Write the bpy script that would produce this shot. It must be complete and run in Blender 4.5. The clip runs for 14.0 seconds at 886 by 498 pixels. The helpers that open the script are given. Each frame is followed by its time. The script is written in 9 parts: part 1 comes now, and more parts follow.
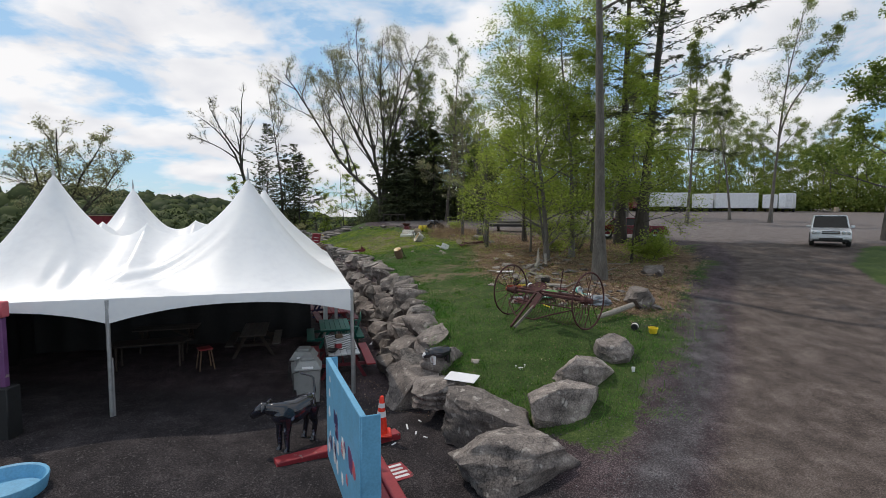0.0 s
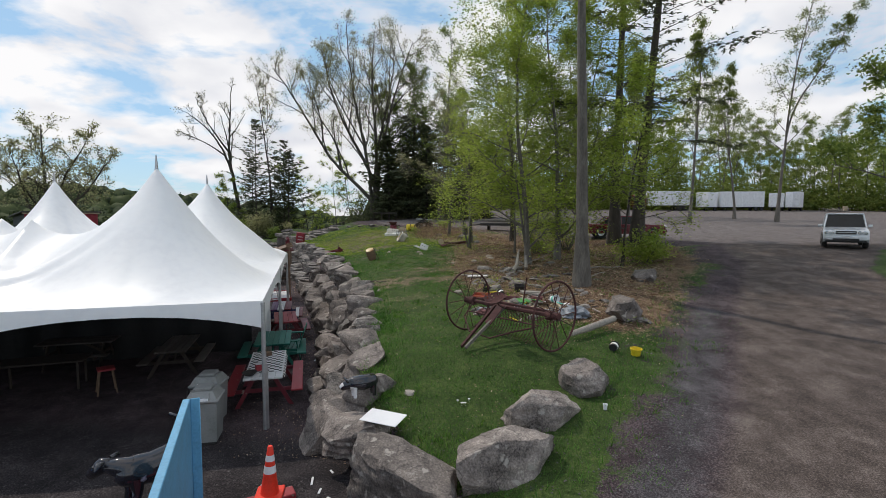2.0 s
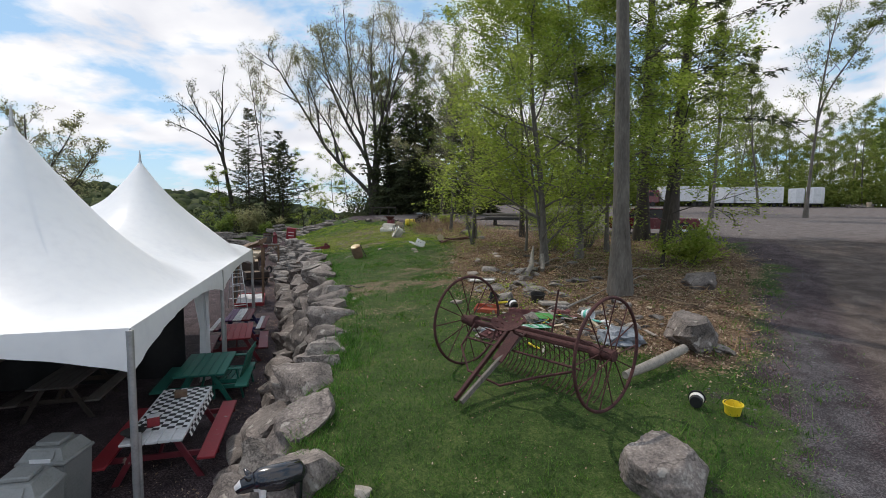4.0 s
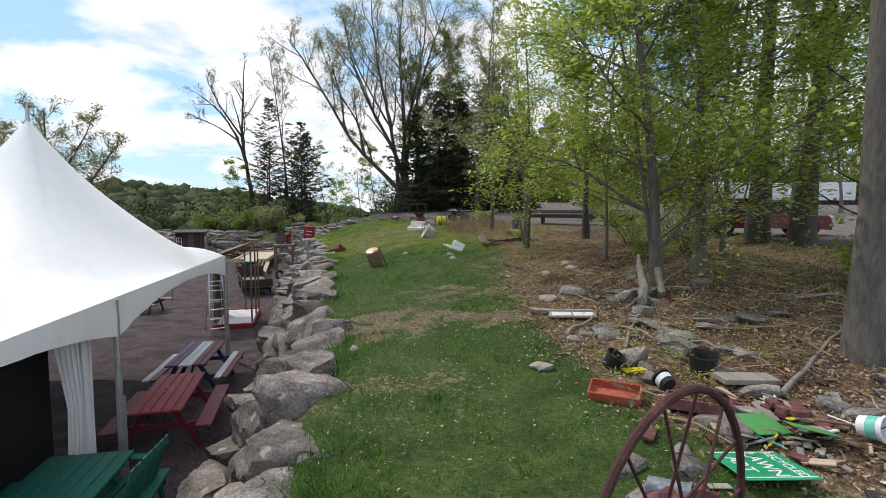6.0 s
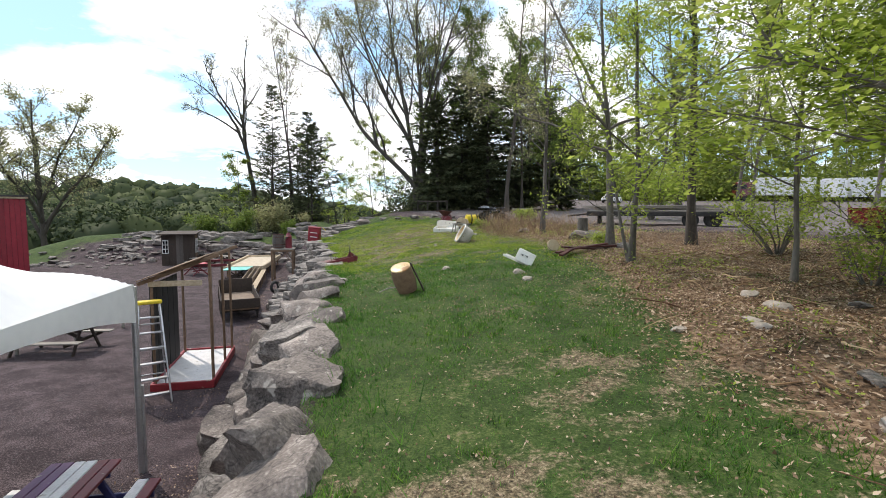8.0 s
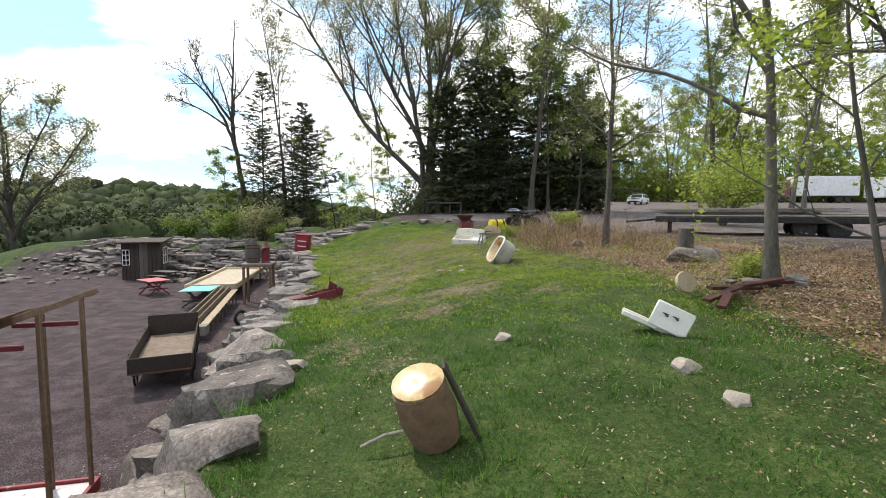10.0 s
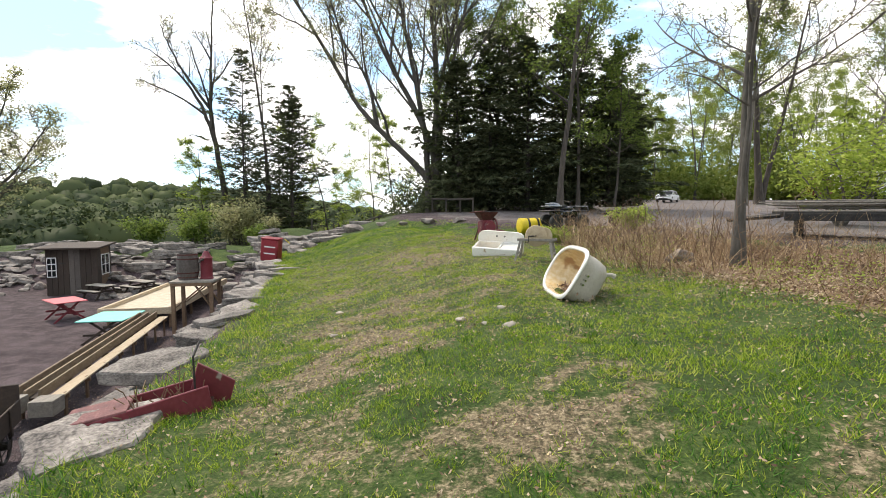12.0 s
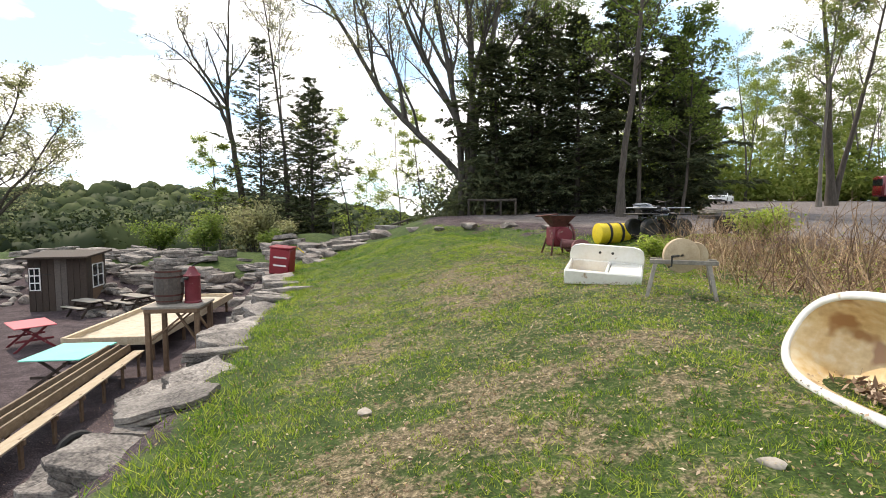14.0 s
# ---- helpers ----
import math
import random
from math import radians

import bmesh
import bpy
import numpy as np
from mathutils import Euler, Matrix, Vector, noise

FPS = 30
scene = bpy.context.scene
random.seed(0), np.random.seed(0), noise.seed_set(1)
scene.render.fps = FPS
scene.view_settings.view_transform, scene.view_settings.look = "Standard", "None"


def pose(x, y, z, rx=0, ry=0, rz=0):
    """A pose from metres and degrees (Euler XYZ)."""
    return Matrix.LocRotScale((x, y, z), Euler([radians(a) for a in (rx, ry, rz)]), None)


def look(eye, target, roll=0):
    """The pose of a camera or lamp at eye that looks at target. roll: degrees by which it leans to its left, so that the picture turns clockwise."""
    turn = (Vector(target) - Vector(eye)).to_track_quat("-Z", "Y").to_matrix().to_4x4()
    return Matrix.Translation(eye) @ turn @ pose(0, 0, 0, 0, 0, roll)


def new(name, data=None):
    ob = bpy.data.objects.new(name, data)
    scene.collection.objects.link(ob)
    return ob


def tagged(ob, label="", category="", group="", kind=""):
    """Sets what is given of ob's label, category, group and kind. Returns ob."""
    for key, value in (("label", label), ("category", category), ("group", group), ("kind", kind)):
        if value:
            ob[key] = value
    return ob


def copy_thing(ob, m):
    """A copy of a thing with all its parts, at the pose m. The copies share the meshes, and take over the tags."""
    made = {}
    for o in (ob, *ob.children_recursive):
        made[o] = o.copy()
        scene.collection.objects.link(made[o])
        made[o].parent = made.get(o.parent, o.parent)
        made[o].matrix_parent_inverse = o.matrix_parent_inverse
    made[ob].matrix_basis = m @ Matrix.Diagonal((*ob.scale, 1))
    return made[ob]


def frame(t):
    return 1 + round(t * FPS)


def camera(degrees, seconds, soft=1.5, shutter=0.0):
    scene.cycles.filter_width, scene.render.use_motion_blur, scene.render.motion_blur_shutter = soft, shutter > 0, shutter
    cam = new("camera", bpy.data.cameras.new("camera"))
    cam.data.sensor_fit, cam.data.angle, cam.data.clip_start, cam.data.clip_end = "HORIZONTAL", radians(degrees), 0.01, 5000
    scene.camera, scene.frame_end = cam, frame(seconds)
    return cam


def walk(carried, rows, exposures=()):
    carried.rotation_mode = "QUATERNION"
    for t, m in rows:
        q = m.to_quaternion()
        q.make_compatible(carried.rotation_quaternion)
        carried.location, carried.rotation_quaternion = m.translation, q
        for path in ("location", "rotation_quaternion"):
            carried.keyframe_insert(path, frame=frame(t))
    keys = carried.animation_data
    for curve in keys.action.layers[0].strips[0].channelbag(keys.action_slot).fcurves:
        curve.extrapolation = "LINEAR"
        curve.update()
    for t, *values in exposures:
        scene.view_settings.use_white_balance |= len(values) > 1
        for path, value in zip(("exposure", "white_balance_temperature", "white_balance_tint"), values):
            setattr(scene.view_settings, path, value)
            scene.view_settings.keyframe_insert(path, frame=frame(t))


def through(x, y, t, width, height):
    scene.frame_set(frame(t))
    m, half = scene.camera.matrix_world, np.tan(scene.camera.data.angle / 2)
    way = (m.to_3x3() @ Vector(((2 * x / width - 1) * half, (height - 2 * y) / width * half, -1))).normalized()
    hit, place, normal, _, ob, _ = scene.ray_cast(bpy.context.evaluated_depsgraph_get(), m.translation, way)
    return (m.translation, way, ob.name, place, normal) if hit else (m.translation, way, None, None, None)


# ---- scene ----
cam = camera(84.1, 14.0, soft=0.9)
METRES, EYE, TILT, LEAN, TURN = 36.0, 3.33, -4.0, 0.0, 0.0
ROWS = [
    (0.0, 0.0, 0.0, 0.0, -0.0, 0.0, -0.0),
    (0.5, 0.0122, 0.0151, 0.0003, 0.1, -0.04, 0.03),
    (1.0, 0.0265, 0.0308, 0.0023, 0.21, -0.05, 0.07),
    (1.5, 0.0366, 0.0459, 0.003, 0.29, -0.03, -0.02),
    (2.0, 0.0401, 0.0638, 0.0022, 0.48, -0.09, -0.1),
    (4.5, 0.0478, 0.2058, 0.0024, 1.5, -0.45, -0.29),
    (5.0, 0.0445, 0.2442, 0.0038, 2.25, -0.49, -0.35),
    (5.5, 0.0387, 0.2873, 0.0049, 3.54, -0.59, -0.47),
    (6.0, 0.0288, 0.3279, 0.0061, 4.55, -0.55, -0.55),
    (6.5, 0.0175, 0.3681, 0.006, 5.14, -0.55, -0.63),
    (7.0, 0.003, 0.4094, 0.0069, 5.45, -0.58, -0.67),
    (7.5, -0.009, 0.4524, 0.0098, 5.64, -0.58, -0.58),
    (8.0, -0.0196, 0.4947, 0.0134, 5.73, -0.6, -0.48),
    (10.5, -0.0628, 0.7151, 0.0324, 6.49, -0.45, -0.49),
    (11.0, -0.0698, 0.7642, 0.0349, 6.62, -0.51, -0.44),
    (11.5, -0.0752, 0.812, 0.0355, 6.74, -0.46, -0.44),
    (12.0, -0.0827, 0.8529, 0.0365, 6.9, -0.39, -0.44),
    (12.5, -0.0899, 0.8899, 0.0386, 7.11, -0.3, -0.47),
    (13.0, -0.0983, 0.9233, 0.041, 7.31, -0.24, -0.48),
    (13.5, -0.1102, 0.9468, 0.042, 7.81, -0.17, -0.53),
    (14.0, -0.1205, 0.9626, 0.045, 9.58, -0.14, -0.57),
]
walk(cam, [(t, pose(0, 0, EYE, TILT, LEAN, TURN) @ pose(METRES * x, METRES * y, METRES * z, 90 + pitch, roll, yaw)) for t, x, y, z, yaw, pitch, roll in ROWS],
     exposures=((0.0, -0.72, 6250, 11), (2.0, -0.69, 6250, 11), (4.5, -0.57, 6200, 12), (6.0, -0.36, 6200, 12), (7.5, -0.04, 6250, 12), (10.5, 0.09, 6500, 11), (12.0, 0.24, 6650, 11), (14.0, 0.33, 6700, 12)))

# ---- sky, sun ----
SUN_AZ, SUN_EL = 142.0, 54.0   # degrees, counter-clockwise from +x


def make_world():
    w = bpy.data.worlds.new("sky")
    w.use_nodes = True
    nt = w.node_tree
    nt.nodes.clear()
    N, L = nt.nodes.new, nt.links.new
    out, bg = N("ShaderNodeOutputWorld"), N("ShaderNodeBackground")
    sky = N("ShaderNodeTexSky")
    sky.sky_type, sky.sun_disc = "NISHITA", False
    sky.sun_elevation, sky.sun_rotation = radians(SUN_EL), radians(90 - SUN_AZ)
    sky.air_density, sky.dust_density, sky.ozone_density = 1.0, 0.5, 1.0
    # cumulus: noise laid on a flat layer overhead
    tc, sep = N("ShaderNodeTexCoord"), N("ShaderNodeSeparateXYZ")
    L(tc.outputs["Generated"], sep.inputs[0])
    zc = N("ShaderNodeMath"); zc.operation = "MAXIMUM"; zc.inputs[1].default_value = 0.0
    L(sep.outputs["Z"], zc.inputs[0])
    za = N("ShaderNodeMath"); za.operation = "ADD"; za.inputs[1].default_value = 0.22
    L(zc.outputs[0], za.inputs[0])
    comb = N("ShaderNodeCombineXYZ")
    for k in (0, 1):
        d = N("ShaderNodeMath"); d.operation = "DIVIDE"
        L(sep.outputs[k], d.inputs[0]); L(za.outputs[0], d.inputs[1]); L(d.outputs[0], comb.inputs[k])
    n1 = N("ShaderNodeTexNoise")
    n1.inputs["Scale"].default_value, n1.inputs["Detail"].default_value, n1.inputs["Roughness"].default_value = 1.9, 9, 0.56
    n1.inputs["Distortion"].default_value = 0.25
    shift = N("ShaderNodeVectorMath"); shift.operation = "ADD"; shift.inputs[1].default_value = (5.1, 2.6, 0.7)
    L(comb.outputs[0], shift.inputs[0]); L(shift.outputs[0], n1.inputs["Vector"])
    ramp = N("ShaderNodeValToRGB")
    ramp.color_ramp.elements[0].position, ramp.color_ramp.elements[0].color = 0.43, (0, 0, 0, 1)
    ramp.color_ramp.elements[1].position, ramp.color_ramp.elements[1].color = 0.545, (1, 1, 1, 1)
    L(n1.outputs["Fac"], ramp.inputs[0])
    n2 = N("ShaderNodeTexNoise")
    n2.inputs["Scale"].default_value, n2.inputs["Detail"].default_value = 2.6, 6
    L(shift.outputs[0], n2.inputs["Vector"])
    tone = N("ShaderNodeValToRGB")
    tone.color_ramp.elements[0].position, tone.color_ramp.elements[0].color = 0.35, (9.3, 9.3, 9.5, 1)
    tone.color_ramp.elements[1].position, tone.color_ramp.elements[1].color = 0.6, (12.0, 11.7, 11.3, 1)
    L(n2.outputs["Fac"], tone.inputs[0])
    lit2 = N("ShaderNodeVectorMath"); lit2.operation = "MULTIPLY"; lit2.inputs[1].default_value = (1.2, 1.28, 1.36)
    L(sky.outputs[0], lit2.inputs[0])
    # thin haze pales the blue
    haze = N("ShaderNodeMix"); haze.data_type = "RGBA"
    haze.inputs["Factor"].default_value, haze.inputs["B"].default_value = 0.6, (5.0, 7.8, 9.9, 1)
    L(lit2.outputs[0], haze.inputs["A"])
    mix = N("ShaderNodeMix"); mix.data_type = "RGBA"
    L(ramp.outputs["Color"], mix.inputs["Factor"]); L(haze.outputs["Result"], mix.inputs["A"]); L(tone.outputs["Color"], mix.inputs["B"])
    L(mix.outputs["Result"], bg.inputs["Color"])
    bg.inputs["Strength"].default_value = 0.134
    L(bg.outputs[0], out.inputs[0])
    scene.world = w


make_world()
sun = new("sun", bpy.data.lights.new("sun", "SUN"))
sun.data.energy, sun.data.angle, sun.data.color = 3.25, radians(0.6), (1.0, 0.89, 0.74)
az, el = radians(SUN_AZ), radians(SUN_EL)
sun.matrix_world = look((math.cos(az) * math.cos(el) * 90, math.sin(az) * math.cos(el) * 90, math.sin(el) * 90), (0, 0, 0))

# ---- materials ----
def material(name, stops, scale=4.0, rough=0.7, metal=0.0, bump=0.2, fine=40.0, detail=8, stretch=(1, 1, 1), vary=0.0,
             world=False, spec=0.5, mask=(0.3, 0.7), coat=0.0, crack=False, speck=None):
    """A surface with coarse and fine variation. stops: two to four colours; vary: how far single objects differ."""
    m = bpy.data.materials.new(name)
    m.use_nodes = True
    nt = m.node_tree
    N, L = nt.nodes.new, nt.links.new
    b = nt.nodes["Principled BSDF"]
    tc, mp = N("ShaderNodeTexCoord"), N("ShaderNodeMapping")
    mp.inputs["Scale"].default_value = stretch
    if world:
        L(N("ShaderNodeNewGeometry").outputs["Position"], mp.inputs[0])
    else:
        L(tc.outputs["Object"], mp.inputs[0])
    info = N("ShaderNodeObjectInfo")
    n1, n2 = N("ShaderNodeTexNoise"), N("ShaderNodeTexNoise")
    if not world:
        n1.noise_dimensions = "4D"
        k = N("ShaderNodeMath"); k.operation = "MULTIPLY"; k.inputs[1].default_value = 50
        L(info.outputs["Random"], k.inputs[0]); L(k.outputs[0], n1.inputs["W"])
    n1.inputs["Scale"].default_value, n1.inputs["Detail"].default_value, n1.inputs["Roughness"].default_value = scale, detail, 0.62
    n2.inputs["Scale"].default_value, n2.inputs["Detail"].default_value = fine, 5
    L(mp.outputs[0], n1.inputs["Vector"]); L(mp.outputs[0], n2.inputs["Vector"])
    add = N("ShaderNodeMix"); add.data_type = "FLOAT"; add.inputs[0].default_value = 0.35
    L(n1.outputs["Fac"], add.inputs[2]); L(n2.outputs["Fac"], add.inputs[3])
    r = N("ShaderNodeValToRGB")
    e = r.color_ramp.elements
    while len(e) < len(stops):
        e.new(0.5)
    for i, c in enumerate(stops):
        e[i].position, e[i].color = mask[0] + (mask[1] - mask[0]) * i / (len(stops) - 1), (*c, 1)
    L(add.outputs[0], r.inputs[0])
    col = r.outputs["Color"]
    if vary:
        hs = N("ShaderNodeHueSaturation")
        mr = N("ShaderNodeMapRange")
        mr.inputs["To Min"].default_value, mr.inputs["To Max"].default_value = 1 - vary, 1 + vary
        L(info.outputs["Random"], mr.inputs[0]); L(mr.outputs[0], hs.inputs["Value"]); L(col, hs.inputs["Color"])
        col = hs.outputs[0]
    if crack:
        # thin dark seams where a slow noise passes its middle
        cn = N("ShaderNodeTexNoise"); cn.inputs["Scale"].default_value = 1.1; cn.inputs["Detail"].default_value = 4
        L(mp.outputs[0], cn.inputs["Vector"])
        s0 = N("ShaderNodeMath"); s0.operation = "SUBTRACT"; s0.inputs[1].default_value = 0.5
        ab = N("ShaderNodeMath"); ab.operation = "ABSOLUTE"
        L(cn.outputs["Fac"], s0.inputs[0]); L(s0.outputs[0], ab.inputs[0])
        cr = N("ShaderNodeMapRange")
        cr.inputs["From Max"].default_value, cr.inputs["To Min"].default_value = 0.009, 0.5
        L(ab.outputs[0], cr.inputs[0])
        cm = N("ShaderNodeVectorMath"); cm.operation = "SCALE"
        L(col, cm.inputs[0]); L(cr.outputs[0], cm.inputs["Scale"])
        col = cm.outputs[0]
    if speck:
        v = N("ShaderNodeTexNoise"); v.inputs["Scale"].default_value = speck[1]; v.inputs["Detail"].default_value = 3
        L(mp.outputs[0], v.inputs["Vector"])
        g = N("ShaderNodeValToRGB")
        g.color_ramp.elements[0].position, g.color_ramp.elements[1].position = speck[2], speck[2] + 0.06
        L(v.outputs["Fac"], g.inputs[0])
        mx = N("ShaderNodeMix"); mx.data_type = "RGBA"
        L(g.outputs["Color"], mx.inputs["Factor"]); L(col, mx.inputs["A"]); mx.inputs["B"].default_value = (*speck[0], 1)
        col = mx.outputs["Result"]
    L(col, b.inputs["Base Color"])
    rr = N("ShaderNodeMapRange")
    rr.inputs["To Min"].default_value, rr.inputs["To Max"].default_value = max(0.03, rough - 0.12), min(1, rough + 0.12)
    L(n1.outputs["Fac"], rr.inputs[0]); L(rr.outputs[0], b.inputs["Roughness"])
    b.inputs["Metallic"].default_value = metal
    b.inputs["Specular IOR Level"].default_value = spec
    b.inputs["Coat Weight"].default_value = coat
    if bump:
        bp = N("ShaderNodeBump"); bp.inputs["Strength"].default_value = bump; bp.inputs["Distance"].default_value = 0.03
        L(add.outputs[0], bp.inputs["Height"]); L(bp.outputs[0], b.inputs["Normal"])
    return m


def leaf_material(name, c1, c2, c3, through=0.45, scale=0.6):
    """Leaves: colour drifts leaf by leaf and over the crown; light passes through them."""
    m = bpy.data.materials.new(name)
    m.use_nodes = True
    nt = m.node_tree
    nt.nodes.clear()
    N, L = nt.nodes.new, nt.links.new
    out = N("ShaderNodeOutputMaterial")
    geo = N("ShaderNodeNewGeometry")
    n = N("ShaderNodeTexNoise"); n.inputs["Scale"].default_value = scale; n.inputs["Detail"].default_value = 4
    L(geo.outputs["Position"], n.inputs["Vector"])
    a = N("ShaderNodeMix"); a.data_type = "FLOAT"; a.inputs[0].default_value = 0.45
    L(n.outputs["Fac"], a.inputs[2]); L(geo.outputs["Random Per Island"], a.inputs[3])
    r = N("ShaderNodeValToRGB")
    r.color_ramp.elements.new(0.5)
    for e, p, c in zip(r.color_ramp.elements, (0.25, 0.5, 0.78), (c1, c2, c3)):
        e.position, e.color = p, (*c, 1)
    L(a.outputs[0], r.inputs[0])
    d, t, g, mx, mg = N("ShaderNodeBsdfDiffuse"), N("ShaderNodeBsdfTranslucent"), N("ShaderNodeBsdfGlossy"), N("ShaderNodeMixShader"), N("ShaderNodeMixShader")
    g.inputs["Roughness"].default_value = 0.6
    L(r.outputs[0], d.inputs[0]); L(r.outputs[0], t.inputs[0])
    mx.inputs[0].default_value = through
    L(d.outputs[0], mx.inputs[1]); L(t.outputs[0], mx.inputs[2])
    mg.inputs[0].default_value = 0.02
    L(mx.outputs[0], mg.inputs[1]); L(g.outputs[0], mg.inputs[2]); L(mg.outputs[0], out.inputs[0])
    return m


def ground_material():
    m = bpy.data.materials.new("ground")
    m.use_nodes = True
    nt = m.node_tree
    N, L = nt.nodes.new, nt.links.new
    b = nt.nodes["Principled BSDF"]
    pos = N("ShaderNodeNewGeometry").outputs["Position"]

    def noise_tex(scale, detail=6, rough=0.6):
        n = N("ShaderNodeTexNoise")
        n.inputs["Scale"].default_value, n.inputs["Detail"].default_value, n.inputs["Roughness"].default_value = scale, detail, rough
        L(pos, n.inputs["Vector"])
        return n.outputs["Fac"]

    def ramp(fac, *stops):
        r = N("ShaderNodeValToRGB")
        while len(r.color_ramp.elements) < len(stops):
            r.color_ramp.elements.new(0.5)
        for e, (p, c) in zip(r.color_ramp.elements, stops):
            e.position, e.color = p, (*c, 1)
        L(fac, r.inputs[0])
        return r.outputs[0]

    def mix(f, a, c):
        x = N("ShaderNodeMix"); x.data_type = "RGBA"
        L(f, x.inputs["Factor"]); L(a, x.inputs["A"]); L(c, x.inputs["B"])
        return x.outputs["Result"]

    def blend(f, a, k):
        x = N("ShaderNodeMix"); x.data_type = "FLOAT"; x.inputs[0].default_value = k
        L(f, x.inputs[2]); L(a, x.inputs[3])
        return x.outputs[0]

    def mask(name, lo, hi, wob, amount):
        """A painted-on share of the ground whose edge is frayed by noise."""
        at = N("ShaderNodeAttribute"); at.attribute_name = name
        s = N("ShaderNodeMath"); s.operation = "SUBTRACT"; s.inputs[1].default_value = 0.5
        L(wob, s.inputs[0])
        k = N("ShaderNodeMath"); k.operation = "MULTIPLY_ADD"; k.inputs[1].default_value = amount
        L(s.outputs[0], k.inputs[0]); L(at.outputs["Fac"], k.inputs[2])
        r = N("ShaderNodeMapRange"); r.interpolation_type = "SMOOTHSTEP"
        r.inputs["From Min"].default_value, r.inputs["From Max"].default_value = lo, hi
        L(k.outputs[0], r.inputs[0])
        return r.outputs[0]

    big, mid, fine, grit = noise_tex(0.25, 5), noise_tex(1.7, 7, 0.65), noise_tex(14, 5, 0.7), noise_tex(45, 3, 0.7)
    vor = N("ShaderNodeTexVoronoi"); vor.inputs["Scale"].default_value = 26
    L(pos, vor.inputs["Vector"])
    gravel = ramp(blend(mid, grit, 0.7), (0.38, (0.014, 0.0095, 0.011)), (0.5, (0.05, 0.035, 0.039)), (0.62, (0.175, 0.135, 0.142)))
    track = ramp(blend(mid, grit, 0.6), (0.37, (0.028, 0.021, 0.0185)), (0.5, (0.086, 0.066, 0.058)), (0.64, (0.22, 0.18, 0.16)))
    grass = ramp(blend(blend(mid, fine, 0.5), grit, 0.4), (0.38, (0.012, 0.022, 0.004)), (0.5, (0.038, 0.068, 0.013)), (0.64, (0.12, 0.145, 0.045)))
    soil = ramp(blend(fine, grit, 0.55), (0.38, (0.035, 0.027, 0.018)), (0.5, (0.13, 0.102, 0.062)), (0.62, (0.33, 0.27, 0.175)))
    litter = ramp(blend(mid, fine, 0.6), (0.37, (0.035, 0.022, 0.013)), (0.5, (0.135, 0.085, 0.052)), (0.63, (0.34, 0.24, 0.16)))
    # dark coarse gravel of the near yard, with shade put into its colour
    shaded_gravel = ramp(blend(mid, grit, 0.7), (0.38, (0.006, 0.005, 0.006)), (0.5, (0.02, 0.0165, 0.0185)), (0.64, (0.1, 0.085, 0.088)))
    gravel = mix(mask("shaded_gravel", 0.3, 0.7, mid, 0.6), gravel, shaded_gravel)
    c = mix(mask("grass", 0.4, 0.6, blend(mid, fine, 0.5), 2.0), gravel, grass)
    c = mix(mask("bare", 0.4, 0.75, blend(mid, fine, 0.6), 1.8), c, soil)
    c = mix(mask("litter", 0.38, 0.62, blend(mid, fine, 0.5), 1.9), c, litter)
    lot = ramp(blend(mid, grit, 0.6), (0.36, (0.06, 0.05, 0.048)), (0.5, (0.135, 0.115, 0.111)), (0.65, (0.28, 0.25, 0.24)))
    c = mix(mask("track", 0.3, 0.7, mid, 0.5), c, track)
    c = mix(mask("lot", 0.2, 0.8, mid, 0.7), c, lot)
    strip = ramp(blend(mid, grit, 0.65), (0.36, (0.018, 0.016, 0.018)), (0.5, (0.06, 0.054, 0.059)), (0.62, (0.17, 0.158, 0.165)))
    c = mix(mask("strip", 0.25, 0.85, blend(mid, fine, 0.5), 1.8), c, strip)
    L(c, b.inputs["Base Color"])
    b.inputs["Roughness"].default_value = 0.93
    b.inputs["Specular IOR Level"].default_value = 0.25
    bp = N("ShaderNodeBump"); bp.inputs["Strength"].default_value = 0.65; bp.inputs["Distance"].default_value = 0.05
    L(blend(fine, grit, 0.5), bp.inputs["Height"]); L(bp.outputs[0], b.inputs["Normal"])
    return m


M = {}
M["ground"] = ground_material()
M["rock"] = material("field_stone", [(0.034, 0.028, 0.025), (0.128, 0.108, 0.098), (0.225, 0.192, 0.172), (0.42, 0.375, 0.335)], 2.6, 0.92, crack=True, bump=0.8, fine=34, speck=((0.33, 0.3, 0.27), 6.0, 0.62), vary=0.25, mask=(0.36, 0.66), detail=12)
M["slate"] = material("slate", [(0.022, 0.019, 0.018), (0.125, 0.11, 0.1), (0.24, 0.215, 0.195), (0.38, 0.345, 0.31)], 2.2, 0.9, crack=True, mask=(0.37, 0.64), bump=0.9, fine=30, stretch=(1, 1, 1.7), vary=0.25)
M["bark"] = material("grey_bark", [(0.055, 0.048, 0.04), (0.13, 0.115, 0.098), (0.22, 0.2, 0.175)], 5, 0.95, bump=0.8, fine=30, stretch=(1, 1, 0.25), vary=0.2)
M["bark_dark"] = material("dark_bark", [(0.022, 0.018, 0.015), (0.055, 0.045, 0.037), (0.1, 0.085, 0.07)], 6, 0.95, bump=0.9, fine=30, stretch=(1, 1, 0.2), vary=0.2)
M["tent"] = material("white_vinyl", [(0.74, 0.74, 0.76), (0.82, 0.82, 0.83), (0.86, 0.86, 0.86)], 0.7, 0.42, bump=0.03, fine=6)
M["leaf_fresh"] = leaf_material("fresh_leaves", (0.18, 0.25, 0.03), (0.31, 0.4, 0.06), (0.47, 0.52, 0.13), 0.66)
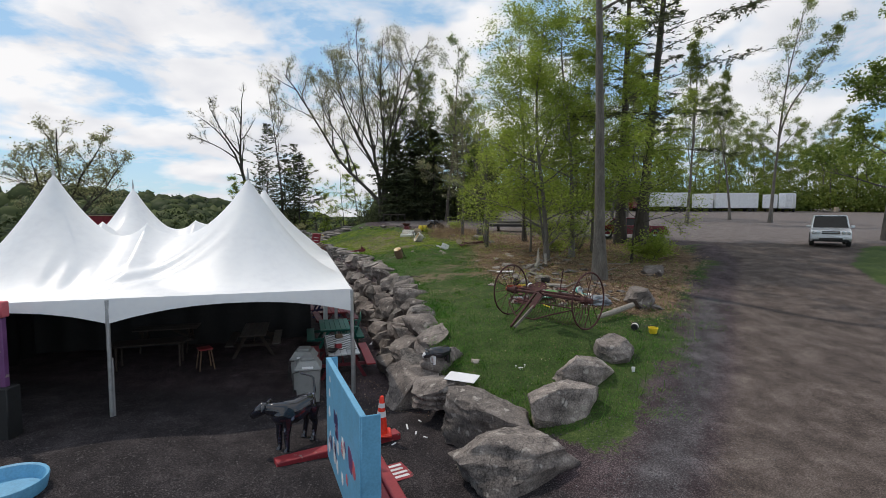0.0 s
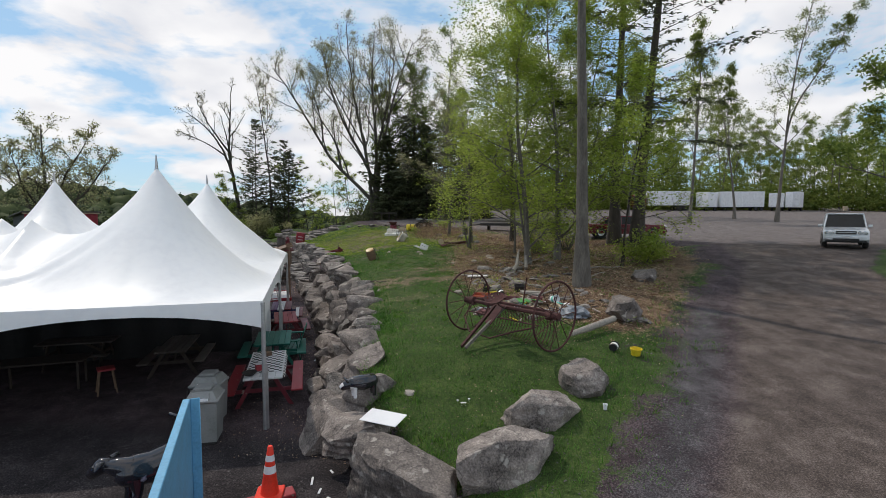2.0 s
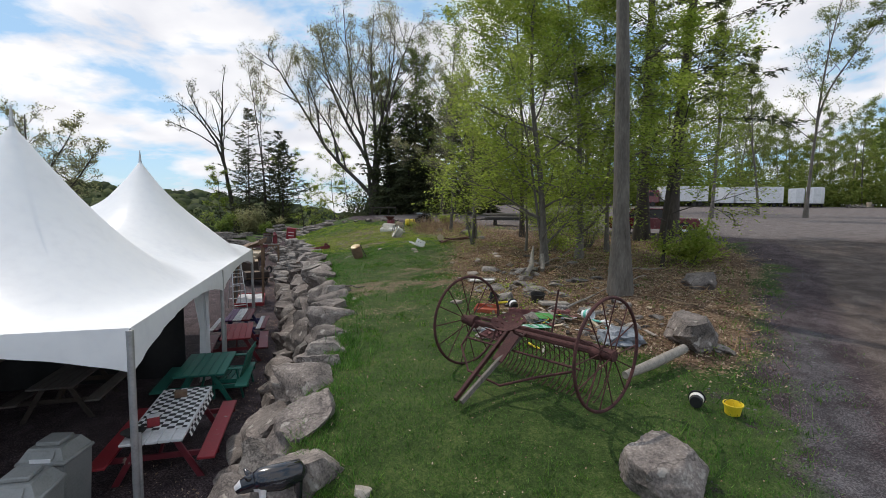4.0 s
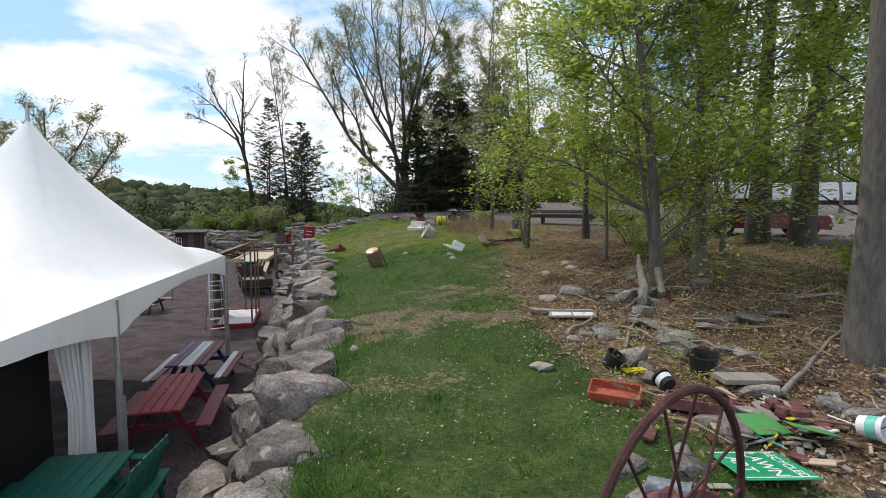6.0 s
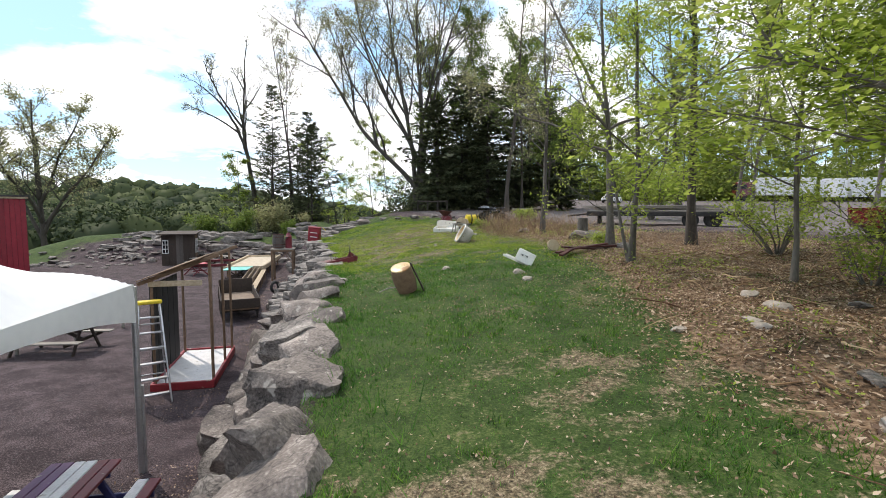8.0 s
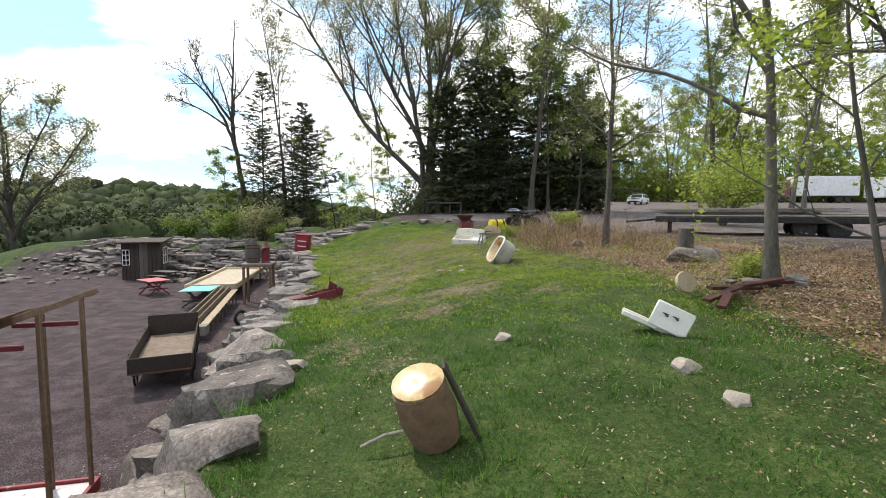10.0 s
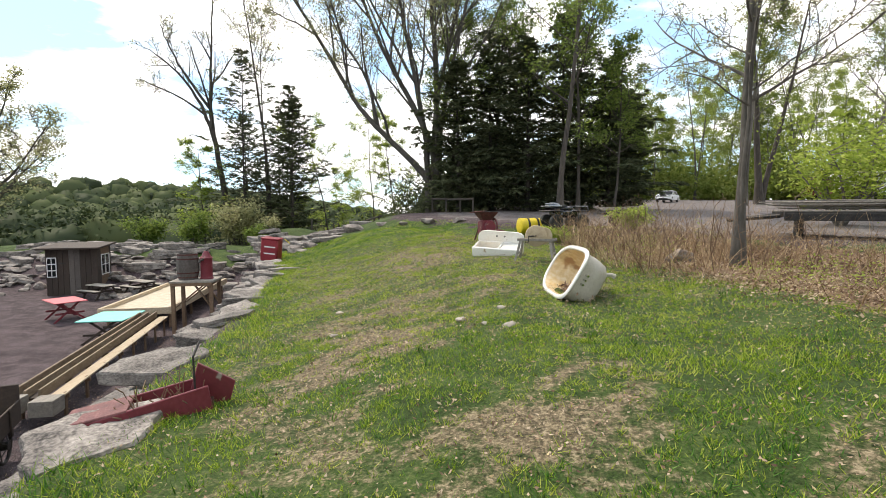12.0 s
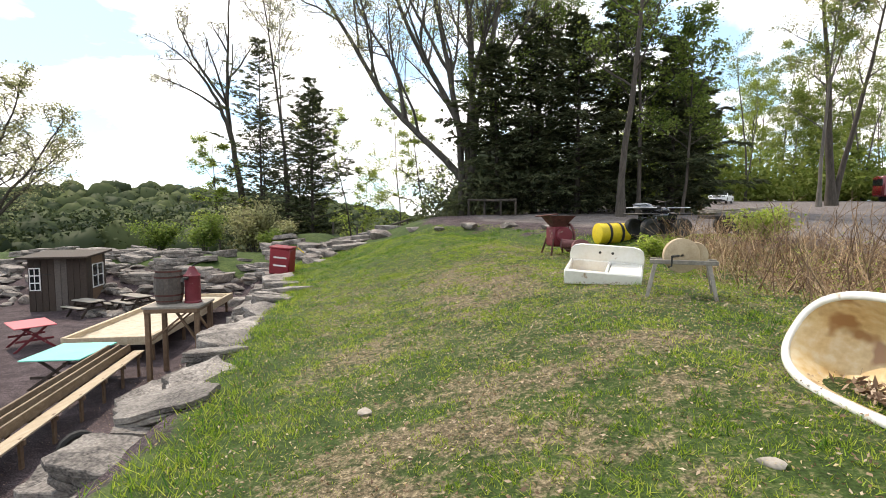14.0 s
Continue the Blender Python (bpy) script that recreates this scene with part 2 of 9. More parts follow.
M["leaf_bud"] = leaf_material("opening_buds", (0.22, 0.2, 0.11), (0.33, 0.33, 0.16), (0.45, 0.46, 0.24), 0.6)
M["needle"] = leaf_material("hemlock_needles", (0.045, 0.056, 0.03), (0.085, 0.1, 0.05), (0.15, 0.165, 0.08), 0.35)
M["leaf_mid"] = leaf_material("summer_leaves", (0.09, 0.14, 0.026), (0.17, 0.235, 0.045), (0.28, 0.34, 0.085), 0.5)
M["leaf_wood"] = leaf_material("woodland_leaves", (0.12, 0.168, 0.03), (0.2, 0.255, 0.05), (0.34, 0.37, 0.1), 0.57)
M["leaf_far"] = leaf_material("far_woods", (0.022, 0.034, 0.015), (0.042, 0.058, 0.022), (0.082, 0.1, 0.035), 0.1, 0.03)

WOODS = dict(stretch=(6, 1, 6), scale=3, fine=26, rough=0.8, bump=0.35, vary=0.15)
M["wood_grey"] = material("weathered_wood", [(0.13, 0.115, 0.1), (0.25, 0.225, 0.195), (0.36, 0.33, 0.29)], **WOODS)
M["wood_tan"] = material("pine_lumber", [(0.28, 0.21, 0.135), (0.43, 0.345, 0.24), (0.55, 0.47, 0.36)], **WOODS)
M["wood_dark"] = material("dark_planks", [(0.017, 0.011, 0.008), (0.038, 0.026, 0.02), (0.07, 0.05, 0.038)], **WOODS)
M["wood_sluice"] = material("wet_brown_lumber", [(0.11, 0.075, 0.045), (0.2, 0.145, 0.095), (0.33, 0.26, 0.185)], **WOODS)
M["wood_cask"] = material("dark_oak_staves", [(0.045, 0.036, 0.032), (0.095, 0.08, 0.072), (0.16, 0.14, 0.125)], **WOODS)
M["dusty_boards"] = material("dusty_boards", [(0.13, 0.095, 0.07), (0.21, 0.16, 0.12), (0.31, 0.25, 0.195)], 5, 0.95, bump=0.4, fine=50)
M["bark_mid"] = material("brown_grey_bark", [(0.035, 0.03, 0.026), (0.085, 0.075, 0.064), (0.15, 0.135, 0.118)], 5, 0.95, bump=0.8, fine=30, stretch=(1, 1, 0.25), vary=0.2)
M["wood_brown"] = material("brown_boards", [(0.085, 0.05, 0.03), (0.16, 0.1, 0.062), (0.23, 0.155, 0.1)], **WOODS)


def paint(name, c, rough=0.5, chip=(0.3, 0.26, 0.22), bare=0.66, **kw):
    d, l = tuple(v * 0.72 for v in c), tuple(min(0.9, v * 1.22 + 0.01) for v in c)
    M[name] = material(name, [d, c, l], 3.0, rough, bump=0.12, fine=30, vary=0.1, speck=(chip, 7.0, bare), **kw)


paint("paint_red", (0.26, 0.022, 0.03))
paint("paint_maroon", (0.145, 0.018, 0.028))
paint("paint_purple", (0.13, 0.045, 0.14))
paint("paint_white", (0.66, 0.65, 0.66))
paint("paint_navy", (0.03, 0.03, 0.11))
paint("paint_green", (0.008, 0.115, 0.085), bare=0.7)
paint("paint_teal", (0.16, 0.55, 0.47), bare=0.72)
paint("paint_pink", (0.52, 0.10, 0.12), bare=0.7)
paint("paint_blue", (0.13, 0.35, 0.54), bare=0.74)
paint("sign_green", (0.01, 0.26, 0.11), bare=0.78)
paint("sheet_green", (0.085, 0.29, 0.075), bare=0.75)
paint("yellow", (0.72, 0.55, 0.02), bare=0.76)
paint("faded_orange", (0.4, 0.085, 0.045), bare=0.62)
paint("orange", (0.82, 0.045, 0.018), chip=(0.2, 0.05, 0.02), bare=0.78)
paint("barn_red", (0.2, 0.007, 0.018), bare=0.8)
paint("car_red", (0.14, 0.01, 0.018), rough=0.25, bare=0.95, coat=0.6)
paint("car_white", (0.66, 0.67, 0.69), rough=0.25, bare=0.95, coat=0.6)
paint("trailer_white", (0.8, 0.8, 0.81), chip=(0.45, 0.4, 0.36), bare=0.68)
M["enamel"] = material("white_enamel", [(0.66, 0.63, 0.56), (0.78, 0.76, 0.71), (0.84, 0.83, 0.8)], 2.0, 0.22, bump=0.03, fine=20, coat=0.4, speck=((0.36, 0.22, 0.1), 5.0, 0.68))
M["enamel_stained"] = material("stained_enamel", [(0.4, 0.22, 0.08), (0.66, 0.48, 0.24), (0.82, 0.75, 0.58)], 1.9, 0.3, bump=0.05, fine=14, speck=((0.36, 0.19, 0.08), 2.4, 0.56))
M["iron_cream"] = material("painted_iron", [(0.36, 0.32, 0.26), (0.5, 0.46, 0.4), (0.58, 0.55, 0.49)], 3.0, 0.6, bump=0.15)
M["rust"] = material("rusted_iron", [(0.035, 0.014, 0.012), (0.085, 0.03, 0.025), (0.17, 0.07, 0.055)], 7, 0.8, 0.25, bump=0.4, fine=60, vary=0.12)
M["rust_old"] = material("dark_old_rust", [(0.028, 0.011, 0.011), (0.065, 0.023, 0.022), (0.14, 0.058, 0.052)], 8, 0.85, 0.1, bump=0.4, fine=50)
M["rust_red"] = material("faded_red_iron", [(0.06, 0.018, 0.018), (0.14, 0.048, 0.048), (0.26, 0.12, 0.115)], 8, 0.7, 0.1, bump=0.3, fine=50)
M["iron"] = material("dark_iron", [(0.018, 0.017, 0.017), (0.04, 0.038, 0.037), (0.085, 0.075, 0.07)], 8, 0.6, 0.5, bump=0.25)
M["black_gloss"] = material("glossy_black_paint", [(0.008, 0.008, 0.011), (0.014, 0.014, 0.02), (0.03, 0.03, 0.05)], 3, 0.16, bump=0.02, coat=0.5, speck=((0.28, 0.31, 0.4), 3.2, 0.62))
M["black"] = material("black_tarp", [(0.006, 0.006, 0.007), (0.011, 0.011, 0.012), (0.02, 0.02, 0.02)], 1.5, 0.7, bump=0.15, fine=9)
M["plastic_grey"] = material("grey_plastic", [(0.16, 0.165, 0.16), (0.23, 0.235, 0.23), (0.28, 0.28, 0.275)], 3, 0.5, bump=0.06)
M["rubber"] = material("rubber", [(0.012, 0.012, 0.012), (0.025, 0.025, 0.025), (0.05, 0.048, 0.045)], 8, 0.85, bump=0.2)
M["chrome"] = material("chrome", [(0.5, 0.5, 0.5), (0.62, 0.62, 0.62)], 5, 0.18, 1.0, bump=0.02)
M["glass_dark"] = material("car_glass", [(0.006, 0.007, 0.008), (0.014, 0.017, 0.019)], 2, 0.12, bump=0.0, spec=0.25)
M["aluminium"] = material("aluminium", [(0.5, 0.5, 0.52), (0.66, 0.66, 0.68)], 6, 0.35, 0.9, bump=0.05)
M["sand"] = material("sand", [(0.34, 0.28, 0.2), (0.5, 0.43, 0.33), (0.66, 0.59, 0.48)], 5, 0.95, bump=0.5, fine=60)
M["white_sheet"] = material("white_sheet", [(0.68, 0.68, 0.7), (0.8, 0.8, 0.81)], 2, 0.5, bump=0.05)
M["tarp"] = material("crumpled_grey_tarp", [(0.07, 0.08, 0.1), (0.17, 0.19, 0.22), (0.34, 0.36, 0.4)], 9, 0.45, bump=0.5, fine=30)
M["stone_pale"] = material("pale_fieldstone", [(0.2, 0.17, 0.15), (0.33, 0.29, 0.25), (0.47, 0.42, 0.37)], 9, 0.9, bump=0.4)
M["stone_wheel"] = material("sandstone", [(0.33, 0.25, 0.16), (0.47, 0.37, 0.25), (0.56, 0.47, 0.34)], 5, 0.9, bump=0.3)
M["dead_leaf"] = leaf_material("dead_leaves", (0.075, 0.04, 0.026), (0.28, 0.19, 0.125), (0.58, 0.47, 0.35), 0.15, 2.0)
M["straw"] = leaf_material("straw_and_leaf_bits", (0.09, 0.055, 0.028), (0.31, 0.225, 0.115), (0.6, 0.49, 0.27), 0.15, 2.0)
M["cane"] = leaf_material("dry_canes", (0.085, 0.043, 0.026), (0.29, 0.185, 0.1), (0.58, 0.44, 0.27), 0.0, 3.0)
M["grass_blade"] = leaf_material("grass_blades", (0.024, 0.085, 0.01), (0.068, 0.19, 0.02), (0.19, 0.34, 0.07), 0.45, 0.9)
M["grass_dry"] = leaf_material("sunburnt_grass", (0.085, 0.165, 0.008), (0.26, 0.38, 0.022), (0.6, 0.6, 0.12), 0.45, 1.1)
M["clump_blade"] = leaf_material("coarse_grass", (0.022, 0.065, 0.008), (0.075, 0.18, 0.018), (0.21, 0.35, 0.05), 0.42, 1.5)
M["dark_glass"] = M["glass_dark"]


def checker_cloth():
    m = material("checked_cloth", [(0.7, 0.7, 0.7), (0.78, 0.78, 0.78)], 4, 0.6, bump=0.05)
    nt = m.node_tree
    b = nt.nodes["Principled BSDF"]
    ck = nt.nodes.new("ShaderNodeTexChecker")
    ck.inputs["Scale"].default_value = 9.5
    ck.inputs["Color1"].default_value, ck.inputs["Color2"].default_value = (0.75, 0.75, 0.75, 1), (0.012, 0.012, 0.014, 1)
    tc = nt.nodes.new("ShaderNodeTexCoord")
    mp = nt.nodes.new("ShaderNodeMapping")
    mp.inputs["Location"].default_value = (0.003, 0.004, 0.05)
    mp.inputs["Scale"].default_value = (1, 1, 0.001)
    nt.links.new(tc.outputs["Object"], mp.inputs[0]); nt.links.new(mp.outputs[0], ck.inputs["Vector"])
    nt.links.new(ck.outputs["Color"], b.inputs["Base Color"])
    return m


M["checker"] = checker_cloth()

# ---- mesh helpers ----
class Solid:
    """Collects vertices and faces for one mesh."""

    def __init__(self):
        self.v, self.f = [], []

    def add(self, verts, faces):
        o = len(self.v)
        self.v.extend(tuple(p) for p in verts)
        self.f.extend(tuple(i + o for i in q) for q in faces)
        return self

    def box(self, c, size, rot=(0, 0, 0), b=0.008):
        """A box with chamfered edges; rot in degrees about its middle."""
        h = [s / 2 for s in size]
        b = min(b, min(h) * 0.8)
        m = pose(*c, *rot)
        vs, idx = [], {}
        for sx in (-1, 1):
            for sy in (-1, 1):
                for sz in (-1, 1):
                    for k in range(3):
                        p = [sx * (h[0] - b), sy * (h[1] - b), sz * (h[2] - b)]
                        p[k] = (sx, sy, sz)[k] * h[k]
                        idx[sx, sy, sz, k] = len(vs)
                        vs.append(m @ Vector(p))
        fs = []
        for k in range(3):
            u, w = (k + 1) % 3, (k + 2) % 3
            for s in (-1, 1):
                q = []
                for a, c2 in ((-1, -1), (1, -1), (1, 1), (-1, 1)):
                    key = [0, 0, 0]
                    key[k], key[u], key[w] = s, a, c2
                    q.append(idx[(*key, k)])
                fs.append(q if s > 0 else q[::-1])
            for a in (-1, 1):
                for c2 in (-1, 1):
                    q = []
                    for s, kk in ((-1, u), (1, u), (1, w), (-1, w)):
                        key = [0, 0, 0]
                        key[k], key[u], key[w] = s, a, c2
                        q.append(idx[(*key, kk)])
                    fs.append(q if a * c2 < 0 else q[::-1])
        for sx in (-1, 1):
            for sy in (-1, 1):
                for sz in (-1, 1):
                    q = [idx[sx, sy, sz, k] for k in range(3)]
                    fs.append(q if sx * sy * sz > 0 else q[::-1])
        return self.add(vs, fs)

    def plank(self, p, q, w, t, up=(0, 0, 1), b=0.006):
        """A board from p to q, w wide and t thick along up."""
        p, q = Vector(p), Vector(q)
        d = q - p
        y = d.normalized()
        z = Vector(up)
        x = y.cross(z).normalized()
        z = x.cross(y)
        o = len(self.v)
        self.box((0, 0, 0), (w, d.length, t), b=b)
        m = Matrix((x, y, z)).transposed()
        c = (p + q) / 2
        self.v[o:] = [tuple(m @ Vector(a) + c) for a in self.v[o:]]
        return self

    def tube(self, pts, r, n=8, caps=True, loop=False):
        """A round bar along pts; r one radius or one a point."""
        pts = [Vector(p) for p in pts]
        rs = r if isinstance(r, (list, tuple)) else [r] * len(pts)
        k = len(pts)
        vs, fs = [], []
        ref = None
        for i, p in enumerate(pts):
            a = pts[(i - 1) % k] if (i or loop) else p
            c = pts[(i + 1) % k] if (i < k - 1 or loop) else p
            d = (c - a).normalized()
            if ref is None:
                ref = d.orthogonal().normalized()
            ref = (ref - d * ref.dot(d)).normalized()
            side = d.cross(ref)
            for j in range(n):
                an = 2 * math.pi * j / n
                vs.append(p + (ref * math.cos(an) + side * math.sin(an)) * rs[i])
        for i in range(k if loop else k - 1):
            i2 = (i + 1) % k
            for j in range(n):
                j2 = (j + 1) % n
                fs.append((i * n + j, i * n + j2, i2 * n + j2, i2 * n + j))
        if caps and not loop:
            fs.append(tuple(range(n))[::-1])
            fs.append(tuple((k - 1) * n + j for j in range(n)))
        return self.add(vs, fs)

    def lathe(self, prof, n=16, m=None):
        """A turned form from (radius, height) pairs."""
        m = m or Matrix()
        vs, fs = [], []
        for r, z in prof:
            for j in range(n):
                an = 2 * math.pi * j / n
                vs.append(m @ Vector((r * math.cos(an), r * math.sin(an), z)))
        for i in range(len(prof) - 1):
            for j in range(n):
                j2 = (j + 1) % n
                fs.append((i * n + j, i * n + j2, (i + 1) * n + j2, (i + 1) * n + j))
        return self.add(vs, fs)

    def move(self, m):
        self.v = [tuple(m @ Vector(p)) for p in self.v]
        return self

    def mesh(self, name, smooth=True, angle=40):
        me = bpy.data.meshes.new(name)
        me.from_pydata(self.v, [], self.f)
        if smooth:
            me.polygons.foreach_set("use_smooth", [True] * len(me.polygons))
            me.set_sharp_from_angle(angle=radians(angle))
        me.update()
        return me


def fast_mesh(name, verts, quads, smooth=False):
    """A mesh of quads (n x 4) or triangles (n x 3) from arrays."""
    me = bpy.data.meshes.new(name)
    verts, quads = np.asarray(verts, np.float32), np.asarray(quads, np.int32)
    k, w = quads.shape
    me.vertices.add(len(verts)); me.vertices.foreach_set("co", verts.ravel())
    me.loops.add(k * w); me.loops.foreach_set("vertex_index", quads.ravel())
    me.polygons.add(k); me.polygons.foreach_set("loop_start", np.arange(0, k * w, w, dtype=np.int32))
    if smooth:
        me.polygons.foreach_set("use_smooth", np.ones(k, bool))
    me.update(calc_edges=True)
    return me


def part(name, shape, mat, parent, label="", smooth=True, at=None, angle=40):
    """One mesh under a thing or under a part. shape: a Solid or a mesh."""
    me = shape.mesh(name, smooth, angle) if isinstance(shape, Solid) else shape
    if not me.materials:
        me.materials.append(M[mat])
    ob = new(name, me)
    ob.parent = parent
    if at is not None:
        ob.matrix_basis = at
    return tagged(ob, label)


def thing(name, m, label, category, group="", kind=""):
    ob = new(name)
    ob.empty_display_size = 0.1
    ob.matrix_basis = m
    return tagged(ob, label, category, group, kind)


def single(name, shape, mat, m, label, category, group="", kind="", smooth=True, angle=40):
    me = shape.mesh(name, smooth, angle) if isinstance(shape, Solid) else shape
    if not me.materials:
        me.materials.append(M[mat])
    ob = new(name, me)
    ob.matrix_basis = m
    return tagged(ob, label, category, group, kind)


def sphere_grid(level):
    bm = bmesh.new()
    bmesh.ops.create_icosphere(bm, subdivisions=level, radius=1)
    bm.verts.ensure_lookup_table()
    v = [x.co.copy() for x in bm.verts]
    f = [tuple(x.index for x in q.verts) for q in bm.faces]
    bm.free()
    return v, f


BALL = {k: sphere_grid(k) for k in (1, 2, 3, 4, 5)}


def rock_shape(seed, sx, sy, sz, level=3, rough=0.1, flat=0.35):
    """A blocky field stone: a rounded block split along planes and roughened."""
    rnd = random.Random(seed)
    v, f = BALL[level]
    cuts = []
    for _ in range(11):
        d = Vector((rnd.uniform(-1, 1), rnd.uniform(-1, 1), rnd.uniform(-0.5, 0.8))).normalized()
        cuts.append((d, rnd.uniform(0.58, 0.95)))
    cuts.append((Vector((rnd.uniform(-.3, .3), rnd.uniform(-.3, .3), 1)).normalized(), rnd.uniform(0.55, 0.8)))
    off = Vector((rnd.uniform(0, 90), rnd.uniform(0, 90), rnd.uniform(0, 90)))
    s = Solid()
    pts = []
    for p in v:
        q = p * (1 / max(abs(p.x), abs(p.y), abs(p.z))) ** 0.9
        for d, lim in cuts:
            x = q.dot(d)
            if x > lim:
                q -= d * (x - lim)
        # bedding planes leave small ledges on the sides
        led = noise.noise(Vector((off.x, off.y, q.z * 3.5 + off.z + 0.6 * noise.noise(q * 0.9 + off))))
        q *= 1 + rough * 0.5 * noise.noise(q * 1.5 + off) + rough * 0.45 * noise.noise(q * 5 + off) + (rough * 0.3 * noise.noise(q * 11 + off) + rough * 0.15 * noise.noise(q * 24 + off) if level > 3 else 0)
        k = 1 + rough * 0.9 * (round(led * 4) / 4)
        pts.append((q.x * sx * k, q.y * sy * k, q.z * sz))
    return s.add(pts, f)

# ---- the lie of the land ----
def smooth(a, b, x):
    t = np.clip((x - a) / (b - a), 0, 1)
    return t * t * (3 - 2 * t)


def yard_z(y):
    return np.interp(y, [-20, 8, 11, 18, 24, 28, 36, 50, 70], [-1.05, -1.1, -1.15, -1.22, -1.3, -1.35, -1.56, -1.85, -2.2])


def lawn_z(y):
    return np.interp(y, [4, 8, 10.8, 12.6, 16.2, 18, 20, 23.5, 27, 31.5, 38, 43, 51, 58, 64], [-0.9, -0.6, -0.05, 0.38, 0.58, 0.7, 0.83, 0.91, 0.95, 1.08, 1.2, 1.32, 1.5, 1.65, 1.75])


def road_z(y):
    return np.interp(y, [-30, 0, 7.2, 18, 20, 24.5, 36, 46, 56, 72, 120, 400], [-1.6, -1.1, -0.55, 0.82, 1.15, 1.68, 1.72, 1.74, 2.05, 2.6, 4.4, 8])


def top_x(y):
    return np.interp(y, [2, 8, 9.2, 10.5, 12, 16, 19.1, 20.9, 23.3, 29.6, 31.5, 34.5, 38.5, 42.2, 47.6, 52, 60], [4.5, 2.6, 1.5, 0.6, -0.1, -0.47, -1.07, -1.76, -2.65, -4.75, -5.3, -6.2, -7.3, -8.7, -10.8, -13.2, -16.5])


def foot_x(y):
    return np.interp(y, [2, 8, 9, 11, 12.4, 15.3, 18, 22.8, 26.5, 32.3, 34, 38, 41.5, 46, 52, 60], [2.5, 0.8, 0, -0.6, -1.2, -2.0, -2.6, -4.1, -5.4, -7.6, -8.1, -10.1, -11.1, -12.3, -15.4, -20])


def road_x(y):
    return np.interp(y, [0, 6.5, 8.3, 10.8, 14.3, 18, 21, 27, 33, 38, 43, 48, 53, 57, 62, 70], [-2, 2.4, 3.6, 5.3, 7.3, 9.5, 11.5, 13.5, 11, 8, 4, 0, -4.5, -9, -10, -8])


def land(x, y):
    """The ground's height at x, y (numbers or arrays)."""
    x, y = np.asarray(x, float), np.asarray(y, float)
    yard, lawn, road = yard_z(y), lawn_z(y), road_z(y)
    tx, fx, rx = top_x(y), foot_x(y), road_x(y)
    drop = np.interp(y, [12, 20, 25, 29.6, 34, 40, 46, 52, 60], [0.15, 0.2, 0.25, 0.32, 0.52, 0.78, 1.05, 1.35, 1.2])
    lawn = lawn - drop * smooth(np.interp(y, [20, 30, 52], [3.2, 4.2, 6.5]), 0, x - tx) + 0.25 * smooth(3, 9, x - tx) * smooth(12, 18, y) * smooth(44, 34, y)
    z = yard + (lawn - yard) * smooth(fx + 0.2, tx - 0.15, x)
    w = np.where(y < 45, 3.2, 2.0)
    z = z + (road - z) * smooth(rx - w, rx + 0.8, x)
    # the yard ends in a bank, then the land drops to the valley
    far_left = smooth(-34, -75, x) + smooth(60, 110, y) * smooth(0, -18, x)
    z = z - 9 * np.clip(far_left, 0, 1) - 14 * smooth(-70, -190, x) - 8 * smooth(110, 220, y) * smooth(10, -40, x)
    bank = smooth(52.5, 59, y) * smooth(80, 64, y) * smooth(-14, -21, x) * smooth(-60, -34, x)
    z = z + 2.1 * bank
    # a shallow hollow where the bath lies
    z = z - 0.1 * np.exp(-((x + 2.2) / 1.3) ** 2 - ((y - 38.3) / 1.7) ** 2)
    # wooded ridge across the valley
    u = (x * 0.64 + y * 0.77)
    v = (-x * 0.77 + y * 0.64)
    z = z + 43 * np.exp(-((v - 330) / 120) ** 2) * (0.75 + 0.25 * np.sin(u / 60.0)) * smooth(330, 40, u)
    z = z + 0.05 * np.sin(x * 1.3 + 0.7 * y) * np.sin(y * 0.9 - 0.4 * x) * smooth(2.5, 4, np.abs(x - tx))
    return z


def height(x, y):
    return float(land(x, y))


def spread(a, b, step, lo, hi, grow):
    """Grid lines: even between a and b, ever wider out to lo and hi."""
    mid = list(np.arange(a, b + step / 2, step))
    s, v = step, a
    left = []
    while v > lo:
        s *= grow; v -= s; left.append(v)
    s, v = step, b
    right = []
    while v < hi:
        s *= grow; v += s; right.append(v)
    return np.array(left[::-1] + mid + right)


def value_noise(x, y, size, seed=0):
    """Smooth random patches of about that size in metres, 0 to 1."""
    table = np.random.default_rng(900 + seed).random((256, 256))
    u, v = np.asarray(x, float) / size + 1000, np.asarray(y, float) / size + 1000
    i, j = np.floor(u).astype(int), np.floor(v).astype(int)
    f, g = u - i, v - j
    f, g = f * f * (3 - 2 * f), g * g * (3 - 2 * g)
    t = lambda a, b: table[(i + a) % 256, (j + b) % 256]
    return (t(0, 0) * (1 - f) + t(1, 0) * f) * (1 - g) + (t(0, 1) * (1 - f) + t(1, 1) * f) * g


def tufted(x, y):
    """Where grass stands thick (1) and where soil and straw show between it (0)."""
    n = 0.2 * value_noise(x, y, 1.6, 1) + 0.38 * value_noise(x, y, 0.42, 2) + 0.42 * value_noise(x, y, 0.13, 3)
    return smooth(0.44, 0.56, n)


def ragged(x, y):
    """The drive's near edge, eaten into by grass."""
    return road_x(y) + 1.5 * (value_noise(x, y, 1.1, 14) - 0.5) + 1.1 * (value_noise(x, y, 0.4, 15) - 0.5) - 0.1


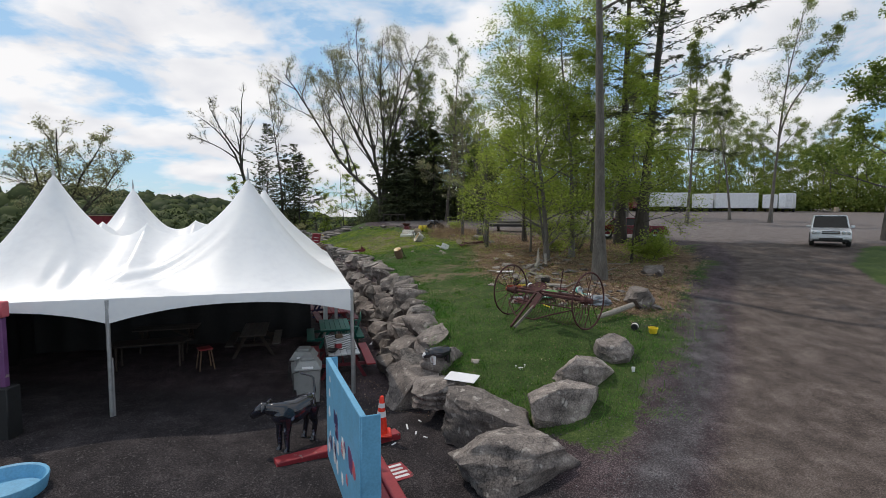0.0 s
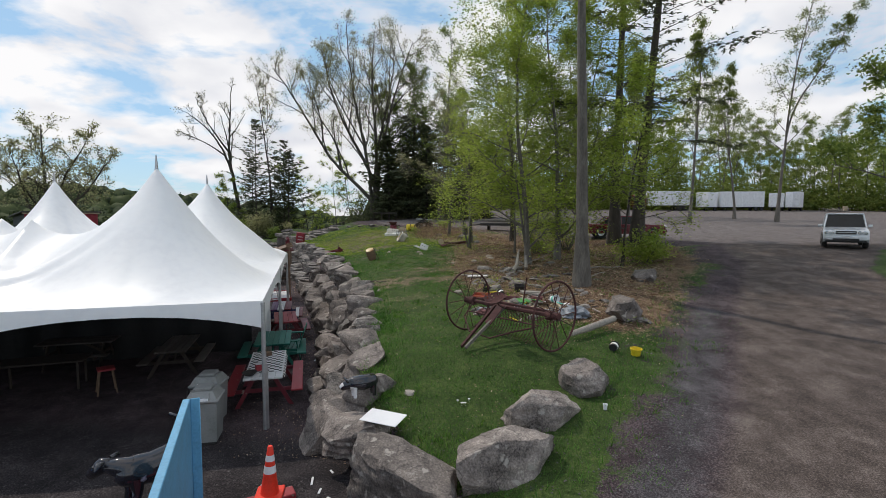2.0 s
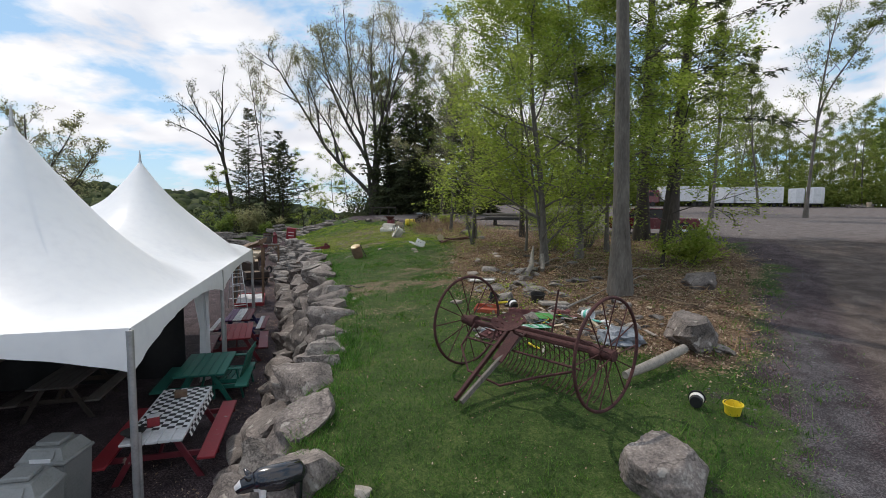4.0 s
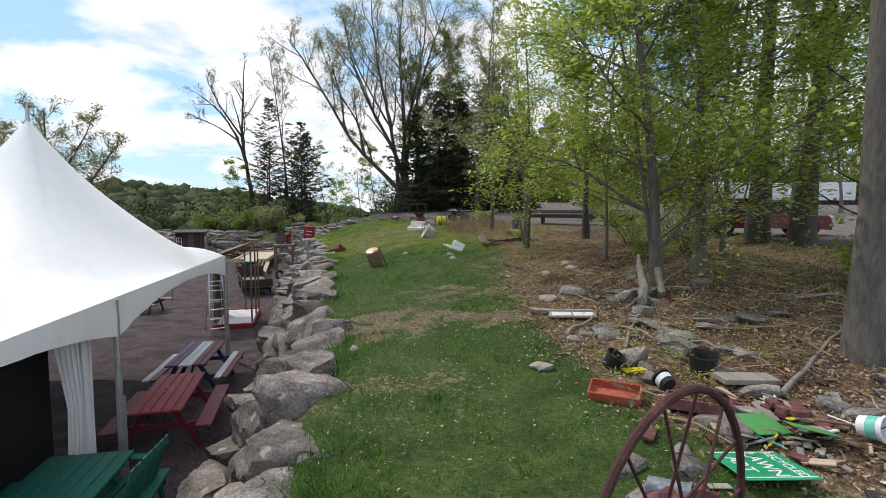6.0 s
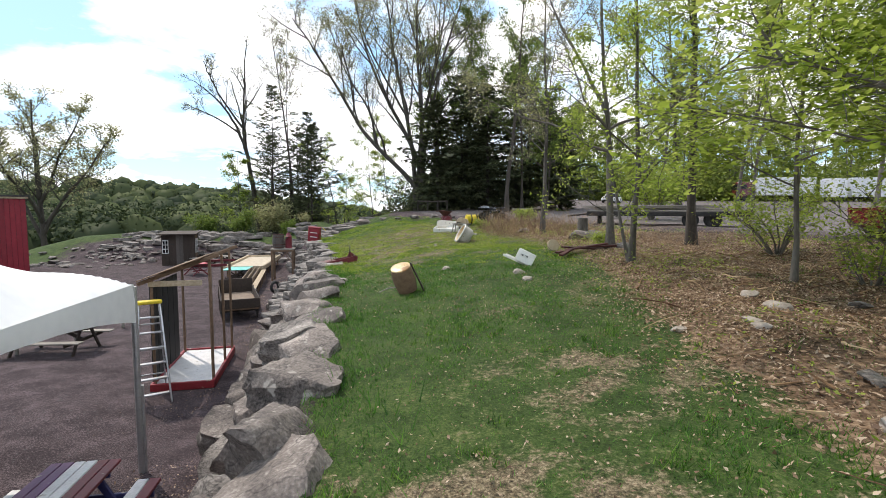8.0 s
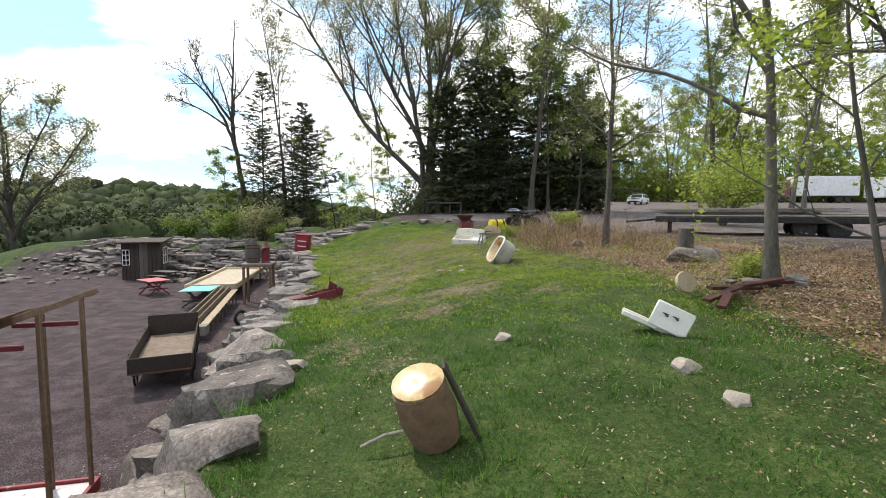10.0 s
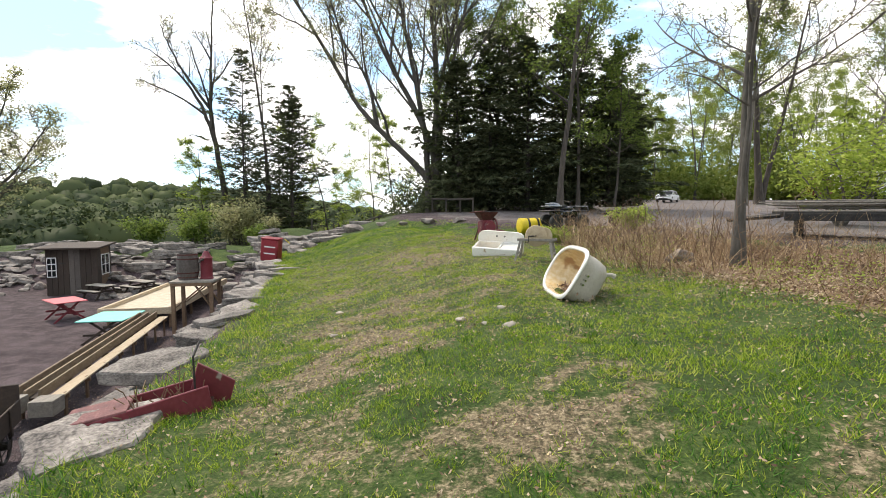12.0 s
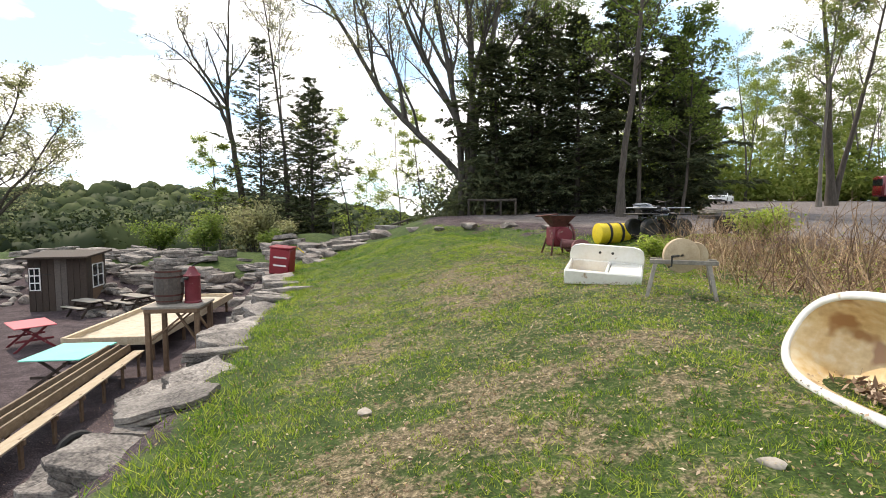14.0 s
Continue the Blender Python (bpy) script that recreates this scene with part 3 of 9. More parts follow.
def bare_share(X, Y):
    bare = np.zeros_like(X)
    for cx, cy, sx, sy, k in ((-0.7, 20.3, 1.7, 1.1, 0.95), (1.1, 20.2, 1.6, 0.8, 0.9), (0.6, 22.4, 1.4, 1.3, 0.6), (-4.6, 36.6, 2.2, 4.0, 0.72), (-2.8, 34.6, 1.6, 2.6, 0.66), (-5.2, 44, 2.0, 4, 0.68), (0.6, 23, 2.2, 1.6, 0.62), (0, 17.6, 2.5, 1.2, 0.45), (-4, 30, 1.6, 1.4, 0.55), (1.5, 27, 2, 3, 0.5), (-3.4, 39.5, 1.4, 2.0, 0.6), (-6.5, 41, 1.3, 2.2, 0.55), (-3.2, 32.4, 1.0, 0.8, 0.6), (-1.2, 33.5, 1.4, 1.2, 0.5), (-5.0, 48.5, 2.2, 2.5, 0.55), (-0.6, 25.8, 1.3, 1.0, 0.5)):
        bare = np.maximum(bare, k * np.exp(-((X - cx) / sx) ** 2 - ((Y - cy) / sy) ** 2))
    bare = bare * (0.5 + 0.75 * (1 - tufted(X, Y)))
    # the far lawn is thin everywhere, with soil and straw between the tufts
    thin = (0.36 + 0.2 * value_noise(X, Y, 0.9, 4)) * smooth(33.5, 38, Y + 0.25 * X) * smooth(52, 46, Y) * smooth(-0.2, 0.8, X - top_x(Y))
    return np.maximum(bare, thin)


def wood_share(X, Y):
    rx = road_x(Y)
    return smooth(-0.6, 1.6, X - np.interp(Y, [12, 14, 17, 20, 25, 30, 34, 38, 42, 46], [6.5, 4.4, 2.25, 1.35, 1.15, 1.5, 0.9, 0.2, -0.6, -0.7])) * smooth(12.5, 15, Y) * smooth(47, 44, Y) * smooth(0.4, -1.5, X - rx)


def make_ground():
    xs, ys = spread(-14, 14, 0.28, -1500, 1500, 1.16), spread(-2, 56, 0.28, -900, 1800, 1.16)
    X, Y = np.meshgrid(xs, ys)
    Z = land(X, Y)
    Z = np.where(np.hypot(X, Y) > 700, np.maximum(Z, -5), Z)
    nx, ny = len(xs), len(ys)
    i = np.arange(nx * ny).reshape(ny, nx)
    quads = np.stack([i[:-1, :-1], i[:-1, 1:], i[1:, 1:], i[1:, :-1]], -1).reshape(-1, 4)
    me = fast_mesh("ground", np.stack([X, Y, Z], -1).reshape(-1, 3), quads, True)
    tx, fx, rx = top_x(Y), foot_x(Y), road_x(Y)
    grass = smooth(-0.7, 0.2, X - tx) * smooth(1.3, -1.5, X - ragged(X, Y))
    grass = np.maximum(grass, smooth(-32, -40, X))
    grass = np.maximum(grass, smooth(66, 74, Y) * smooth(10, -10, X))
    verge = (smooth(0.3, 1.5, X - (rx + np.interp(Y, [0, 9, 16, 20.5, 24, 28, 31], [6, 4.7, 6.2, 4.9, 7, 12, 40]))) * smooth(34, 28, Y)) * smooth(24, 20, X - rx)
    grass = np.maximum(grass, verge)
    grass = np.maximum(grass, smooth(55.5, 58.5, Y) * smooth(-9, -12, X))
    bare = bare_share(X, Y)
    wood = wood_share(X, Y)
    far_wood = smooth(62, 74, Y) * smooth(-14, -4, X) * smooth(18, 10, X)
    far_wood = np.maximum(far_wood, smooth(0, 8, Y - (109 - 0.75 * np.maximum(0, X - 80))) * smooth(8, 16, X))
    track = smooth(0.2, 2.4, X - rx) * smooth(34, 22, Y) * (1 - verge)
    # the last mask paints shade onto the gravel of the near yard
    for key, val in (("grass", grass), ("bare", bare), ("litter", np.maximum(wood, far_wood)), ("track", track), ("strip", 0.8 * np.exp(-((X - rx - 0.5) / 0.7) ** 2) * smooth(20, 14, Y) * smooth(4, 7, Y)), ("lot", smooth(24, 32, Y) * smooth(0.5, 5, X - rx) * (1 - np.clip(verge, 0, 1)) * smooth(112, 106, Y)), ("shaded_gravel", smooth(13, 9.5, Y + 0.15 * X) * smooth(1.5, 0, X - fx))):
        a = me.attributes.new(key, "FLOAT", "POINT")
        a.data.foreach_set("value", np.clip(val, 0, 1).ravel().astype(np.float32))
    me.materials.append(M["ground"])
    return tagged(new("ground", me), "rough grass, dark gravel yard and packed dirt road", "ground", kind="structure")


make_ground()

# ---- trees ----
def limb(rnd, p, d, length, segs, wob, lift):
    """A crooked line from p: wob is its crookedness, lift bends it up (or down)."""
    pts, d = [Vector(p)], Vector(d).normalized()
    for _ in range(segs):
        d = (d + Vector((rnd.gauss(0, wob), rnd.gauss(0, wob), rnd.gauss(0, wob) + lift))).normalized()
        pts.append(pts[-1] + d * (length / segs))
    return pts


def on_line(pts, t):
    x = t * (len(pts) - 1)
    i = min(int(x), len(pts) - 2)
    return pts[i].lerp(pts[i + 1], x - i), (pts[i + 1] - pts[i]).normalized()


def taper(r0, r1, k):
    return [r0 + (r1 - r0) * (i / (k - 1)) ** 0.8 for i in range(k)]


def grow(seed, stems, base=0.35, n1=10, l1=0.34, up=0.5, n2=5, n3=4, wob=0.09, lift=0.03, flare=1.5, sides=9, twig=1.0):
    """Wood and twig points of a broadleaf tree. stems: (direction, length, radius, lift) from the root, or from a share of the first stem."""
    rnd = random.Random(seed)
    wood, tips = Solid(), []
    first = None
    for d, h, r, bend, *start in stems:
        root = on_line(first, start[0])[0] if start else (0, 0, -0.15)
        trunk = limb(rnd, root, d, h, 11, wob * (0.9 if start else 0.45), bend)
        first = first or trunk
        rs = taper(r, r * 0.12, 12)
        rs[0] *= 1 if start else flare
        wood.tube(trunk, rs, sides)
        az = rnd.uniform(0, 7)
        for i in range(n1):
            t = base + (1 - base) * (i + rnd.random()) / n1 * 0.98
            p, td = on_line(trunk, t)
            az += 2.4 + rnd.uniform(-0.5, 0.5)
            rel = (t - base) / (1 - base)
            ln = l1 * h * (1 - 0.62 * rel) * rnd.uniform(0.65, 1.2)
            dd = Vector((math.cos(az), math.sin(az), up * (0.5 + 1.1 * rel))) + td * 0.35
            b1 = limb(rnd, p, dd, ln, 6, wob, lift)
            r1 = max(0.012, r * (1 - 0.85 * t) * 0.42)
            wood.tube(b1, taper(r1, 0.008 * twig, 7), 5, False)
            tips.append((b1[-1], 0.5))
            for j in range(n2):
                t2 = 0.25 + 0.75 * (j + rnd.random()) / n2
                p2, d2 = on_line(b1, min(t2, 0.99))
                s = d2.cross(Vector((rnd.gauss(0, 1), rnd.gauss(0, 1), rnd.gauss(0, 1)))).normalized()
                b2 = limb(rnd, p2, d2 * 0.75 + s * 0.8 + Vector((0, 0, 0.1)), ln * 0.46 * (1.15 - 0.6 * t2) * rnd.uniform(0.7, 1.2), 4, wob * 1.2, lift)
                wood.tube(b2, taper(max(0.006 * twig, r1 * 0.42), 0.004 * twig, 5), 4, False)
                tips.extend((q, 1) for q in b2[2:])
                for k in range(n3):
                    p3, d3 = on_line(b2, rnd.uniform(0.3, 1) * 0.99)
                    s = d3.cross(Vector((rnd.gauss(0, 1), rnd.gauss(0, 1), rnd.gauss(0, 1)))).normalized()
                    b3 = limb(rnd, p3, d3 * 0.7 + s * 0.8, ln * 0.2 * rnd.uniform(0.6, 1.2), 2, wob, lift)
                    wood.tube(b3, [0.006 * twig, 0.004 * twig, 0.002 * twig], 3, False)
                    tips.extend((q, 1) for q in b3[1:])
    return wood, tips


def leaves(name, seed, tips, count, size, scatter, flat=0.5, ratio=0.55):
    """Many small leaves about the twigs, as one mesh."""
    rg = np.random.default_rng(seed)
    pos = np.array([tuple(p) for p, w in tips])
    pick = rg.integers(0, len(pos), count)
    c = pos[pick] + rg.normal(0, scatter, (count, 3)) * np.array([1, 1, 0.7])
    nrm = rg.normal(0, 1, (count, 3)); nrm[:, 2] += flat * 3
    nrm /= np.linalg.norm(nrm, axis=1)[:, None]
    a = np.cross(nrm, rg.normal(0, 1, (count, 3)))
    a /= np.linalg.norm(a, axis=1)[:, None] + 1e-9
    b = np.cross(nrm, a)
    s = size * rg.uniform(0.55, 1.35, count)[:, None]
    if size > 0.068:
        # far foliage: three-cornered leaves
        v = np.stack([c + a * s * 1.2, c - a * s * 0.6 + b * s * 0.8, c - a * s * 0.6 - b * s * 0.8], 1).reshape(-1, 3)
        return fast_mesh(name, v, np.arange(count * 3).reshape(-1, 3))
    v = np.stack([c + a * s, c + b * s * ratio, c - a * s, c - b * s * ratio], 1).reshape(-1, 3)
    return fast_mesh(name, v, np.arange(count * 4).reshape(-1, 4))


def conifer(seed, h, r, base=0.08, boughs=70, reach=0.24, droop=-0.06, needles=5200, size=0.2, thin=0.0, bare=0.05, lean=0.02):
    """A hemlock, spruce or pine: a straight stem, limbs that droop, flat sprays of needles on their side twigs."""
    rnd = random.Random(seed)
    rg = np.random.default_rng(seed)
    wood, pts, dirs = Solid(), [], []
    trunk = limb(rnd, (0, 0, -0.15), (rnd.gauss(0, lean), rnd.gauss(0, lean), 1), h, 10, 0.012, 0.01)
    rs = taper(r, 0.02, 11); rs[0] *= 1.4
    wood.tube(trunk, rs, 9)
    az = 0
    for i in range(boughs):
        t = base + (1 - base) * ((i + rnd.random()) / boughs)
        p, _ = on_line(trunk, min(t, 0.995))
        az += 2.4 + rnd.uniform(-0.6, 0.6)
        rel = (t - base) / (1 - base)
        ln = reach * h * (1 - rel) ** 0.6 * min(1, 0.6 + rel * 3) * rnd.uniform(0.3, 1.3) * (1 + 0.3 * math.sin(rel * 8 + az * 0.5 + seed)) + 0.25
        if rnd.random() < thin:
            ln *= 0.35
        b = limb(rnd, p, (math.cos(az), math.sin(az), 0.15 + 0.7 * rel), ln, 5, 0.06, droop)
        wood.tube(b, taper(max(0.014, 0.04 * (1 - rel) + 0.008), 0.005, 6), 4, False)
        k = max(4, int(3.2 * ln))
        for j in range(k):
            f = bare + (1 - bare) * (j + rnd.random()) / k
            q, d = on_line(b, min(f, 0.99))
            side = d.cross(Vector((0, 0, 1))).normalized() * (1 if j % 2 else -1)
            tw = limb(rnd, q, d * 0.6 + side * 0.8 + Vector((0, 0, rnd.uniform(-0.15, 0.1))), ln * 0.3 * (1.15 - 0.7 * f) * rnd.uniform(0.6, 1.2) + 0.12, 3, 0.1, droop)
            for m in range(3):
                for e in (0.3, 0.8):
                    pts.append(tw[m].lerp(tw[m + 1], e)); dirs.append((tw[m + 1] - tw[m]).normalized())
    pts, dirs = np.array([tuple(p) for p in pts]), np.array([tuple(d) for d in dirs])
    pick = rg.integers(0, len(pts), needles)
    side = np.cross(dirs[pick], [0, 0, 1.0])
    side /= np.linalg.norm(side, axis=1)[:, None] + 1e-9
    w = rg.choice([-1.0, 1.0], needles)[:, None]
    a = dirs[pick] * rg.uniform(0.3, 1.0, (needles, 1)) + side * w * rg.uniform(0.2, 0.9, (needles, 1)) + rg.normal(0, 0.15, (needles, 3))
    a[:, 2] -= 0.12
    a /= np.linalg.norm(a, axis=1)[:, None]
    b = np.cross(a, rg.normal(0, 0.4, (needles, 3)) + [0, 0, 1])
    b /= np.linalg.norm(b, axis=1)[:, None] + 1e-9
    s = size * rg.uniform(0.6, 1.4, needles)[:, None]
    c = pts[pick] + rg.normal(0, 1, (needles, 3)) * [0.07, 0.07, 0.04]
    v = np.stack([c + b * s * 0.3, c + a * s * 1.5, c - b * s * 0.3], 1).reshape(-1, 3)
    return wood, fast_mesh("crown", v, np.arange(needles * 3).reshape(-1, 3))


def bent(rnd, pts, segs, wob):
    """A smooth line through a few points (Catmull-Rom), slightly crooked."""
    p = [Vector(q) for q in pts]
    p = [p[0] * 2 - p[1]] + p + [p[-1] * 2 - p[-2]]
    out = []
    for i in range(1, len(p) - 2):
        for k in range(segs):
            t = k / segs
            out.append(0.5 * (2 * p[i] + (p[i + 1] - p[i - 1]) * t + (2 * p[i - 1] - 5 * p[i] + 4 * p[i + 1] - p[i + 2]) * t * t + (3 * p[i] - p[i - 1] - 3 * p[i + 1] + p[i + 2]) * t ** 3))
    out.append(p[-2])
    return [q + Vector((rnd.gauss(0, wob), rnd.gauss(0, wob), 0)) * (i > 0) for i, q in enumerate(out)]


def shaped(seed, stems, n1=8, n2=6, n3=5, n4=0, reach=0.4, base=0.35, rise=0.05, twig=3.0, spreadout=0.75):
    """A tree on given stems: (points, foot radius, tip radius); its branches fork off at sharp angles and curve upward."""
    rnd = random.Random(seed)
    wood, tips = Solid(), []

    def fork(line, r, n, ln, lo, depth):
        for j in range(n):
            f = lo + (1 - lo) * (j + rnd.random()) / n
            p, d = on_line(line, min(f, 0.985))
            s = d.cross(Vector((rnd.gauss(0, 1), rnd.gauss(0, 1), rnd.gauss(0, 0.5)))).normalized()
            l = ln * (1.2 - 0.75 * (f - lo) / (1 - lo)) * rnd.uniform(0.6, 1.2)
            b = limb(rnd, p, d * 0.75 + s * spreadout + Vector((0, 0, 0.12)), l, 5 if depth == 1 else 3, 0.1, rise)
            rb = max(0.0045 * twig, r * (1 - 0.6 * f) * 0.45)
            wood.tube(b, taper(rb, max(0.0025 * twig, rb * 0.35), len(b)), 5 if depth == 1 else 3, False)
            nxt = (n2, n3, n4, 0)[depth - 1]
            if nxt:
                fork(b, rb, nxt, l * 0.5, 0.2, depth + 1)
            if depth > 1:
                tips.extend((q, 1) for q in b[1:])
    for pts, r0, r1 in stems:
        line = bent(rnd, pts, 5, 0.03)
        wood.tube(line, taper(r0, r1, len(line)), 9)
        length = sum((b - a).length for a, b in zip(line, line[1:]))
        fork(line, r0, n1, length * reach, base, 1)
    return wood, tips


def shaped_tree(name, seed, m, label, stems, count, size, scatter, leaf, bark, flat=0.5, **kw):
    wood, tips = shaped(seed, stems, **kw)
    t = thing(name, m, label, "tree")
    part("trunk", wood, bark, t)
    part("crown", leaves("crown", seed, tips, count, size, scatter, flat), leaf, t)
    return t




def broadleaf(name, seed, m, label, stems, count, size, scatter, leaf, bark="bark", flat=0.5, group="", **kw):
    wood, tips = grow(seed, stems, **kw)
    t = thing(name, m, label, "tree", group)
    part("trunk", wood, bark, t)
    if count:
        part("crown", leaves("crown", seed, tips, count, size, scatter, flat), leaf, t)
    return t


def evergreen(name, seed, m, label, h, r, group="", bark="bark_dark", **kw):
    wood, crown = conifer(seed, h, r, **kw)
    t = thing(name, m, label, "tree", group)
    part("trunk", wood, bark, t)
    part("crown", crown, "needle", t)
    return t


def on_land(x, y, rz=0, dz=0.0, scale=1.0):
    return pose(x, y, height(x, y) + dz, 0, 0, rz) @ Matrix.Scale(scale, 4)


def plant_trees():
    # the strip between lawn and road
    SPRAY = dict(up=0.12, n2=7, n3=5, flat=1.0)
    broadleaf("maple_tree", 11, on_land(5.81, 18.1), "tall grey-barked maple with a straight bare trunk", [((0.0, 0.01, 1), 21, 0.225, 0.0)], 12000, 0.066, 0.16, "leaf_fresh", wob=0.025, base=0.46, n1=16, l1=0.2, n2=6, up=0.3)
    broadleaf("maple_tree", 12, on_land(4.82, 22.7), "young maple in fresh yellow-green leaf", [((0.02, 0, 1), 12.5, 0.13, 0.0), ((-0.12, 0.1, 1), 9.5, 0.06, 0.0)], 40000, 0.055, 0.19, "leaf_fresh", base=0.06, n1=20, l1=0.36, **SPRAY)
    broadleaf("maple_tree", 13, on_land(6.37, 24.3), "young maple in fresh yellow-green leaf", [((0.06, 0.02, 1), 13, 0.14, 0.0)], 34000, 0.056, 0.19, "leaf_fresh", base=0.08, n1=22, l1=0.36, **SPRAY)
    broadleaf("maple_tree", 14, on_land(4.9, 27.5), "slender maple in fresh leaf at the wood's edge", [((0.0, 0.03, 1), 10, 0.055, 0.0)], 26000, 0.05, 0.18, "leaf_fresh", base=0.1, n1=18, l1=0.34, **SPRAY)
    broadleaf("maple_tree", 19, on_land(8.3, 27.2), "slender maple in fresh leaf at the wood's edge", [((0.0, 0.03, 1), 12, 0.1, 0.0)], 30000, 0.056, 0.18, "leaf_fresh", base=0.12, n1=17, l1=0.34, **SPRAY)
    broadleaf("maple_tree", 15, on_land(2.7, 30.3), "crooked young tree with opening yellow-green buds", [((0.05, 0.0, 1), 8.5, 0.09, 0.0), ((-0.3, 0.1, 1), 6, 0.05, 0.02)], 9000, 0.042, 0.12, "leaf_fresh", base=0.16, n1=11, l1=0.38, up=0.2, n2=6)
    broadleaf("maple_tree", 16, on_land(5.72, 34.4), "dark-trunked tree with sparse opening leaves", [((0.0, 0.0, 1), 15, 0.15, 0.0)], 11000, 0.05, 0.15, "leaf_fresh", "bark_dark", base=0.25, n1=13, l1=0.28, n2=6, n3=5, twig=1.5)
    broadleaf("maple_tree", 17, on_land(2.95, 33.5), "leaning tree with an arched trunk and budding twigs", [((0.1, 0.05, 1), 9.5, 0.13, 0.0), ((-0.3, 0.1, 1), 6, 0.07, 0.0, 0.45), ((-1, 0.1, 0.45), 5.5, 0.055, -0.015, 0.33), ((1, 0.2, 0.6), 4.5, 0.05, 0.0, 0.4)], 7000, 0.036, 0.1, "leaf_bud", base=0.34, n1=8, l1=0.34, n2=7, n3=6, wob=0.14)
    broadleaf("maple_tree", 18, on_land(1.6, 40.9), "slim bare tree with the first buds open", [((0.0, 0.02, 1), 12.5, 0.115, 0.0), ((0.05, 0.02, 1), 11, 0.06, 0.0)], 7000, 0.034, 0.1, "leaf_bud", "bark_mid", base=0.25, n1=14, l1=0.24, up=0.35, n2=7, n3=6, twig=1.3)
    broadleaf("maple_tree", 20, on_land(8.6, 22.4), "slight maple in fresh leaf beside the drive", [((0.04, 0.0, 1), 7.5, 0.06, 0.0)], 12000, 0.052, 0.16, "leaf_fresh", "bark_dark", base=0.18, n1=14, l1=0.36, **SPRAY)
    evergreen("pine_tree", 21, on_land(11.05, 30.6), "tall dark pine, leaning, with dead lower boughs", 24, 0.33, base=0.26, boughs=46, reach=0.24, needles=7000, size=0.17, thin=0.4, bare=0.35, droop=-0.02)
    evergreen("pine_tree", 22, on_land(11.9, 29.5), "tall straight dark pine with long thin boughs", 26, 0.34, base=0.2, boughs=56, reach=0.27, needles=9000, size=0.17, thin=0.3, bare=0.35, droop=-0.02)
    broadleaf("maple_tree", 24, on_land(27.5, 30.5), "dense dark-leaved tree beside the drive", [((-0.05, 0, 1), 15, 0.2, 0.0)], 26000, 0.09, 0.2, "leaf_mid", base=0.22, n1=16, l1=0.3, up=0.3, n2=6)
    # the big spreading tree and the evergreen stand past the lawn's end
    shaped_tree("spreading_tree", 31, on_land(-8.6, 69.7), "huge many-stemmed tree, budding, one limb leaning far out",
                [(((0, 0, -0.2), (-0.3, 0, 3), (-2.6, 0.2, 5.5), (-6, 0.5, 9), (-9, 0.6, 14), (-11.8, 0.5, 18.5), (-13.6, 0.4, 21)), 0.36, 0.05),
                 (((0.2, 0.1, -0.2), (0.1, 0.1, 5), (-1.6, 0.6, 9), (-4.3, 1.2, 14), (-6.2, 1.6, 19), (-7.4, 2, 24.5)), 0.36, 0.04),
                 (((-0.2, -0.2, -0.2), (-0.4, -0.4, 6), (-1.4, -1, 12), (-2.4, -1.6, 18), (-3.2, -1.8, 25.5)), 0.32, 0.04),
                 (((0.3, -0.1, -0.2), (0.5, 0, 6), (0.2, 0.3, 13), (-0.2, 0.5, 19), (0.2, 0.8, 26)), 0.34, 0.04),
                 (((0.4, 0, -0.2), (0.7, 0.2, 7), (1.8, 0.4, 13), (3.4, 0.6, 19), (5.4, 0.6, 24.5)), 0.3, 0.04),
                 (((0.1, 0.3, -0.2), (0.2, 0.6, 8), (1.4, 1.6, 15), (2.4, 2.8, 21), (2.6, 3.4, 25)), 0.26, 0.04),
                 (((-4.6, 0.4, 7.6), (-5.2, 0.2, 11), (-7.6, 0, 15), (-9.6, -0.2, 20.5)), 0.17, 0.03),
                 (((-0.9, -0.6, 10), (-2.6, -1.6, 13), (-5, -2.4, 18), (-6, -2.6, 22)), 0.15, 0.03)],
                30000, 0.078, 0.28, "leaf_bud", "bark_mid", n1=11, n2=7, n3=5, n4=0, reach=0.3, base=0.34, twig=3.0)
    for i, (x, y, h) in enumerate(((-6.2, 67.5, 10), (-3.9, 70.5, 13), (-1.2, 66.5, 11), (1.7, 69, 13.5), (4.4, 67, 9.5), (6.4, 71, 8), (-2.2, 76, 15))):
        evergreen("hemlock_tree", 40 + i, on_land(x, y, i * 50), "dense dark hemlock in the stand behind the lawn", h + 1, 0.2, "hemlock stand", base=0.03, boughs=100, reach=0.32, needles=19000, size=0.21)
    for i, (x, y, h, s, n) in enumerate(((0.5, 61.5, 22, 0.2, 4500), (3.4, 72, 17, 0.16, 9000), (-7.2, 71, 18, 0.16, 9000), (-1, 74, 21, 0.2, 9000), (7.2, 72, 9, 0.1, 6000), (-3.8, 72, 23, 0.2, 8000), (2.0, 64.5, 16, 0.14, 5000), (4.2, 64, 11, 0.1, 5000), (-6.5, 74, 21, 0.18, 8000))):
        broadleaf("ash_tree", 60 + i, on_land(x, y, i * 40), "tall slim tree in thin spring leaf above the hemlocks", [((0.03, 0.02, 1), h, s, 0.0)], n, 0.085, 0.22, "leaf_mid", "bark_dark", base=0.3, n1=15, l1=0.24, n2=6, n3=4, twig=2.5, up=0.7)
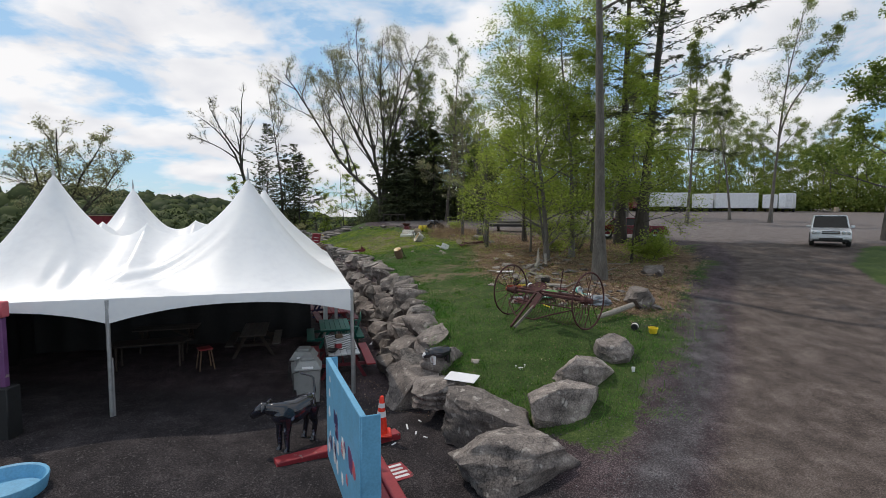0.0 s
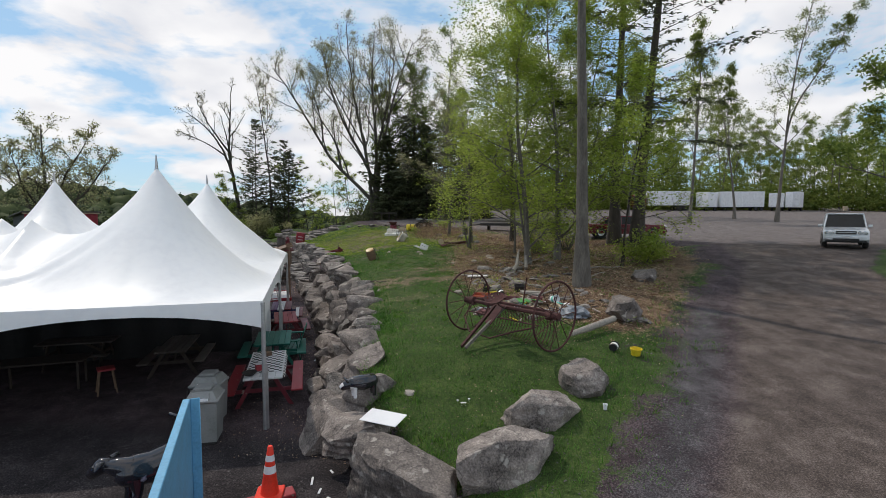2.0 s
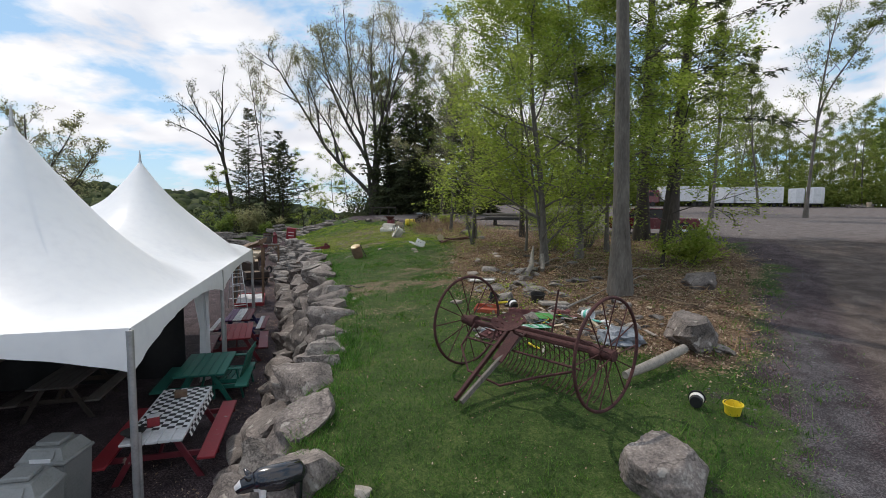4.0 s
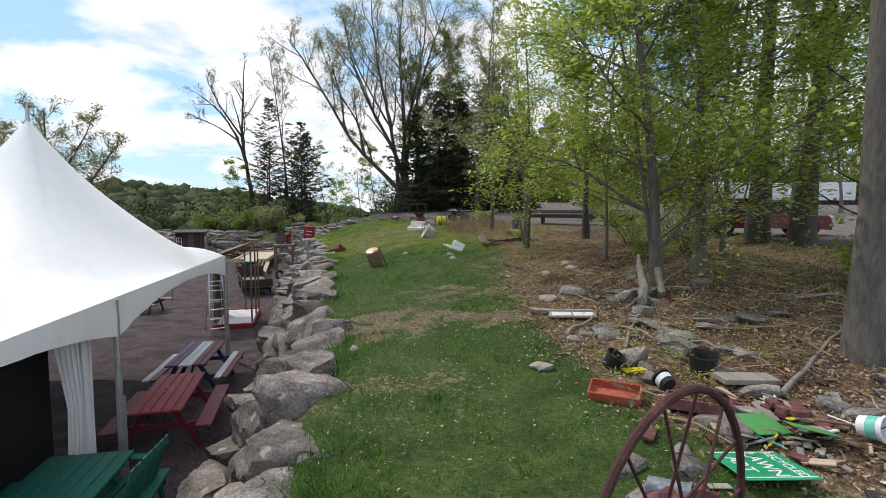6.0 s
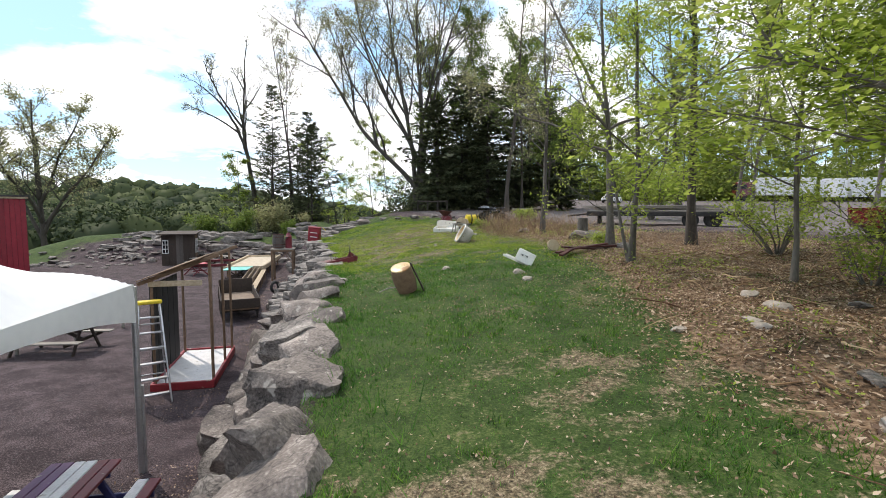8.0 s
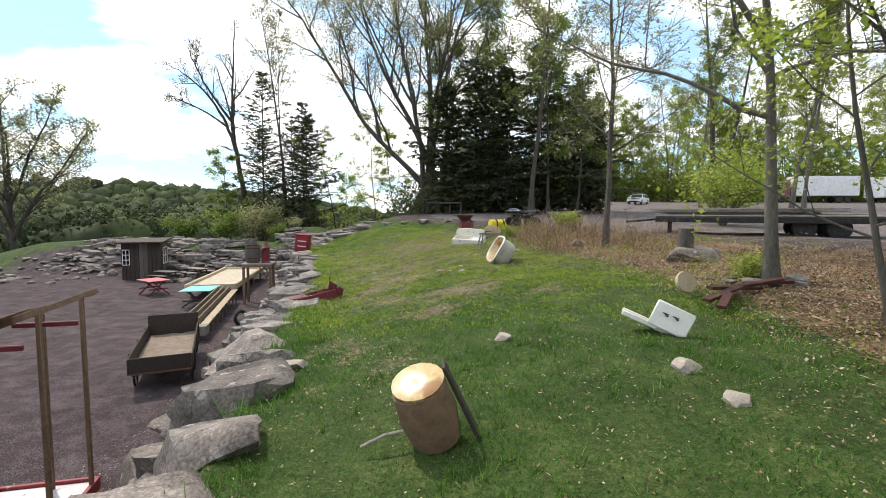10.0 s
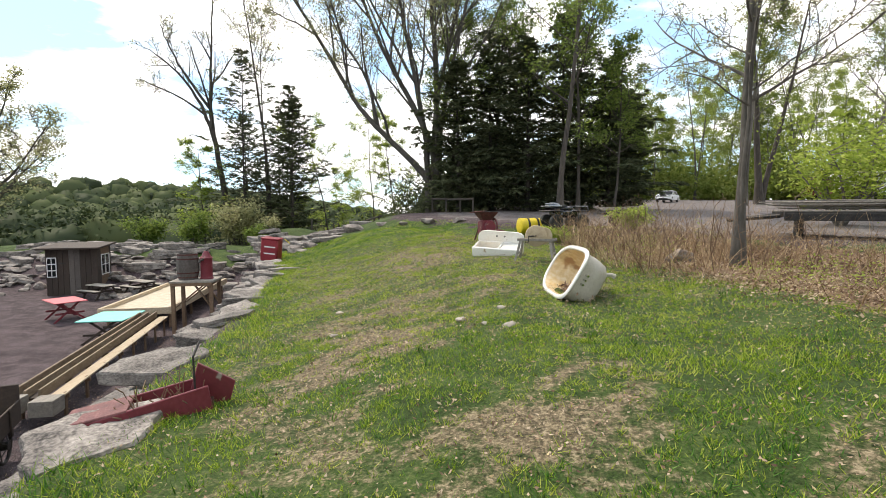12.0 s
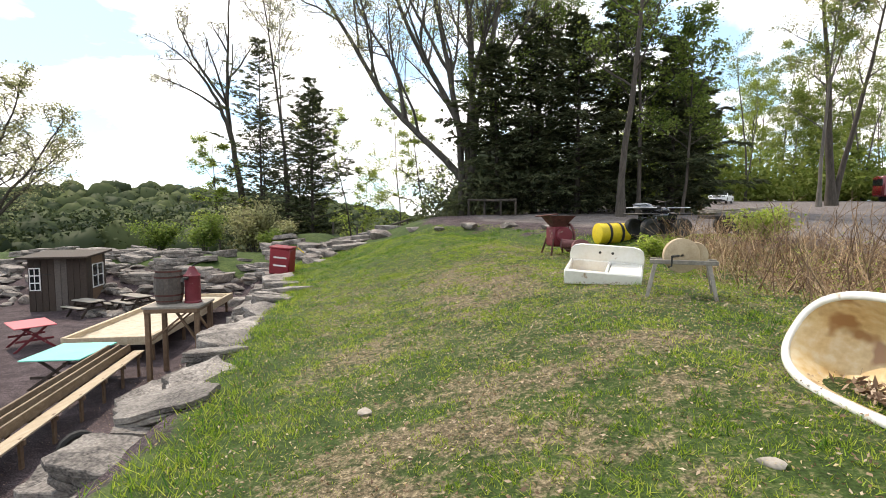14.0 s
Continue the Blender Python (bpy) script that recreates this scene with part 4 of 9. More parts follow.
    # past the yard, against the sky
    shaped_tree("dead_tree", 71, on_land(-28.7, 75.6, 0, 0, 1.28), "bare half-dead tree, forked, against the sky",
                [(((0, 0, -0.2), (-0.5, 0, 4.5), (-1.1, 0, 8), (-1.7, 0.1, 12), (-1.6, 0.1, 15), (-1.3, 0, 19.5)), 0.34, 0.04),
                 (((-1.4, 0, 10), (-2.6, 0.2, 12.8), (-4.4, 0.3, 15.2), (-6.6, 0.3, 17)), 0.17, 0.03),
                 (((-1.7, 0, 12.4), (-3.4, -0.2, 14.8), (-4.6, -0.3, 17), (-5.2, -0.3, 18.6)), 0.12, 0.03),
                 (((-2.2, 0.2, 12), (-4.8, 0.6, 13.6), (-8, 0.8, 15)), 0.1, 0.025)],
                700, 0.07, 0.15, "leaf_bud", "bark_dark", n1=7, n2=5, n3=4, reach=0.26, base=0.5, twig=3.4)
    broadleaf("slender_tree", 72, on_land(-23.8, 72.5), "tall slender bare tree forking at the top", [((0, 0, 1), 25, 0.2, 0.0), ((0.015, 0, 1), 24, 0.12, 0.0)], 2600, 0.08, 0.2, "leaf_bud", "bark_dark", base=0.62, n1=10, l1=0.16, up=1.6, n2=6, n3=5, twig=3.0)
    for i, (x, y, h) in enumerate(((-25.6, 72, 18.5), (-22.4, 74.5, 17), (-20.6, 70.5, 13.5), (-27.9, 76, 15.5), (-24.0, 76, 16))):
        evergreen("spruce_tree", 80 + i, on_land(x, y, i * 70), "loose dark spruce beside the bare trees", h, 0.16, "spruces by the bare tree", base=0.05, boughs=72, reach=0.27, needles=10500, size=0.2, droop=-0.02)
    for i, (x, y, h) in enumerate(((-19, 75, 15), (-16.3, 81, 17), (-13, 77, 12), (-20.5, 82, 13), (-29.5, 72, 11))):
        broadleaf("slender_tree", 90 + i, on_land(x, y, i * 33), "thin young tree with flat tiers of pale leaves", [((0.0, 0, 1), h, 0.1, 0.0)], 6500, 0.085, 0.14, "leaf_fresh", "bark_dark", base=0.2, n1=14, l1=0.28, up=0.1, n2=5, n3=3, flat=1.0, twig=2.5)
    broadleaf("oak_tree", 99, on_land(-57.4, 74.4, 0, 0, 1.2), "lone round-crowned tree in thin leaf against the sky", [((0.03, 0, 1), 21, 0.42, 0.0), ((-0.6, 0, 1), 13, 0.22, 0.0, 0.3), ((0.62, 0, 1), 13, 0.22, 0.0, 0.32), ((0.1, 0.6, 1), 13, 0.2, 0.0, 0.36), ((0.2, -0.6, 1), 13, 0.2, 0.0, 0.38), ((-0.4, 0.3, 1), 12, 0.2, 0.0, 0.45), ((0.45, 0, 1), 12, 0.2, 0.0, 0.48)], 13000, 0.11, 0.3, "leaf_bud", "bark_dark", base=0.32, n1=11, l1=0.3, n2=6, n3=4, twig=3.5)


plant_trees()


def plant_woods():
    """Woods round the parking ground: a few kinds of tree, repeated."""
    rnd = random.Random(5)
    kinds = [
        broadleaf("woodland_tree", 101, on_land(36, 122), "tall slim woodland tree in thin spring leaf", [((0.02, 0, 1), 24, 0.19, 0.0)], 5600, 0.125, 0.42, "leaf_wood", base=0.3, n1=11, l1=0.26, n2=3, n3=0, twig=2.0, group="woods round the parking ground"),
        broadleaf("woodland_tree", 102, on_land(44, 126), "tall forked woodland tree in thin spring leaf", [((0.05, 0, 1), 27, 0.22, 0.0), ((-0.08, 0.03, 1), 25, 0.17, 0.0)], 5600, 0.125, 0.42, "leaf_wood", base=0.42, n1=9, l1=0.22, n2=3, n3=0, twig=2.0, group="woods round the parking ground"),
        broadleaf("woodland_tree", 103, on_land(52, 119), "straight dark woodland tree with small leaves", [((-0.02, 0, 1), 20, 0.15, 0.0)], 5600, 0.125, 0.42, "leaf_fresh", "bark_dark", base=0.2, n1=12, l1=0.26, n2=3, n3=0, twig=2.0, group="woods round the parking ground"),
        broadleaf("woodland_tree", 104, on_land(23.9, 86.4), "old forked tree, nearly bare", [((-0.16, 0.02, 1), 27, 0.4, 0.0), ((0.2, 0.0, 1), 24, 0.3, 0.015)], 4500, 0.1, 0.2, "leaf_bud", "bark_dark", base=0.4, n1=9, l1=0.22, n2=5, n3=3, group="woods round the parking ground"),
        broadleaf("woodland_tree", 105, on_land(16, 115), "full young tree in bright spring leaf", [((0.0, 0, 1), 17, 0.16, 0.0)], 6000, 0.14, 0.48, "leaf_wood", base=0.1, n1=13, l1=0.3, n2=3, n3=0, twig=2.0, group="woods round the parking ground"),
    ]
    for i, (x, y, h, r) in enumerate(((30.4, 61.4, 23, 0.2), (41.6, 62.6, 26, 0.22), (40.3, 69.2, 22, 0.18), (25.0, 73.0, 24, 0.2), (20.5, 82.0, 22, 0.18), (29.5, 79.0, 25, 0.2))):
        broadleaf("tall_tree", 110 + i, on_land(x, y), "tall slim upright tree in thin yellow-green leaf", [((0.02, 0, 1), h, r, 0.0), ((0.1, 0.03, 1), h * 0.55, r * 0.6, 0.0, 0.4)], 11000, 0.085, 0.2, "leaf_wood", base=0.3, n1=15, l1=0.2, up=1.1, n2=6, n3=4, twig=2.0, group="trees on the parking ground")
    spots = []
    for _ in range(1500):
        x, y = rnd.uniform(8, 135), rnd.uniform(50, 150)
        d = math.hypot(x, y)
        edge = 113 if x < 80 else 113 - 0.75 * (x - 80)
        if y < edge:
            continue
        if min((math.hypot(x - a, y - b) for a, b in spots), default=9) < 4.2:
            continue
        spots.append((x, y))
        if len(spots) > 105:
            break
    for i, (x, y) in enumerate(spots):
        k = kinds[(0, 4, 2, 4, 1, 4, 0, 2)[i % 8]]
        copy_thing(k, on_land(x, y, rnd.uniform(0, 360), 0, rnd.uniform(0.7, 1.05)))


plant_woods()

# ---- far woods on the ridge and in the valley ----
def far_woods():
    rg = np.random.default_rng(8)
    n = 3000
    ang = np.radians(rg.uniform(92, 152, n))
    dist = 95 + 420 * rg.random(n) ** 1.05
    x, y = np.cos(ang) * dist, np.sin(ang) * dist
    keep = ~((y < 100) & (x > -60))
    x, y, dist = x[keep], y[keep], dist[keep]
    base = land(x, y)
    V, F, o = [], [], 0
    bv, bf = BALL[2]
    bv, bf = np.array([tuple(p) for p in bv]), np.array(bf)
    for i in range(len(x)):
        h = rg.uniform(7, 14)
        w = h * rg.uniform(0.3, 0.5)
        near = dist[i] < 180
        mid = np.array([x[i], y[i], base[i] + h * 0.55])
        # the crown's dark bulk, knobbly
        v = bv * (w, w, h * 0.42) * (0.75 if near else 0.95) * (1 + rg.normal(0, 0.12, (len(bv), 1))) + mid
        V.append(v); F.append(bf + o); o += len(v)
        # leafy tufts all over it
        k = 200 if near else 45 if dist[i] < 300 else 22
        u = rg.normal(0, 1, (k, 3)); u /= np.linalg.norm(u, axis=1)[:, None]
        c = u * (w, w, h * 0.42) * rg.uniform(0.72, 1.1, (k, 1)) + mid
        a = rg.normal(0, 1, (k, 3)); a /= np.linalg.norm(a, axis=1)[:, None]
        b = np.cross(a, rg.normal(0, 1, (k, 3))); b /= np.linalg.norm(b, axis=1)[:, None]
        s = rg.uniform(0.2, 0.42, (k, 1)) * (1.0 if near else 1.7)
        V.append(np.stack([c + a * s * 1.2, c - a * s * 0.6 + b * s, c - a * s * 0.6 - b * s], 1).reshape(-1, 3))
        F.append(np.arange(o, o + 3 * k).reshape(-1, 3)); o += 3 * k
    me = fast_mesh("far_woods", np.concatenate(V), np.concatenate(F))
    me.materials.append(M["leaf_far"])
    tagged(new("far_woods", me), "spring-green wooded ridge across the valley", "woods", kind="stuff")


far_woods()

# ---- the party tent ----
TENT_A, TENT_B, TENT_Z = Vector((-2.25, 12.0)), Vector((-5.75, 24.2)), 1.5


def make_tent():
    along = (TENT_B - TENT_A).normalized()
    across = Vector((-along.y, along.x))
    L, W = (TENT_B - TENT_A).length, 10.5
    yaw = math.degrees(math.atan2(along.y, along.x)) - 90
    g = -1.25
    t = thing("party_tent", pose(TENT_A.x, TENT_A.y, g, 0, 0, yaw), "white high-peak vinyl party tent with four peaks and scalloped valance", "tent")
    E = TENT_Z - g            # eave height
    peak = 4.4 - g
    n = 80
    bw, bl = W / 2, L / 2
    b2 = 4.3                  # the second row of bays is narrower

    def across_at(u):
        return u * bw if u < 1 else bw + (u - 1) * b2


    def top(u, v):
        """Height of the cloth: drawn up to four masts in sagging cones, straight along the eaves."""
        cu, cv = (u % 1) * 2 - 1, (v % 1) * 2 - 1
        d = (abs(cu) ** 2.2 + abs(cv) ** 2.2) ** (1 / 2.2)
        edge = max(abs(cu), abs(cv))
        k = max(0, 1 - edge)
        cone = (max(0, 1 - d * 0.985)) ** 1.55 * (peak - E)
        if v > 1.4 and u < 1:
            # the far bay is pulled tight and rises at once from its eaves
            cone += 2.1 * k * (1 - k) ** 2 * smooth(1.4, 1.6, v)
        # the inner valleys between masts hang higher than the eaves
        inner = 0.0
        if 0.5 < u < 1.5:
            inner = max(inner, 2.1 * (1 - abs(1 - u) / 0.5) * (1 - abs(cv)) ** 1.2)
        if 0.5 < v < 1.5:
            inner = max(inner, (1.25 if u < 1 else 2.1) * (1 - abs(1 - v) / 0.5) * (1 - abs(cu)) ** 1.2)
        return E + max(cone, 0.0) + 0.85 * inner * (1 - max(0, 1 - d)) * 0.9

    s = Solid()
    vs, fs = [], []
    m = n * 2
    for i in range(m + 1):
        for j in range(m + 1):
            u, v = j / n, i / n
            crease = 0.02 * math.sin(23 * u + 9 * v) * max(0, 1 - max(abs((u % 1) * 2 - 1), abs((v % 1) * 2 - 1))) if 0 < v < 1 else 0
            # long pulls run from the mast down to the valley
            du, dv = u - 0.56, 0.44 - v
            run, off = du * 0.86 + dv * 0.5, -du * 0.5 + dv * 0.86
            if 0 < run < 0.75:
                crease += 0.045 * math.sin(off * 75) * math.exp(-((off - 0.05) / 0.07) ** 2) * math.sin(math.pi * run / 0.75)
            if v < 0.35 and 1.1 < u < 1.8:
                crease += 0.03 * math.sin(u * 60 + 3 * v) * math.exp(-((v - 0.17) / 0.06) ** 2) * max(0, math.sin(u * 11))
            vs.append((-across_at(u), v * bl, top(u, v) + crease))
    for i in range(m):
        for j in range(m):
            a = i * (m + 1) + j
            fs.append((a, a + m + 1, a + m + 2, a + 1))
    s.add(vs, fs)
    roof = part("canopy", s, "tent", t, angle=70)
    # valance: scalloped, deeper at the posts
    def drop(x):
        q = abs((x % 1) - 0.5) * 2
        return 0.2 + 0.34 * q ** 2.2
    for side in range(4):
        v = Solid()
        k = 48
        pts = []
        for i in range(k + 1):
            x = 2 * i / k
            if side == 0: p = (-across_at(x), 0)
            elif side == 1: p = (-across_at(2), x * bl)
            elif side == 2: p = (-across_at(2 - x), 2 * bl)
            else: p = (0, 2 * bl - x * bl)
            nx, ny = ((0, -1), (-1, 0), (0, 1), (1, 0))[side]
            d = drop(x)
            rip = 0.012 * math.sin(i * 2.1)
            pts += [(p[0] + nx * 0.012, p[1] + ny * 0.012, E + 0.01), (p[0] + nx * (0.03 + rip), p[1] + ny * (0.03 + rip), E - d * 0.5), (p[0] + nx * (0.03 - rip), p[1] + ny * (0.03 - rip), E - d)]
        v.add(pts, [(i * 3 + r, i * 3 + 3 + r, i * 3 + 4 + r, i * 3 + 1 + r) for i in range(k) for r in (0, 1)])
        part("valance", v, "tent", t, angle=70)
    wx = pose(TENT_A.x, TENT_A.y, g, 0, 0, yaw)
    for i in range(3):
        for j in range(3):
            if i == 1 and j == 1:
                continue
            x, y = -across_at(j), i * bl
            w = wx @ Vector((x, y, 0))
            z0 = height(w.x, w.y) - g
            p = Solid().tube([(x, y, z0 - 0.02), (x, y, E - 0.02)], 0.045, 10)
            p.tube([(x + 0.05, y + 0.02, z0), (x + 0.05, y + 0.02, z0 + 1.3)], 0.022, 8)
            part("post", p, "steel", t)
    # black side walls shut in the front half; a pale curtain hangs gathered at the middle post
    def hanging(pts, z0, z1, folds, depth, waist=1.0):
        s, count = Solid(), len(pts)
        vs = []
        for i, (x, y, nx, ny) in enumerate(pts):
            o = depth * math.sin(i * folds)
            for h in (z0, (z0 + z1) / 2, z1):
                k = waist if h not in (z0, z1) else (waist * 1.3 if h == z0 and waist < 1 else 1.0)
                vs.append((pts[0][0] + (x - pts[0][0]) * k + nx * o * k, y + ny * o, h))
        return s.add(vs, [(i * 3 + r, i * 3 + 3 + r, i * 3 + 4 + r, i * 3 + 1 + r) for i in range(count - 1) for r in (0, 1)])
    n2 = 60
    # assumed walls, added to keep the front half of the tent dark
    part("side_wall", hanging([(-0.9 - (across_at(2) - 0.95) * i / n2, bl + 0.1, 0, 1) for i in range(n2 + 1)], 0.05, E - 0.08, 0.9, 0.05), "black", t, "assumed black wall that darkens the tent inside")
    part("side_wall", hanging([(-across_at(2) + 0.08, bl * 1.02 * i / n2, 1, 0) for i in range(n2 + 1)], 0.02, E - 0.02, 0.8, 0.05), "black", t, "assumed black wall that darkens the tent inside")
    part("curtain", hanging([(-0.3 - 0.32 * i / 24, bl - 0.12 - 0.2 * i / 24, 0.3, 1) for i in range(25)], 0.05, E - 0.06, 1.5, 0.07, 0.45), "tent", t, "gathered pale curtain")
    for i in range(2):
        for j in range(2):
            x, y = -across_at(j + 0.5), (i + 0.5) * bl
            part("mast_tip", Solid().tube([(x, y, peak - 0.25), (x, y, peak + 0.28)], [0.06, 0.012], 8), "steel", t)




M["steel"] = material("galvanised_steel", [(0.35, 0.35, 0.36), (0.5, 0.5, 0.51), (0.6, 0.6, 0.6)], 6, 0.45, 0.8, bump=0.05)
make_tent()

# ---- boulders and the dry-laid retaining wall ----
def boulder(seed, x, y, z, sx, sy, sz, rz=0, label="large grey field boulder with worn edges", group="", mat="rock", level=3, tilt=(0, 0)):
    return single("boulder", rock_shape(seed, sx, sy, sz, level), mat, pose(x, y, z, tilt[0], tilt[1], rz), label, "rock", group, angle=35)


def slab_shape(seed, sx, sy, sz, layers=3):
    """A split slab of bedded stone: ragged outline, flat top, layers that stand in and out along its edge."""
    rnd = random.Random(seed)
    n = 28
    turn0 = rnd.uniform(0, 7)
    corners = [turn0 + 2 * math.pi * (i + rnd.uniform(-0.3, 0.3)) / 5 for i in range(5)]
    out = []
    for i in range(n):
        q = 2 * math.pi * i / n
        # straight broken sides between a few corners
        r = min(1.45, min(0.88 / max(0.35, math.cos(((q - c + math.pi) % (2 * math.pi)) - math.pi)) for c in corners))
        out.append((q, r * rnd.uniform(0.95, 1.03)))
    tx, ty = rnd.uniform(-0.1, 0.1), rnd.uniform(-0.1, 0.1)
    rings = []
    z = -1.0
    for k in range(layers):
        step = 2.0 / layers * rnd.uniform(0.8, 1.2)
        k0 = rnd.uniform(0.86, 1.03)
        wav = [rnd.uniform(0.95, 1.05) for _ in range(n)]
        for zz, f in ((z, 0.96), (z + step * 0.15, 1.0), (z + step * 0.85, 1.0), (z + step * 0.97, 0.965)):
            rings.append([(sx * r * k0 * f * w * math.cos(q), sy * r * k0 * f * w * math.sin(q), sz * (zz + 0.04 * rnd.gauss(0, 1)) + tx * sx * r * math.cos(q) + ty * sy * r * math.sin(q)) for (q, r), w in zip(out, wav)])
        z += step
    top = rings[-1]
    for f in (0.7, 0.35):
        rings.append([(x * f, y * f, zz + sz * rnd.uniform(-0.05, 0.07)) for x, y, zz in top])
    s = Solid()
    s.add([p for r in rings for p in r] + [(0, 0, top[0][2] * 0 + sum(p[2] for p in rings[-1]) / n)],
          [(i * n + j, i * n + (j + 1) % n, (i + 1) * n + (j + 1) % n, (i + 1) * n + j) for i in range(len(rings) - 1) for j in range(n)]
          + [(len(rings) * n - n + j, len(rings) * n - n + (j + 1) % n, len(rings) * n) for j in range(n)] + [tuple(range(n))[::-1]])
    return s


def stone_wall():
    wall = thing("retaining_wall", pose(0, 0, 0), "dry-laid wall of large grey field stones", "wall", kind="structure")
    rnd = random.Random(3)
    y = 11.6
    k = 0
    while y < 53:
        low = float(smooth(27, 33, y))
        step = rnd.uniform(0.75, 1.15)
        fx, tx = float(foot_x(y)), float(top_x(y))
        zl, zy = height(tx + 0.15, y), float(yard_z(y))
        rows = 3
        for r in range(rows):
            f = (r + 0.5) / rows
            sx, sy = rnd.uniform(0.4, 0.58) * (1 + 0.35 * low), step * rnd.uniform(0.48, 0.64)
            sz = rnd.uniform(0.34, 0.5) * (1 - 0.35 * low)
            top = zy + (zl - zy) * ((r + 1) / rows) + rnd.uniform(-0.1, 0.05) + (0.12 if r == 2 else 0.06) * (1 - low)
            x = fx + (tx - fx) * f + rnd.uniform(-0.12, 0.12)
            if y > 31.2:
                # split slabs, bedded on one another, step down from the lawn to the yard
                sx, sy, sz = rnd.uniform(0.42, 0.66), step * rnd.uniform(0.42, 0.6), rnd.uniform(0.09, 0.18)
                top = zy + (zl - zy) * ((r + 1) / rows) + rnd.uniform(-0.06, 0.1) - 0.04
                for n in range(3 if r == 2 else 2):
                    part("stone", slab_shape(1700 + 5 * k + n, sx * rnd.uniform(0.8, 1.1), sy * rnd.uniform(0.85, 1.1), sz, rnd.choice((1, 2, 3))), "slate", wall, angle=25,
                         at=pose(x + rnd.uniform(-0.18, 0.14), y + rnd.uniform(-0.25, 0.25), top - sz - 2.0 * sz * n, rnd.uniform(-6, 6), rnd.uniform(-8, 5), rnd.uniform(-40, 40)))
                k += 1
                continue
            k += 1
            part("stone", rock_shape(200 + k, sx, sy, sz, 4 if y < 27 else 3, 0.13), "slate" if k % 5 == 0 else "rock", wall, angle=35,
                 at=pose(x, y + rnd.uniform(-0.2, 0.2), top - sz * 0.62, rnd.uniform(-8, 8), rnd.uniform(-10, 6), rnd.uniform(-25, 25) + 15))
        y += step


stone_wall()
# the large boulders at the lawn's tip and along the drive
for sd, x, y, s, rz, *lift in ((1, 1.12, 7.85, (1.4, 0.8, 0.66), 8, -0.02), (2, 0.95, 9.05, (0.96, 0.68, 0.54), -14, 0.0), (33, 2.15, 9.2, (0.98, 0.62, 0.62), 55, -0.14), (34, 3.08, 10.3, (0.66, 0.5, 0.46), 20, -0.08), (5, 4.05, 11.2, (0.5, 0.42, 0.42), 0), (26, 6.05, 15.0, (0.66, 0.45, 0.52), 30), (7, 8.1, 18.9, (0.5, 0.42, 0.36), 0), (8, 0.0, 10.5, (0.75, 0.5, 0.36), 0, 0.3), (9, -0.75, 11.4, (0.6, 0.6, 0.7), 30)):
    boulder(sd, x, y, height(x, y) + s[2] * 0.35 + sum(lift), *s, rz, group="boulders at the lawn's edge", level=5)

# ---- tables and things round the tent ----
YAW = 16.0


def picnic_table(m, tops, benches, frame, label, group="picnic tables", L=1.9, W=0.78, H=0.74):
    """tops and benches: the paint of each plank, from left to right."""
    t = thing("picnic_table", m, label, "picnic table", group)
    w = W / len(tops)
    for i, c in enumerate(tops):
        part("plank", Solid().box((-W / 2 + w * (i + 0.5), 0, H - 0.02), (w - 0.008, L, 0.04)), c, t)
    for s in (-1, 1):
        k = len(benches)
        for i, c in enumerate(benches):
            part("bench_plank", Solid().box((s * (W / 2 + 0.3) + (i - (k - 1) / 2) * 0.14, 0, 0.43), (0.134 if k > 1 else 0.25, L, 0.04)), c, t)
    for y in (-L * 0.36, L * 0.36):
        for s in (-1, 1):
            part("leg", Solid().plank((s * 0.62, y, -0.06), (s * 0.2, y, H - 0.05), 0.09, 0.04, (0, 1, 0)), frame, t)
        part("crossbar", Solid().box((0, y + 0.045, 0.37), (W + 0.86, 0.04, 0.09)), frame, t)
        part("cleat", Solid().box((0, y + 0.045, H - 0.085), (W * 0.9, 0.04, 0.08)), frame, t)
    part("brace", Solid().plank((0, -L * 0.33, 0.36), (0, -0.1, H - 0.08), 0.08, 0.035, (1, 0, 0)), frame, t)
    return t


picnic_table(on_land(-4.4, 19.8, YAW + 4), ["paint_red"] * 5, ["paint_maroon"], "paint_maroon", "faded red painted picnic table with matching benches")
picnic_table(on_land(-5.35, 22.2, YAW), ["paint_purple", "paint_purple", "paint_white", "paint_white", "paint_maroon", "paint_maroon"], ["paint_white", "paint_maroon"], "paint_navy", "picnic table with purple, white and red painted planks")
chk = picnic_table(on_land(-2.95, 14.0, YAW), ["paint_white"] * 5, ["paint_red"], "paint_maroon", "red picnic table under a checked cloth", L=2.25, W=0.84, H=0.76)
picnic_table(on_land(-3.75, 16.75, YAW), ["paint_green"] * 6, ["paint_green"], "paint_green", "dark green painted picnic table", L=1.7, W=1.0, H=0.74)
ZT = height(-2.95, 14.0) + 0.764
cloth = Solid()
gx, gy = 12, 26
cloth.add([(-0.45 + 0.9 * i / gx, -0.72 + 1.82 * j / gy, 0.004 + (-0.16 * ((abs(-0.45 + 0.9 * i / gx) - 0.425) / 0.025 if abs(-0.45 + 0.9 * i / gx) > 0.426 else 0))) for j in range(gy + 1) for i in range(gx + 1)],
          [(j * (gx + 1) + i, j * (gx + 1) + i + 1, (j + 1) * (gx + 1) + i + 1, (j + 1) * (gx + 1) + i) for j in range(gy) for i in range(gx)])
single("tablecloth", cloth, "checker", pose(-2.95, 14.0, ZT, 0, 0, YAW), "black and white checked plastic tablecloth", "tablecloth")
MT = pose(-2.95, 14.0, ZT + 0.006, 0, 0, YAW)
